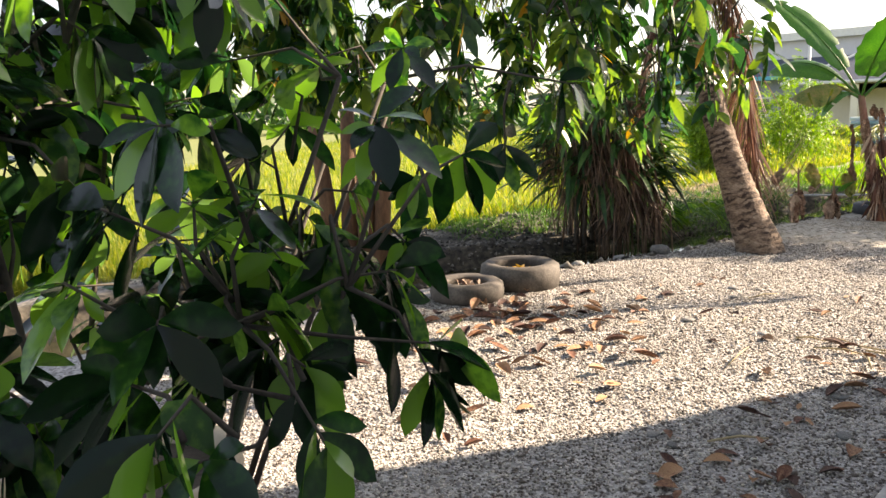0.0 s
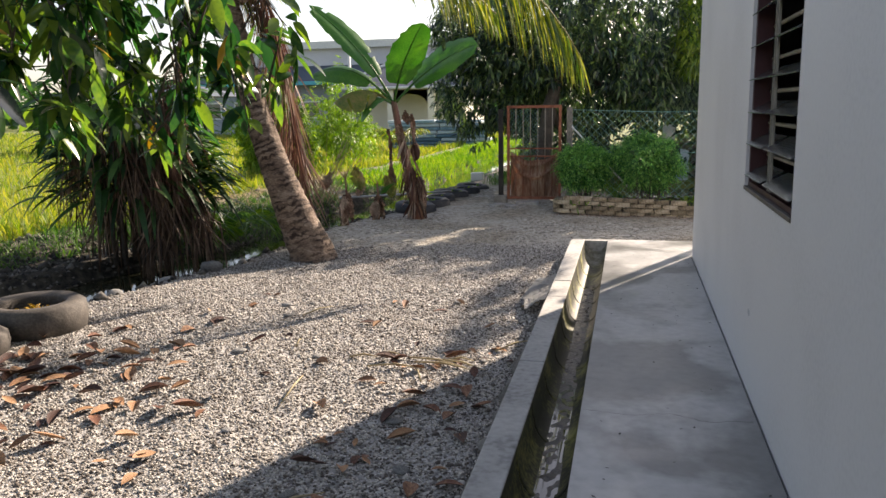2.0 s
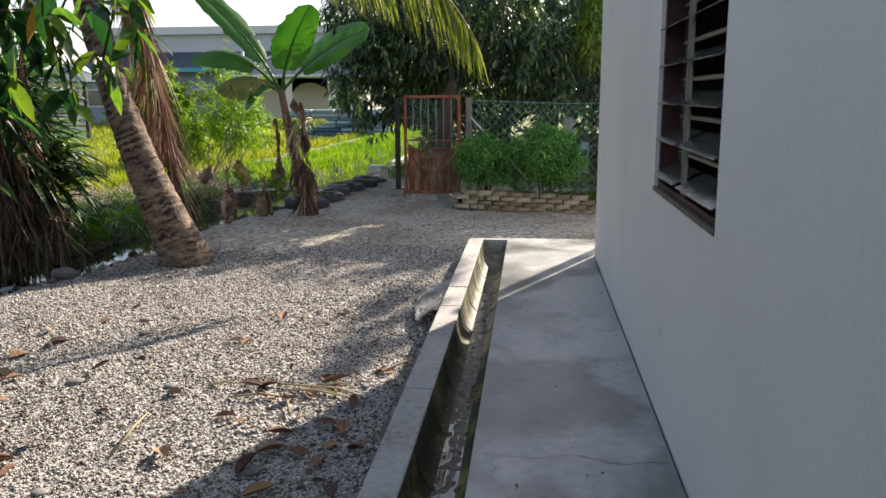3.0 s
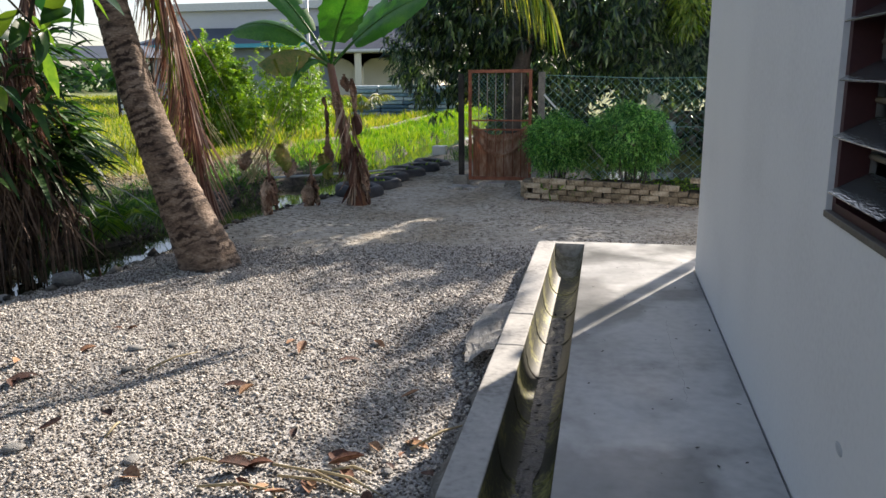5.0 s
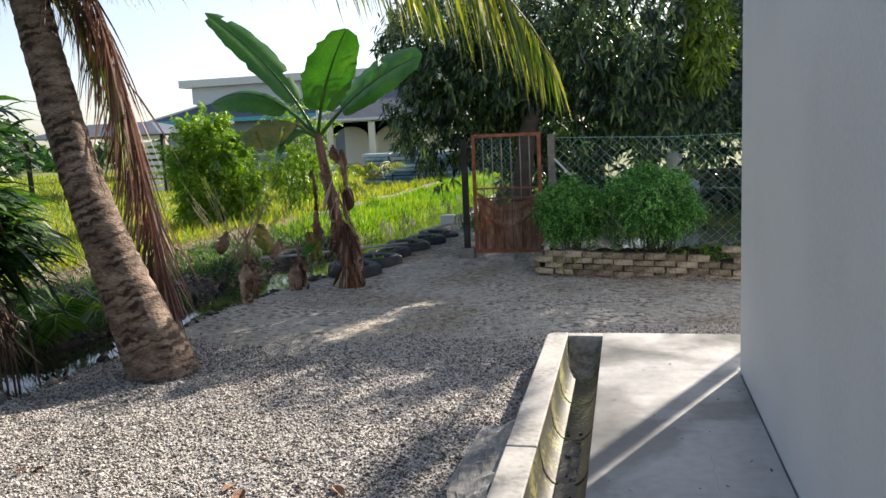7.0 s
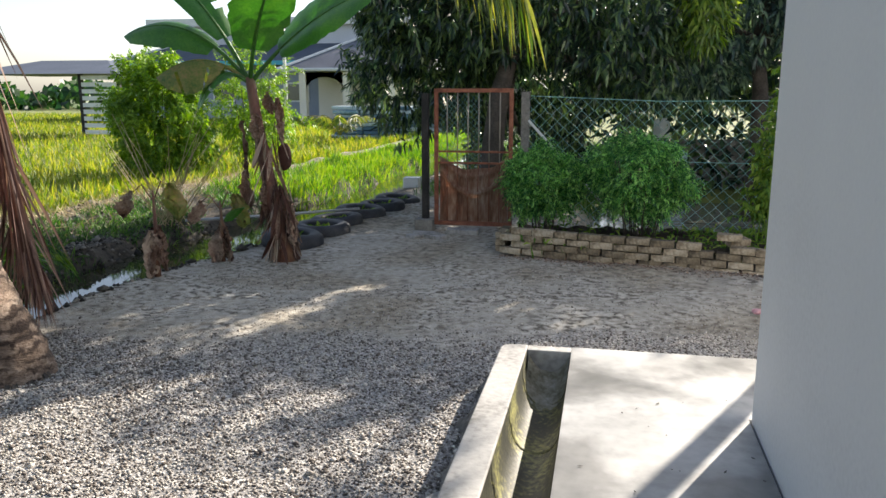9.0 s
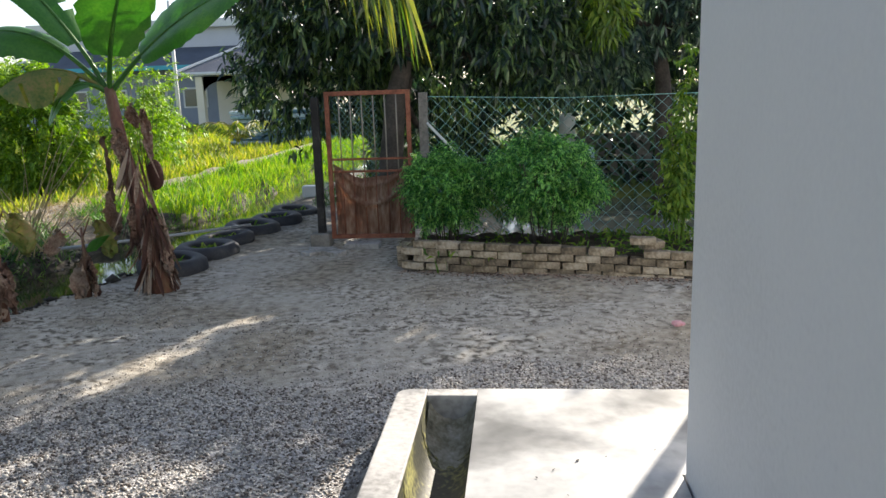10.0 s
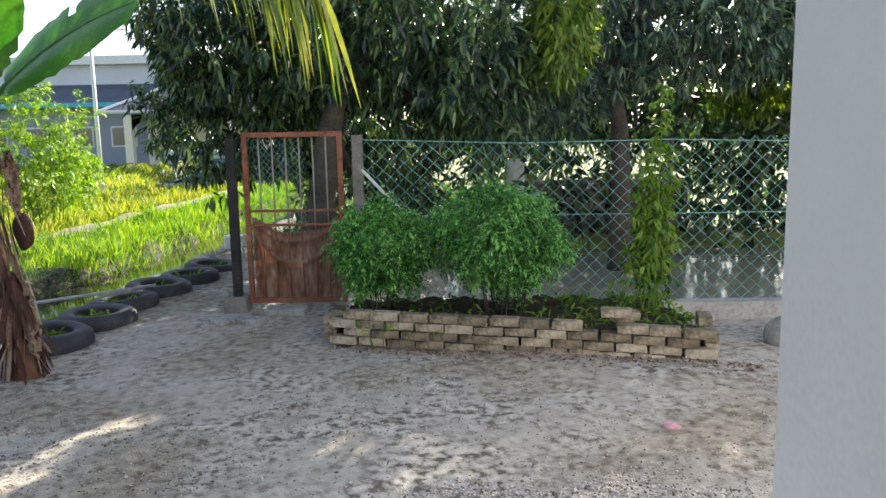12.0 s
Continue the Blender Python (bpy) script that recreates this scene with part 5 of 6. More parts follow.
leafy_tree("mango_tree", (5.2, 21.5, -0.5), [(5.2, 21.5, -0.7), (5.2, 21.5, 1.0), (5.0, 21.5, 2.0)], 0.2,
           [((4.0, 21.8, 2.8), (2.4, 1.5, 2.0)), ((7.0, 21.5, 2.8), (2.4, 1.5, 2.0)), ((1.0, 22.6, 2.6), (2.2, 1.2, 2.2)), ((10.0, 22, 2.8), (2.4, 1.5, 2.2)), ((-1.2, 22.5, 2.4), (1.6, 1.2, 2.2))],
           3000, 0.22, 203, "mango", "darkbark", "dark green tree on the far pond bank", keep=under_sun(9.7))
# leaves coloured pale for sunlight at the side of the first mango tree, and a tree beyond the pond coloured likewise
rng = np.random.default_rng(207)
n = 1500
d = rand_dirs(rng, n)
P = np.array((0.95, 15.75, 2.85)) + d * np.array((0.42, 0.35, 0.85)) * rng.uniform(0.3, 1, (n, 1)) ** 0.5
single("mango_shoots", leaf_mesh("shoots", P, d * 0.6 + rng.normal(size=(n, 3)) * 0.5 + np.array((0, 0, -0.5)), d + np.array((0, 0, 0.6)), rng.uniform(0.1, 0.18, n), 0.036, 4, 0.2, 0.25), "sunlitleaf", "mango leaves coloured light yellow-green as sunlit", "foliage", kind="stuff")
leafy_tree("sunlit_tree", (5.9, 20.7, -0.45), [(5.9, 20.7, -0.6), (5.8, 20.7, 0.6), (5.7, 20.7, 1.3)], 0.08,
           [((4.7, 20.6, 2.3), (0.8, 0.5, 0.7)), ((5.8, 20.6, 2.5), (1.0, 0.6, 0.8)), ((7.2, 20.6, 2.1), (1.2, 0.6, 0.9))],
           620, 0.15, 208, "sunlitleaf", "darkbark", "tree beyond the pond, leaves coloured yellow-green as sunlit")
# things standing on the far pond bank
for x, y, z0, h, r, mt, lab in ((0.8, 20.6, -0.45, 1.45, 0.15, "white", "tall pale upright drum on the pond bank"), (1.1, 20.6, -0.45, 0.85, 0.2, "drum", "pale blue plastic drum on the pond bank")):
    dr = thing("plastic_drum", (x, y, z0), lab, "drum")
    part("drum_body", tube([(x, y, z0), (x, y, z0 + 0.04), (x, y, z0 + h * 0.33), (x, y, z0 + h * 0.35), (x, y, z0 + h * 0.66), (x, y, z0 + h * 0.68), (x, y, z0 + h - 0.04), (x, y, z0 + h)], [r * 0.93, r, r, r * 1.05, r, r * 1.05, r, r * 0.9], 18), mt, dr, smooth=True)
    part("lid", tube([(x, y, z0 + h), (x, y, z0 + h + 0.03)], r * 0.6, 14), mt, dr)
# the hedge that closes the far side of the pond
rng = np.random.default_rng(31)
n = 17000
P = np.stack([rng.uniform(-3, 24, n), 21.0 + rng.normal(size=n) * 0.5, -0.5 + 3.6 * rng.random(n) ** 1.35], 1)
P[:, 2] = np.where(P[:, 0] > 4.0, -0.5 + (P[:, 2] + 0.5) * 0.62, P[:, 2])
single("hedge", leaf_mesh("hedge", P, rand_dirs(rng, n, -0.2), rand_dirs(rng, n, 0.8), rng.uniform(0.2, 0.42, n), 0.11, 3, 0, 0.3), "mango", "dark thicket along the far pond bank", "thicket", kind="stuff")
# plain block added in place of unidentified things beyond the pond
single("far_bank_block", box(1.0, 3.9, 20.95, 21.1, -0.6, 0.62, 0.01), "greypost", "low grey block for unidentified things on the far pond bank", "wall", kind="structure")

# glossy shrub beside the path's start
sh = thing("fruit_shrub", (-2.75, 0.75, 0.1), "dense shrub with large glossy dark green leaves in a pale pot", "shrub")
rng = np.random.default_rng(71)
stems = []
for k in range(7):
    a = rng.uniform(0, 6.28)
    q0 = np.array((-2.75 + 0.2 * math.cos(a), 0.75 + 0.3 * math.sin(a), -0.25))
    q2 = np.array((-2.35 + 0.45 * math.cos(a), 0.9 + 0.8 * math.sin(a), rng.uniform(1.2, 2.1)))
    q1 = (q0 + q2) / 2 + rng.normal(size=3) * 0.06
    stems += [q1, q2, (q1 + q2) / 2, (q0 + q1) / 2]
    part("stem", limb([tuple(q0), tuple(q1), tuple(q2)], 0.015, 0.008, 7), "darkbark", sh, smooth=True)
stems = np.array(stems)


def side_on(p):
    """How far round to the side a shoot stands as seen from the apron."""
    return math.degrees(math.atan2(-0.10 - p[0], p[1] + 0.215))


tips = []
while len(tips) < 150:
    d = rand_dirs(rng, 1)[0]
    p = np.array((-2.35, 0.9, 1.15)) + d * np.array((0.75, 1.35, 1.25)) * rng.uniform(0.3, 1) ** 0.5
    a0 = math.degrees(math.atan2(0.04 - p[0], p[1] + 0.43))
    a1 = math.degrees(math.atan2(-0.16 - p[0], p[1] - 0.1))
    if p[2] > (0.2 if rng.random() < 0.3 else 0.55) and a0 > (61 if p[2] > 0.9 else 63) + 5 * math.sin(5 * p[2]) and a1 > 50 and (p[2] < 1.2 or side_on(p) > 55) and not (p[2] < 0.75 and abs(p[1] + 0.43 - 0.39 * (0.04 - p[0])) < 0.3):
        tips.append(p)
for k in range(45):
    tips.append(np.array((-2.55, 0.55, 1.85)) + rand_dirs(rng, 1)[0] * np.array((0.7, 0.95, 0.6)) * rng.random() ** 0.4)
tips += [arr(p) for p in ((-1.62, 1.95, 1.64), (-2.02, 2.04, 1.38), (-1.46, 0.26, 1.14), (-1.51, 0.59, 1.11), (-1.43, 1.09, 0.91), (-1.22, 0.49, 0.87), (-1.19, 0.19, 0.95), (-1.57, 1.02, 1.12), (-1.4, 1.0, 0.81), (-1.56, 0.58, 1.37), (-1.47, 0.88, 1.54), (-1.51, 1.27, 1.44), (-1.49, 0.31, 1.54), (-1.44, 0.61, 0.96), (-1.24, 0.13, 0.99), (-1.69, 0.89, 1.18), (-2.19, 0.96, 1.44), (-2.20, 1.14, 1.54), (-2.04, 0.81, 1.32), (-2.15, 1.03, 1.68), (-1.87, 0.84, 1.14), (-2.13, 0.87, 1.57), (-2.11, 1.57, 1.79), (-1.79, 1.08, 1.15), (-1.80, 0.92, 1.23), (-1.71, 0.69, 1.20), (-1.77, 1.25, 1.14), (-1.66, 0.54, 1.14), (-1.71, 1.12, 1.00), (-1.66, 0.89, 1.06), (-1.97, 0.99, 1.10), (-1.72, 0.50, 1.36), (-1.47, 0.18, 1.04), (-1.49, 0.35, 1.00), (-1.60, 0.58, 0.98), (-1.95, 0.67, 1.22), (-1.89, 1.15, 1.31), (-1.77, 1.29, 1.34), (-1.55, 0.11, 1.25), (-1.63, 0.24, 1.37), (-1.75, 0.88, 0.91))]
P, D, U, L = [], [], [], []
for tip in tips:
    root = stems[np.argmin(np.linalg.norm(stems - tip - np.array((0, 0, -0.15)), axis=1))]
    if rng.random() < 0.5:
        stems = np.vstack([stems, root * 0.35 + tip * 0.65])
    mid = root * 0.5 + tip * 0.5 + rng.normal(size=3) * 0.04 + np.array((0, 0, 0.05))
    part("twig", limb([tuple(root), tuple(mid), tuple(tip)], 0.008, 0.003, 5), "darkbark", sh, smooth=True)
    out = unit(tip - mid)
    e1 = unit(np.cross(out, (0.3, 0.2, 1.0)))
    e2 = np.cross(out, e1)
    ph = rng.uniform(0, 6.28)
    for q in range(9):
        # leaves stand round the shoot's tip in a loose rosette
        a = ph + 2.4 * q
        s = 1.0 - 0.035 * q - (0.25 if q > 7 else 0)
        P.append(tip * s + mid * (1 - s))
        D.append(unit(out * (0.75 - 0.07 * q) + e1 * math.cos(a) + e2 * math.sin(a) + rng.normal(size=3) * 0.18 + np.array((0, 0, -0.42))))
        U.append(unit(out + np.array((0, 0, 0.5)) + rng.normal(size=3) * 0.25))
        L.append(0.162 * rng.uniform(0.6, 1.2))
L = np.array(L)
part("foliage", leaf_mesh("foliage", P, D, U, L, L * 0.45, 8, 0.18, 0.28, peak=0.60), "shrubleaf", sh, smooth=True)
# fruit tree with several reddish-brown stems
FT = (-6.9, 5.1, -0.15)
ftree = thing("fruit_tree", FT, "multi-stemmed fruit tree with reddish-brown trunks", "tree")
TIPS = [(-2.38, 5.5, 1.92), (-2.42, 5.45, 2.12), (-2.5, 5.4, 1.72), (-2.45, 5.5, 2.35), (-2.6, 5.45, 2.05), (-3.35, 4.95, 1.6), (-2.95, 4.95, 1.7), (-3.2, 5.0, 1.35), (-2.75, 5.3, 1.75), (-2.8, 5.35, 1.95), (-4.2, 5.6, 1.45), (-3.7, 5.2, 2.0), (-3.2, 4.8, 2.2), (-4.6, 5.4, 1.9), (-3.9, 4.4, 2.1), (-2.85, 5.2, 2.3), (-3.0, 5.1, 1.5), (-2.65, 5.25, 1.5), (-3.5, 4.6, 1.85)]
FORK = []
for dx, dy, lx, ly in ((0, 0, -0.05, 0.1), (0.14, 0.10, 0.1, 0.1), (-0.13, -0.10, -0.2, -0.1), (0.26, 0.22, 0.15, 0.1), (-0.05, 0.12, -0.3, 0.2)):
    p0 = (FT[0] + dx, FT[1] + dy, -0.3)
    p1 = (FT[0] + dx + lx * 0.4, FT[1] + dy + ly * 0.4, 0.7)
    p2 = (FT[0] + dx + lx, FT[1] + dy + ly, 1.75)
    FORK.append(p2)
    part("trunk", limb([p0, p1, p2], 0.105, 0.075, 12), "bark", ftree, smooth=True)
rng = np.random.default_rng(81)
more = []
for k in range(22):
    more.append(tuple(np.array((-3.2, 5.0, 1.85)) + rng.normal(size=3) * np.array((0.3, 0.3, 0.28))))
for k in range(52):
    more.append(tuple(np.array((-3.45, 4.6, 2.45)) + rng.normal(size=3) * np.array((0.45, 0.45, 0.22))))
for k in range(200):
    d = rand_dirs(rng, 1)[0]
    more.append(tuple(np.array((-4.4, 4.1, 2.35)) + d * np.array((1.8, 1.6, 0.95)) * rng.uniform(0.4, 1) ** 0.5))
for k in range(60):
    d = rand_dirs(rng, 1)[0]
    more.append(tuple(np.array((-5.3, 2.7, 2.35)) + d * np.array((1.1, 1.0, 0.7)) * rng.uniform(0.3, 1) ** 0.5))
P, D, U, L = [], [], [], []
nodes = [arr(f) for f in FORK]
for tip in sorted(TIPS + more, key=lambda p: min(np.linalg.norm(arr(f) - arr(p)) for f in FORK)):
    outer = tip[0] > -3.75
    tip = arr(tip)
    root = min(nodes, key=lambda f: np.linalg.norm(f - tip))
    mid = (root + tip) / 2 + np.array((0, 0, 0.2)) + rng.normal(size=3) * 0.08
    part("branch", limb([tuple(root), tuple(mid), tuple(tip)], 0.009, 0.004, 5), "darkbark", ftree, smooth=True)
    out = unit(tip - mid)
    nodes += [mid, tip * 0.8 + mid * 0.2]
    for s in ((1.0, 0.7) if outer else (1.0, 0.85, 0.7, 0.55)):
        p = tip * s + mid * (1 - s)
        for q in range((5 if outer else 7) if s == 1 else (3 if outer else 5)):
            P.append(p + rng.normal(size=3) * 0.02)
            D.append(unit(out * 0.4 + rng.normal(size=3) * 0.75 + np.array((0, 0, -0.35))))
            U.append(unit(np.array((0, 0, 1.0)) + rng.normal(size=3) * 0.5))
            L.append(0.185 * rng.uniform(0.65, 1.2))
L = np.array(L)
yel = rng.random(len(L)) < 0.02
P, D, U = np.array(P), np.array(D), np.array(U)
part("foliage", leaf_mesh("foliage", P[~yel], D[~yel], U[~yel], L[~yel], L[~yel] * 0.40, 6, 0.22, 0.35, peak=0.52), "branchleaf", ftree, smooth=True)
part("yellow_foliage", leaf_mesh("foliage", P[yel], D[yel], U[yel], L[yel], L[yel] * 0.40, 6, 0.22, 0.35, peak=0.52), "yellowleaf", ftree, "a few yellow ageing leaves", smooth=True)

# broad clump with hanging dry fronds on the far bank
cl = thing("palm_clump", (-5.9, 8.8, -0.1), "leafy clump with a skirt of dry hanging strips on the bank", "plant")
rng = np.random.default_rng(91)
n = 1000
a = rng.uniform(0, 6.28, n)
r = rng.uniform(0, 0.75, n) ** 0.7
h = rng.uniform(0.55, 2.0, n)
P = np.stack([-6.15 + r * np.cos(a) * 1.25, 8.9 + r * np.sin(a) * 0.9, h], 1)
D = np.stack([np.cos(a), np.sin(a), rng.uniform(-0.3, 1.2, n)], 1) + rng.normal(size=(n, 3)) * 0.25
part("foliage", leaf_mesh("foliage", P, D, np.tile((0, 0, 1.0), (n, 1)) + rng.normal(size=(n, 3)) * 0.3, rng.uniform(0.3, 0.62, n), rng.uniform(0.045, 0.085, n), 6, 0.25, 0.5, peak=0.45), "clump", cl)
# long straps arching out over the ditch
n = 260
P = np.array((-5.62, 9.2, 0.85)) + rng.normal(size=(n, 3)) * np.array((0.16, 0.16, 0.26))
D = np.array((0.85, 0.1, 0.35)) + rng.normal(size=(n, 3)) * np.array((0.35, 0.55, 0.4))
part("foliage", leaf_mesh("foliage", P, D, np.tile((0, 0, 1.0), (n, 1)) + rng.normal(size=(n, 3)) * 0.3, rng.uniform(0.35, 0.8, n), rng.uniform(0.035, 0.07, n), 6, 0.25, 0.55, peak=0.4), "clump", cl)
for k in range(22):
    a = rng.uniform(0, 6.28)
    r = rng.uniform(0.05, 0.45)
    part("stem", limb([(-6.0 + r * math.cos(a), 8.9 + r * math.sin(a), -0.25), (-6.0 + 1.1 * r * math.cos(a), 8.9 + 1.1 * r * math.sin(a), 1.5)], 0.03, 0.02, 7), "darkbark", cl, smooth=True)
hubs = [(-5.95, 8.6, 0.85), (-5.62, 8.62, 0.70), (-5.35, 8.7, 0.6), (-6.3, 8.65, 0.6), (-5.5, 8.5, 0.4), (-5.15, 8.8, 0.35)]
for k, (hx, hy, hz) in enumerate(hubs):
    n = 75
    for j in range(9):
        aa, rr = rng.uniform(0, 6.28), rng.uniform(0.1, 0.34)
        b = (hx + rr * math.cos(aa), hy + rr * math.sin(aa))
        part("stilt_root", limb([(hx, hy, hz), (hx + 0.75 * (b[0] - hx), hy + 0.75 * (b[1] - hy), hz * 0.62), (b[0], b[1], float(ground_z(np.array(b[0]), np.array(b[1]))) - 0.03)], 0.014, 0.009, 5), "dryskirt", cl, smooth=True)
    a = rng.uniform(0, 6.28, n)
    out = np.stack([np.cos(a), np.sin(a), 0 * a], 1)
    P = np.array((hx, hy, hz)) + rng.normal(size=(n, 3)) * np.array((0.10, 0.08, 0.13))
    D = out * rng.uniform(0.0, 0.55, (n, 1)) + np.array((rng.normal() * 0.15, -0.05, -1.0)) + rng.normal(size=(n, 3)) * 0.2
    L = np.minimum(P[:, 2] + 0.22, rng.uniform(0.25, 0.85, n))
    skirt = part("dry_skirt", leaf_mesh("skirt", P, D, out + rng.normal(size=(n, 3)) * 0.4, L, rng.uniform(0.008, 0.03, n), 5, 0.3, rng.uniform(-0.1, 0.3, n), bend_dir=out), "dryskirt", cl, "dry brown hanging strips")
    skirt["kind"] = "stuff"
for hx, hy, hz in ((-5.85, 8.45, 1.35), (-6.15, 8.4, 1.15), (-6.5, 8.4, 1.2), (-5.6, 8.5, 1.1)):
    n = 150
    P = np.array((hx, hy, hz)) + rng.normal(size=(n, 3)) * np.array((0.09, 0.06, 0.22))
    D = np.array((0.05, 0, -1.0)) + rng.normal(size=(n, 3)) * np.array((0.24, 0.2, 0.08))
    part("dry_frond", leaf_mesh("dry", P, D, rand_dirs(rng, n), rng.uniform(0.4, 0.95, n), rng.uniform(0.008, 0.022, n), 4, 0.3, 0.12), "dryskirt", cl, "dead brown frond hanging down")
n = 260
P = np.array((-5.45, 8.75, 1.55)) + rng.normal(size=(n, 3)) * np.array((0.05, 0.05, 0.28))
D = np.array((0.02, 0, -1.0)) + rng.normal(size=(n, 3)) * np.array((0.16, 0.16, 0.05))
part("dry_frond", leaf_mesh("dry", P, D, rand_dirs(rng, n), rng.uniform(0.5, 1.1, n), 0.014, 4, 0.3, 0.1), "deadfrond", cl, "dead brown frond hanging down")


# shrubs and far plants
feathery_bush("cassava_bush", -9.6, 20.3, -0.3, 2.2, 2.6, "brightbush", "tall bright green bush in the field", 301, twigs=1700, leaf=0.11, ragged=0.5, lift=0.46)
feathery_bush("cassava_bush", -8.2, 22.0, -0.3, 2.1, 2.75, "brightbush", "tall airy light green bush beside the field path", 302, twigs=620, leaf=0.085, ragged=0.9, lift=0.52)
feathery_bush("cassava_bush", -10.4, 27.5, -0.2, 1.5, 1.5, "brightbush", "light green bush beside the field path", 303, twigs=700, leaf=0.10, ragged=0.6)
fern = thing("fern_clump", (-5.6, 10.5, -0.2), "arching green fern-like fronds low on the ditch bank", "plant")
rng = random.Random(45)
for k in range(22):
    a, x, y = rng.uniform(0, 6.28), rng.uniform(-6.2, -5.3), rng.uniform(9.9, 11.3)
    p, me = frond((x, y, -0.12), (math.cos(a), math.sin(a), 1.1), rng.uniform(0.6, 1.05), 2.2, 0.22, 950 + k, hang=0.35, gap=0.028, width=0.016, start=0.1)
    fr = part("frond", tube(p, list(np.linspace(0.008, 0.003, len(p))), 5), "weed", fern)
    tagged(part("leaf_fringe", me, "shadeweed" if k % 3 else "weed", fr), kind="stuff")
# thorny straw bush of bare twigs
tw = thing("dry_bush", (-5.9, 14.0, -0.1), "bare straw-coloured twigs leaning over the bank", "bush")
rng = np.random.default_rng(44)
for k in range(26):
    a = rng.uniform(-2.6, 0.4)
    d = np.array((math.cos(a) * 0.7, 0.3 * math.sin(a), rng.uniform(0.5, 1.1)))
    p0 = np.array((-5.7, 14.0, -0.15)) + rng.normal(size=3) * np.array((0.2, 0.15, 0))
    p1 = p0 + d * rng.uniform(0.8, 1.7)
    part("twig", limb([tuple(p0), tuple((p0 + p1) / 2 + rng.normal(size=3) * 0.04), tuple(p1)], 0.008, 0.003, 5), "straw", tw)


# grass
def blades(name, n, fx, material, label, hmin, hmax, w, seed, lean=0.25, stations=3):
    rng = np.random.default_rng(seed)
    P = fx(rng, n)
    n = len(P)
    P[:, 2] = ground_z(P[:, 0], P[:, 1]) - 0.02
    D = np.array((0, 0, 1.0)) + rng.normal(size=(n, 3)) * lean
    single(name, leaf_mesh(name, P, D, rng.normal(size=(n, 3)), rng.uniform(hmin, hmax, n), w if np.isscalar(w) else w(P), stations, 0, rng.uniform(0.1, 0.5, n), peak=0.3), material, label, "grass", kind="stuff")


def field_points(rng, n):
    y = 2 + 58 * rng.random(n) ** 1.7
    far = np.interp(y, YS, X_FAR)
    edge = np.where(y < 11, far - 2.0, np.interp(y, PATH_Y, PATH_X) - 0.45)
    x = edge - (8 + 0.9 * y) * rng.random(n) ** 1.4
    keep = y > 0
    clump = wobble(x, y, 1.3, 9) > -0.75
    return np.stack([x, y, 0 * x], 1)[keep & clump]


blades("rice_field", 120000, field_points, "rice", "bright yellow-green rice field", 0.25, 0.52, lambda P: 0.009 + 0.0010 * np.maximum(P[:, 1], 0), 401)


def bank_points(rng, n):
    y = rng.uniform(9.3, 30, n)
    far = np.interp(y, YS, X_FAR)
    x = far - 0.15 - 1.9 * rng.random(n)
    return np.stack([x, y, 0 * x], 1)[(wobble(x, y, 1.7, 3) > -0.3) & (x > np.interp(y, PATH_Y, PATH_X) + 0.3)]


blades("weeds", 34000, bank_points, "shadeweed", "green weeds along the ditch bank", 0.08, 0.28, 0.013, 402, 0.5)


def verge_points(rng, n):
    y = rng.uniform(17.0, 40, n)
    x = np.interp(y, YS, X_FAR) - 0.1 - rng.uniform(0, 1.7, n)
    return np.stack([x, y, 0 * x], 1)[x > np.interp(y, PATH_Y, PATH_X) + 0.25]


blades("tall_grass", 26000, verge_points, "verge", "sunlit lush grass beside the far path", 0.14, 0.38, 0.016, 403)


def shade_points(rng, n):
    y = rng.uniform(17.4, 32, n)
    return np.stack([rng.uniform(-3.3, 0.0, n), y, 0 * y], 1)


blades("weeds", 9000, shade_points, "shadeweed", "weeds under the mango trees behind the gate, coloured dark for shade", 0.15, 0.5, 0.02, 406, 0.4)


def straw_points(rng, n):
    y = rng.uniform(10.5, 19, n)
    x = np.interp(y, PATH_Y, PATH_X) + rng.normal(size=n) * 0.45
    return np.stack([x, y, 0 * x], 1)


blades("dry_grass", 5000, straw_points, "straw", "dry straw lying on the far bank", 0.1, 0.35, 0.01, 404, 1.1)


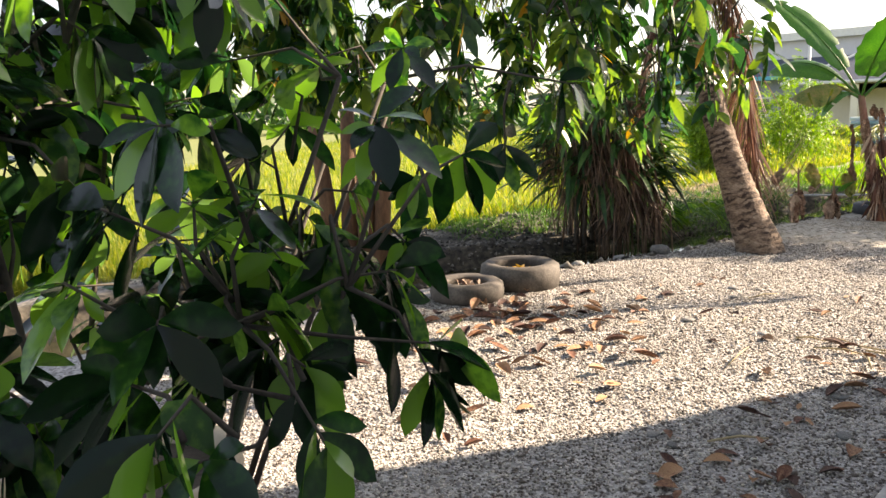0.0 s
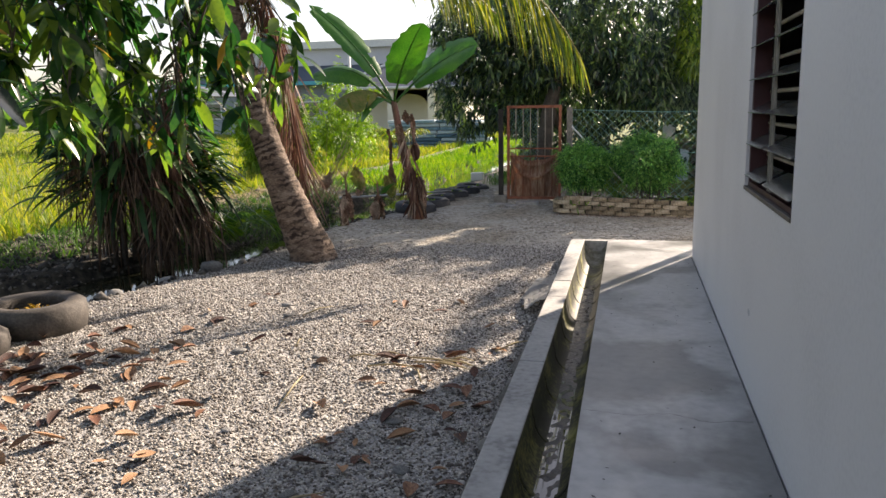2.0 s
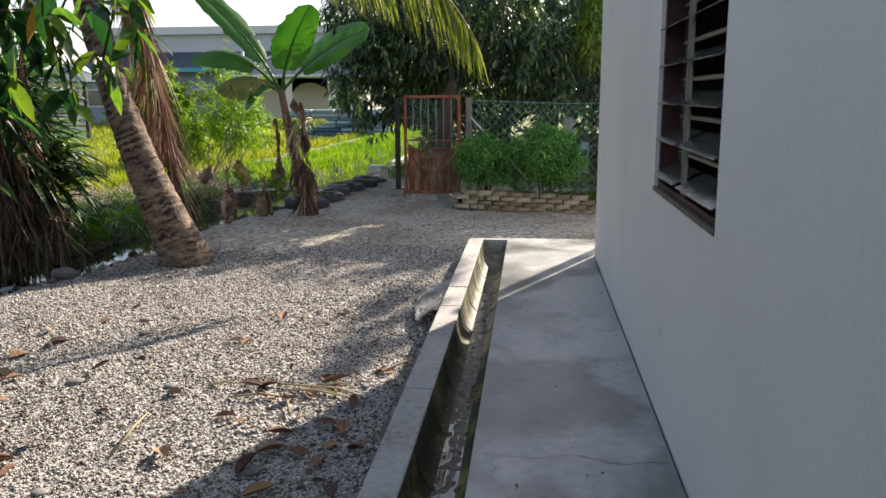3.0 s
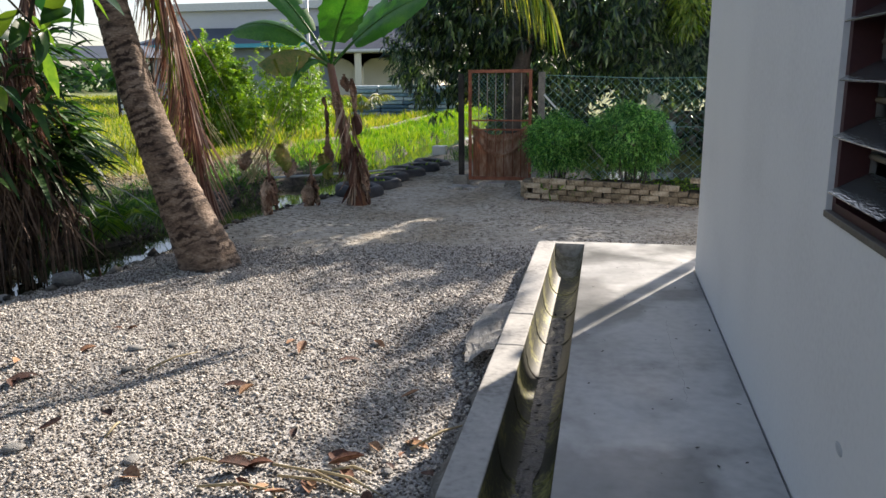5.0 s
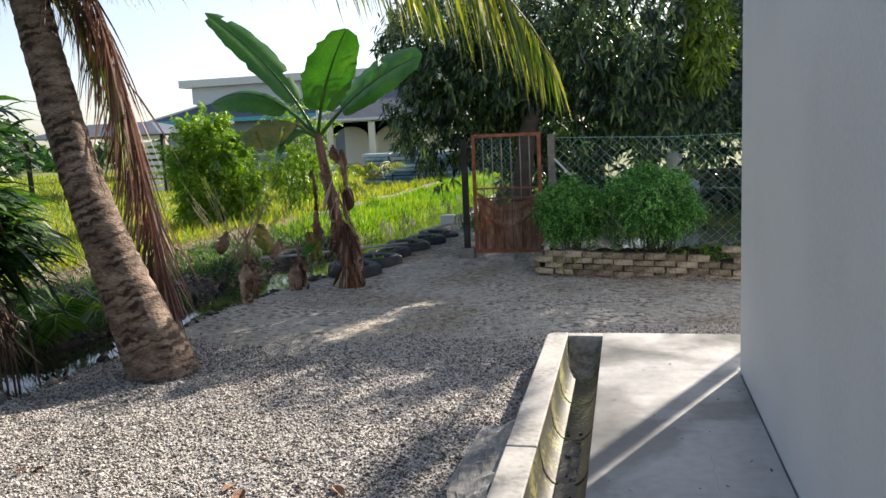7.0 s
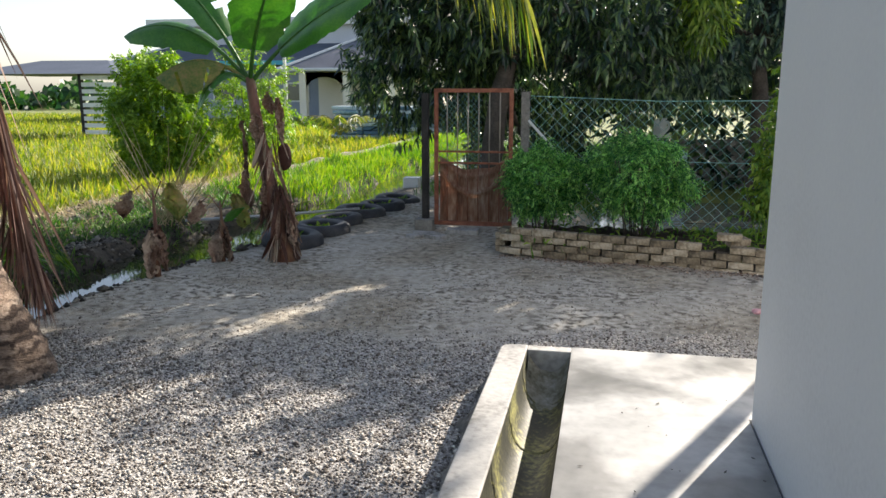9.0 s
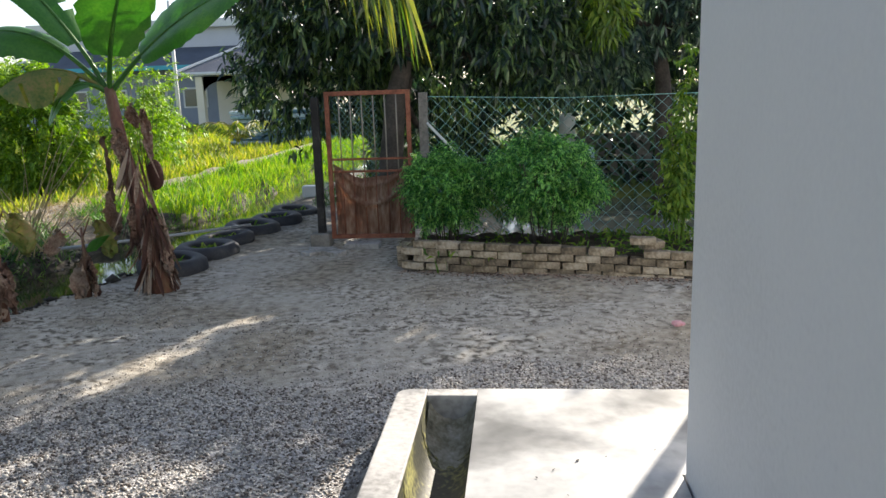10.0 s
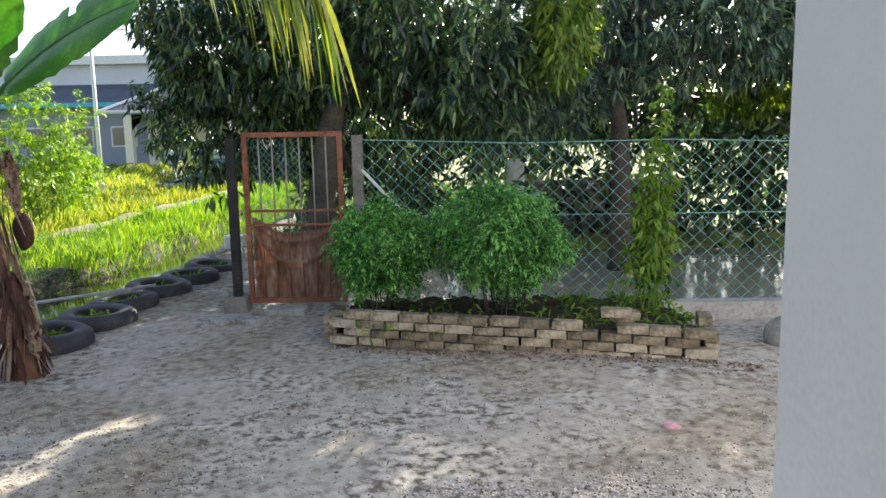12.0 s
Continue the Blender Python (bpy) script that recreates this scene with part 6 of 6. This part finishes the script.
# ---- tyres, stones and litter ----
def tyre(x, y, R, h, material, label, seed, z=-0.22, tilt=0.0, plant="straw", group=""):
    rng = np.random.default_rng(seed)
    t = thing("tyre_planter", (x, y, z), label, "tyre", group)
    prof = [(R - 0.16, 0.02), (R - 0.06, 0.0), (R - 0.01, 0.035), (R, h * 0.5), (R - 0.01, h - 0.035), (R - 0.06, h), (R - 0.15, h - 0.012), (R - 0.17, h - 0.03), (R - 0.12, h * 0.5)]
    bm = bmesh.new()
    seg = 40
    rows = [[bm.verts.new((x + r * math.cos(2 * math.pi * k / seg), y + r * math.sin(2 * math.pi * k / seg), z + q + tilt * r * math.cos(2 * math.pi * k / seg))) for r, q in prof] for k in range(seg)]
    m = len(prof)
    for k in range(seg):
        for q in range(m):
            bm.faces.new((rows[k][q], rows[(k + 1) % seg][q], rows[(k + 1) % seg][(q + 1) % m], rows[k][(q + 1) % m]))
    part("tyre_body", bm, material, t, smooth=True)
    bm = bmesh.new()
    bmesh.ops.create_circle(bm, cap_ends=True, segments=24, radius=R - 0.10, matrix=Matrix.Translation((x, y, z + h * 0.62)))
    part("soil", bm, "soil", t, "dark soil filling")
    n = 40
    P = np.stack([x + rng.normal(size=n) * R * 0.22, y + rng.normal(size=n) * R * 0.22, np.full(n, z + h * 0.6)], 1)
    part("plant", leaf_mesh("plant", P, rand_dirs(rng, n, 1.0), rand_dirs(rng, n), rng.uniform(0.08, 0.2, n), 0.03, 4, 0.3, 0.4), plant, t, "small dry seedling leaves")


tyre(-4.92, 5.72, 0.41, 0.27, "tyre", "grey-brown old tyre planter with yellowing seedlings", 1, plant="yellowleaf")
tyre(-4.98, 4.98, 0.36, 0.20, "tyre", "small worn tyre planter with dry stalks", 2, plant="husk")
for k, (x, y) in enumerate(((-3.74, 13.42), (-3.66, 14.16), (-3.72, 14.86), (-3.58, 15.5), (-3.48, 16.2), (-3.42, 16.95))):
    tyre(x, y, 0.36, 0.21, "tyre_black", "black tyre half sunk beside the ditch", 10 + k, z=-0.275 - 0.015 * (k % 3), tilt=0.04 * ((k * 7) % 5 - 2), plant="weed", group="tyres along the ditch")
single("pvc_pipe", tube([(-5.2, 13.6, -0.02), (-4.3, 14.3, -0.03), (-3.5, 15.2, -0.05)], 0.018, 8), "pipe", "thin grey plastic pipe across the ditch", "pipe", smooth=True)


def stone_mesh(seed, r=1.0):
    rng = random.Random(seed)
    bm = bmesh.new()
    bmesh.ops.create_icosphere(bm, subdivisions=2, radius=r)
    for v in bm.verts:
        v.co *= 1 + 0.35 * noise.noise(v.co * 1.3 + Vector((seed * 3.1, 0, 0)))
        v.co.z *= 0.7
    me = bpy.data.meshes.new("stone")
    bm.to_mesh(me)
    bm.free()
    me.materials.append(M["rock"])
    me.polygons.foreach_set("use_smooth", [True] * len(me.polygons))
    return me


STONES = [stone_mesh(s) for s in range(4)]
rng = random.Random(6)
for k in range(34):
    y = rng.uniform(5.8, 9.9)
    x = float(np.interp(y, YS, X_NEAR)) + rng.uniform(-0.35, 0.08)
    s = rng.uniform(0.05, 0.12)
    ob = tagged(new("stone", rng.choice(STONES)), "rounded grey stone at the ditch edge", "stone", "stones along the ditch")
    ob.matrix_basis = pose(x, y, float(ground_z(np.array(x), np.array(y))) + 0.4 * s, rng.uniform(0, 30), rng.uniform(0, 30), rng.uniform(0, 360)) @ Matrix.Scale(s, 4)


def dry_leaf_mesh(seed):
    rng = np.random.default_rng(seed)
    me = leaf_mesh("dry_leaf", [(0, 0, 0)], [(1, 0, 0.1)], [(0, 0, 1)], 1.0, rng.uniform(0.38, 0.55), 8, rng.uniform(0.3, 0.9), rng.uniform(-0.25, 0.25), peak=0.5)
    me.materials.append(M["litter"])
    return me


DRY = [dry_leaf_mesh(s) for s in range(6)]
rng = random.Random(8)


def drop_leaf(x, y, size):
    ob = tagged(new("dry_leaf", rng.choice(DRY)), "curled brown dry leaf lying on the gravel", "leaf", "dry leaves on the ground")
    ob.matrix_basis = pose(x, y, float(ground_z(np.array(x), np.array(y))) + 0.014, rng.uniform(-14, 14), rng.uniform(-8, 8), rng.uniform(0, 360)) @ Matrix.Scale(size, 4)


for k in range(75):
    drop_leaf(rng.gauss(-3.9, 0.55), rng.gauss(4.5, 0.75), rng.uniform(0.10, 0.20))
for k in range(45):
    drop_leaf(rng.gauss(-4.3, 0.3), rng.gauss(4.6, 0.45), rng.uniform(0.12, 0.20))
for k in range(42):
    drop_leaf(rng.uniform(-3.6, -0.95), rng.uniform(2.2, 7.5), rng.uniform(0.07, 0.17))
for k in range(100):
    drop_leaf(rng.uniform(-1.7, -0.9), rng.uniform(1.6, 5.8), rng.uniform(0.06, 0.17))


# gravel: loose chips over the yard
def chips():
    rng = np.random.default_rng(55)
    n = 380000
    y = 1.2 + 11.6 * rng.random(n) ** 0.92
    x = rng.uniform(-5.3, 2.6, n)
    thin = 0.07 + 0.09 * wobble(x, y, 1.9, 21)
    ok = (rng.random(n) < gravel_mask(x, y) * 1.05 + thin * (x > np.interp(y, YS, X_NEAR) + 0.05)) & ((x < -0.80) | (y > 9.7))
    x, y = x[ok], y[ok]
    n = len(x)
    s = rng.uniform(0.004, 0.0118, n) * np.where(gravel_mask(x, y) < 0.4, 0.75, 1.0) * (1 + (rng.random(n) < 0.03) * 0.8)
    base = arr([(1, 0, 0), (0, 1, 0), (-1, 0, 0), (0, -1, 0), (0.1, 0.1, 0.7), (0, 0, -0.6)])
    faces = np.array([(0, 1, 4), (1, 2, 4), (2, 3, 4), (3, 0, 4), (1, 0, 5), (2, 1, 5), (3, 2, 5), (0, 3, 5)])
    V = base[None] * rng.uniform(0.55, 1.35, (n, 6, 1)) * s[:, None, None]
    a, b = rng.uniform(0, 6.28, n), rng.normal(size=n) * 0.45
    ca, sa, cb, sb = np.cos(a)[:, None], np.sin(a)[:, None], np.cos(b)[:, None], np.sin(b)[:, None]
    X, Y, Z = V[..., 0], V[..., 1], V[..., 2]
    X, Z = X * cb - Z * sb, X * sb + Z * cb
    X, Y = X * ca - Y * sa, X * sa + Y * ca
    z = ground_z(x, y) + s * 0.25
    W = np.stack([X + x[:, None], Y + y[:, None], Z + z[:, None]], -1).reshape(-1, 3)
    return fastmesh("gravel", W, (np.arange(n)[:, None, None] * 6 + faces[None]).reshape(-1, 3))


def rubble():
    """Broken lumps over the ditch banks."""
    rng = np.random.default_rng(57)
    n = 9000
    y = rng.uniform(3, 15, n)
    t = rng.random(n)
    x = np.where(t < 0.35, np.interp(y, YS, X_NEAR) + rng.uniform(-0.4, 0.12, n), np.interp(y, YS, X_FAR) - 2.3 * rng.random(n) ** 1.3)
    s = rng.uniform(0.012, 0.035, n) * (1 + (rng.random(n) < 0.06) * 1.5)
    base = arr([(1, 0, 0), (0, 1, 0), (-1, 0, 0), (0, -1, 0), (0.1, 0.1, 0.7), (0, 0, -0.6)])
    faces = np.array([(0, 1, 4), (1, 2, 4), (2, 3, 4), (3, 0, 4), (1, 0, 5), (2, 1, 5), (3, 2, 5), (0, 3, 5)])
    V = base[None] * rng.uniform(0.5, 1.4, (n, 6, 1)) * s[:, None, None]
    P = np.stack([x, y, ground_z(x, y) + 0.2 * s], 1)
    return fastmesh("rubble", (V + P[:, None]).reshape(-1, 3), (np.arange(n)[:, None, None] * 6 + faces[None]).reshape(-1, 3))


single("rubble", rubble(), "rubble", "dark broken clods over the ditch banks", "rubble", kind="stuff")


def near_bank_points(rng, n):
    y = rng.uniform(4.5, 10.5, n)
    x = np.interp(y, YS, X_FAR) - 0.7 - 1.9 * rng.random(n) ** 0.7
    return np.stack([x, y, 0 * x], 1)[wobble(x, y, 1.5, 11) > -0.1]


blades("bank_grass", 7000, near_bank_points, "shadeweed", "patchy green grass on the near ditch bank, darkened for shade", 0.08, 0.34, 0.012, 405, 0.4)
single("gravel", chips(), "stone", "loose pale limestone gravel over the yard", "gravel", kind="stuff")

# ---- the far house ----
HX, HY = -22.0, 52.0
house = thing("house", (HX, HY, -0.3), "cream bungalow with blue-grey hipped roof", "house")
part("wall", box(HX - 8.6, HX + 6, HY, HY + 9, -0.4, 3.3), "shadewall", house, "house wall coloured blue-grey for shade")
part("wall", box(HX + 4.4, HX + 11.4, HY - 0.8, HY + 6, -0.4, 2.74), "cream", house)


def hip(x0, x1, y0, y1, z0, z1, inset):
    bm = bmesh.new()
    b = [bm.verts.new(p) for p in ((x0, y0, z0), (x1, y0, z0), (x1, y1, z0), (x0, y1, z0))]
    ym = (y0 + y1) / 2
    t = [bm.verts.new(p) for p in ((x0 + inset, ym, z1), (x1 - inset, ym, z1))]
    bm.faces.new((b[0], b[1], t[1], t[0]))
    bm.faces.new((b[2], b[3], t[0], t[1]))
    bm.faces.new((b[1], b[2], t[1]))
    bm.faces.new((b[3], b[0], t[0]))
    bm.faces.new(b[::-1])
    return bm


part("roof", hip(HX - 9.6, HX + 9, HY - 1, HY + 10, 3.35, 5.3, 4.5), "roof", house)
part("roof", hip(HX + 3.4, HX + 12.4, HY - 4.6, HY + 5, 2.75, 4.9, 3.9), "rooftile", house)
part("parapet", box(HX - 8.0, HX + 11.5, HY + 2.5, HY + 3.0, 4.6, 5.75), "fascia", house, "pale grey parapet band")
part("cornice", box(HX - 8.7, HX + 12.2, HY + 2.0, HY + 3.2, 5.75, 6.25), "white", house, "white cornice slab")
for a, b in (((HX + 3.4, HY - 4.6, 2.77), (HX + 7.3, HY + 0.2, 4.92)), ((HX + 12.4, HY - 4.6, 2.77), (HX + 8.5, HY + 0.2, 4.92)), ((HX + 3.4, HY - 4.62, 2.75), (HX + 12.4, HY - 4.62, 2.75)), ((HX - 9.6, HY - 1, 3.37), (HX - 5.1, HY + 4.5, 5.3))):
    part("roof_trim", tube([a, b], 0.10, 6), "white", house, "white roof edge trim")
part("gutter", box(HX - 9.7, HX + 3.4, HY - 1.15, HY - 1.0, 3.15, 3.4), "cyan", house, "turquoise gutter board")
for k in range(5):
    x = HX - 8 + 2.5 * k
    w = part("window", box(x, x + 1.5, HY - 0.06, HY - 0.003, 0.9, 2.1), "white", house, "white framed window")
    part("pane", box(x + 0.1, x + 1.4, HY - 0.075, HY - 0.062, 1.0, 2.0), "louvre", w)
for x in (HX + 4.8, HX + 7.4, HX + 10.0):
    part("porch_column", box(x - 0.2, x + 0.2, HY - 4.4, HY - 4.0, -0.4, 2.6), "cream", house)
for x in (HX + 5.0, HX + 7.6):
    bm = bmesh.new()
    vs = []
    for k in range(13):
        a = math.pi * k / 12
        vs.append((bm.verts.new((x + 1.1 - 1.1 * math.cos(a), HY - 4.3, 1.6 + 0.75 * math.sin(a))), bm.verts.new((x + 1.1 - 1.1 * math.cos(a), HY - 4.3, 2.6))))
    for a, b in zip(vs[:-1], vs[1:]):
        bm.faces.new((a[0], b[0], b[1], a[1]))
    bmesh.ops.solidify(bm, geom=bm.faces, thickness=0.25)
    part("arch", bm, "cream", house)
shed = thing("shed", (-21.5, 34, -0.3), "open timber shed with slatted white wall", "shed")
part("roof", hip(-25.5, -18.4, 32, 37, 2.2, 2.8, 2.0), "roof", shed)
for k in range(9):
    part("slat", box(-20.2, -18.7, 32.4, 32.44, -0.1 + 0.26 * k, 0.06 + 0.26 * k), "white", shed)
for x in (-25.2, -20.3, -18.65):
    part("shed_post", box(x - 0.07, x + 0.07, 32.45, 32.6, -0.4, 2.25), "darkpost", shed)
pl = thing("utility_pole", (-11.2, 31, -0.3), "slim pale grey utility pole in the field", "pole")
part("shaft", limb([(-11.2, 31, -0.4), (-11.2, 31, 4.6)], 0.07, 0.05, 10), "white", pl, smooth=True)
st = thing("sack_stack", (-8.3, 33.5, -0.3), "stack of flat blue-grey woven sacks in uneven layers", "sacks")
rng = random.Random(3)
for b in range(9):
    x = -10.3 + rng.uniform(-0.15, 0.15)
    for a in range(4):
        w = rng.uniform(0.95, 1.25)
        bm = box(x, x + w - 0.03, 33.2 + rng.uniform(-0.08, 0.08), 34.0, -0.35 + 0.152 * b, -0.215 + 0.152 * b, 0.035)
        part("sack", bm, "bluebag", st)
        x += w
wb = thing("white_crate", (-3.7, 19.0, -0.2), "small white box lying at the weed edge", "crate")
part("crate_body", box(-3.85, -3.55, 18.9, 19.1, -0.22, -0.02, 0.02), "white", wb)
# young palm before the house
spm = thing("young_palm", (-8.91, 30.0, -0.3), "young palm with arching yellow-green fronds in the field", "palm tree")
for k in range(10):
    a = 0.63 * k
    p, me = frond((-8.91, 30.0, 0.1), (math.cos(a), math.sin(a), 1.5), 1.5, 1.7, 0.4, 900 + k, hang=0.5, gap=0.06, width=0.04)
    fr = part("frond", tube(p, list(np.linspace(0.02, 0.006, len(p))), 5), "rachis", spm)
    tagged(part("leaf_fringe", me, "frond", fr), kind="stuff")
# far treeline
rng = np.random.default_rng(500)
n = 15000
ang = rng.uniform(-1.15, 0.9, n)
R = rng.uniform(95, 125, n)
hh = 3.5 + 2.2 * np.sin(ang * 23) + 1.5 * np.sin(ang * 51 + 1)
P = np.stack([R * np.sin(ang), R * np.cos(ang), rng.random(n) * hh], 1)
single("treeline", leaf_mesh("treeline", P, rand_dirs(rng, n, 0.3), rand_dirs(rng, n), rng.uniform(0.9, 1.8, n), 0.8, 3, 0, 0.2), "clump", "far green treeline beyond the fields", "treeline", kind="stuff")


# leaf bits and crumbs over the trodden dirt
def crumbs():
    rng = np.random.default_rng(66)
    n = 16000
    x, y = rng.uniform(-4.2, 3.0, n), rng.uniform(9.3, 14.6, n)
    ok = (wobble(x, y, 1.6, 8) + 0.3 * rng.normal(size=n) > 0.2) & (x > np.interp(y, YS, X_NEAR) + 0.05) & ~((y > 13.2 - 0.235 * (x + 1.25)) & (x > -1.4) & (x < 1.85)) & ((x < -0.85) | (y > 9.66)) & ((x < 0.5) | (y > 9.66))
    x, y = x[ok], y[ok]
    n = len(x)
    P = np.stack([x, y, ground_z(x, y) + 0.004], 1)
    D = rng.normal(size=(n, 3)) * np.array((1, 1, 0.12))
    return leaf_mesh("crumbs", P, D, np.array((0, 0, 1.0)) + rng.normal(size=(n, 3)) * 0.25, rng.uniform(0.006, 0.034, n), rng.uniform(0.004, 0.012, n), 3, 0, -0.15)


def clods():
    """Small trodden lumps of soil, gathered in scuffed patches."""
    rng = np.random.default_rng(68)
    n = 15000
    x, y = rng.uniform(-4.0, 2.6, n), rng.uniform(9.7, 13.6, n)
    ok = (wobble(x, y, 1.15, 31) + 0.35 * wobble(x, y, 4.5, 32) + 0.25 * rng.normal(size=n) > 0.38) & (x > np.interp(y, YS, X_NEAR) + 0.1) & (y < 13.1 - 0.235 * (x + 1.25)) & (x < 2.2)
    x, y = x[ok], y[ok]
    n = len(x)
    s = rng.uniform(0.003, 0.011, n)
    base = arr([(1, 0, 0), (0, 1, 0), (-1, 0, 0), (0, -1, 0), (0.1, 0.1, 0.6), (0, 0, -0.6)])
    faces = np.array([(0, 1, 4), (1, 2, 4), (2, 3, 4), (3, 0, 4), (1, 0, 5), (2, 1, 5), (3, 2, 5), (0, 3, 5)])
    V = base[None] * rng.uniform(0.5, 1.5, (n, 6, 1)) * s[:, None, None]
    P = np.stack([x, y, ground_z(x, y) + 0.1 * s], 1)
    return fastmesh("clods", (V + P[:, None]).reshape(-1, 3), (np.arange(n)[:, None, None] * 6 + faces[None]).reshape(-1, 3))


single("soil_clods", clods(), "clod", "small grey-brown clods over the trodden dirt", "debris", kind="stuff")
single("leaf_crumbs", crumbs(), "chaff", "dry leaf bits and crumbs on the dirt", "debris", kind="stuff")
# pale pot under the shrub
pt = thing("plant_pot", (-2.85, 0.70, -0.2), "wide pale clay pot half filled with soil", "pot")
bm = bmesh.new()
prof = [(0.33, -0.24), (0.40, 0.0), (0.43, 0.17), (0.46, 0.19), (0.46, 0.25), (0.41, 0.25), (0.39, 0.15), (0.0, 0.14)]
rows = [[bm.verts.new((-2.85 + r * math.cos(2 * math.pi * k / 36), 0.70 + r * math.sin(2 * math.pi * k / 36), z)) for r, z in prof[:-1]] for k in range(36)]
for k in range(36):
    for q in range(len(prof) - 2):
        bm.faces.new((rows[k][q], rows[(k + 1) % 36][q], rows[(k + 1) % 36][q + 1], rows[k][q + 1]))
part("pot_wall", bm, "pot", pt, smooth=True)
bm = bmesh.new()
bmesh.ops.create_circle(bm, cap_ends=True, segments=30, radius=0.40, matrix=Matrix.Translation((-2.85, 0.70, 0.17)))
part("soil", bm, "soil", pt, "dark potting soil")

# reddish leaf crumbs swept against the planter
rng = np.random.default_rng(67)
n = 1100
x = rng.uniform(-1.3, 1.95, n)
P = np.stack([x, 13.23 - 0.235 * (x + 1.25) - np.abs(rng.normal(size=n)) * 0.13, 0 * x], 1)
P[:, 2] = ground_z(P[:, 0], P[:, 1]) + 0.005
single("leaf_crumbs", leaf_mesh("crumbs", P, rng.normal(size=(n, 3)) * np.array((1, 1, 0.15)), np.array((0, 0, 1.0)) + rng.normal(size=(n, 3)) * 0.3, rng.uniform(0.015, 0.05, n), rng.uniform(0.01, 0.02, n), 3, 0, -0.15), "husk", "reddish dry leaf bits along the planter foot", "debris", kind="stuff")

# twigs and flat stones lying on the gravel
rng = random.Random(12)
for k in range(14):
    x, y = (rng.gauss(-1.75, 0.2), rng.gauss(5.35, 0.12)) if k < 7 else (rng.uniform(-3.2, -1.0), rng.uniform(2.8, 7.2))
    a, ln = rng.uniform(-0.5, 0.5) + (0 if k < 7 else rng.uniform(0, 3)), rng.uniform(0.15, 0.5)
    z = float(ground_z(np.array(x), np.array(y))) + 0.022
    tg = tagged(single("twig", tube([(x, y, z), (x + 0.5 * ln * math.cos(a), y + 0.5 * ln * math.sin(a) + 0.02, z + 0.015), (x + ln * math.cos(a), y + ln * math.sin(a), z)], [0.006, 0.007, 0.003], 6), "straw", "dry pale twig lying on the gravel", "twig", smooth=True), group="twigs on the gravel")
for k in range(16):
    x, y, s = rng.uniform(-3.6, -1.1), rng.uniform(3.0, 8.0), rng.uniform(0.03, 0.06)
    ob = tagged(new("flat_stone", STONES[k % 4]), "flat pale stone among the gravel", "stone", "larger stones in the gravel")
    ob.matrix_basis = pose(x, y, float(ground_z(np.array(x), np.array(y))) + 0.012, 0, 0, rng.uniform(0, 360)) @ Matrix.Diagonal((s, s * 0.7, s * 0.4, 1))
bm = bmesh.new()
bmesh.ops.create_icosphere(bm, subdivisions=2, radius=0.034, matrix=Matrix.Translation((1.0, 11.28, -0.16)) @ Matrix.Diagonal((1.3, 0.9, 0.45, 1)))
for v in bm.verts:
    v.co += Vector(noise.noise_vector(v.co * 30)) * 0.018
single("wrapper", bm, "pink", "crumpled pink plastic wrapper on the dirt", "litter")
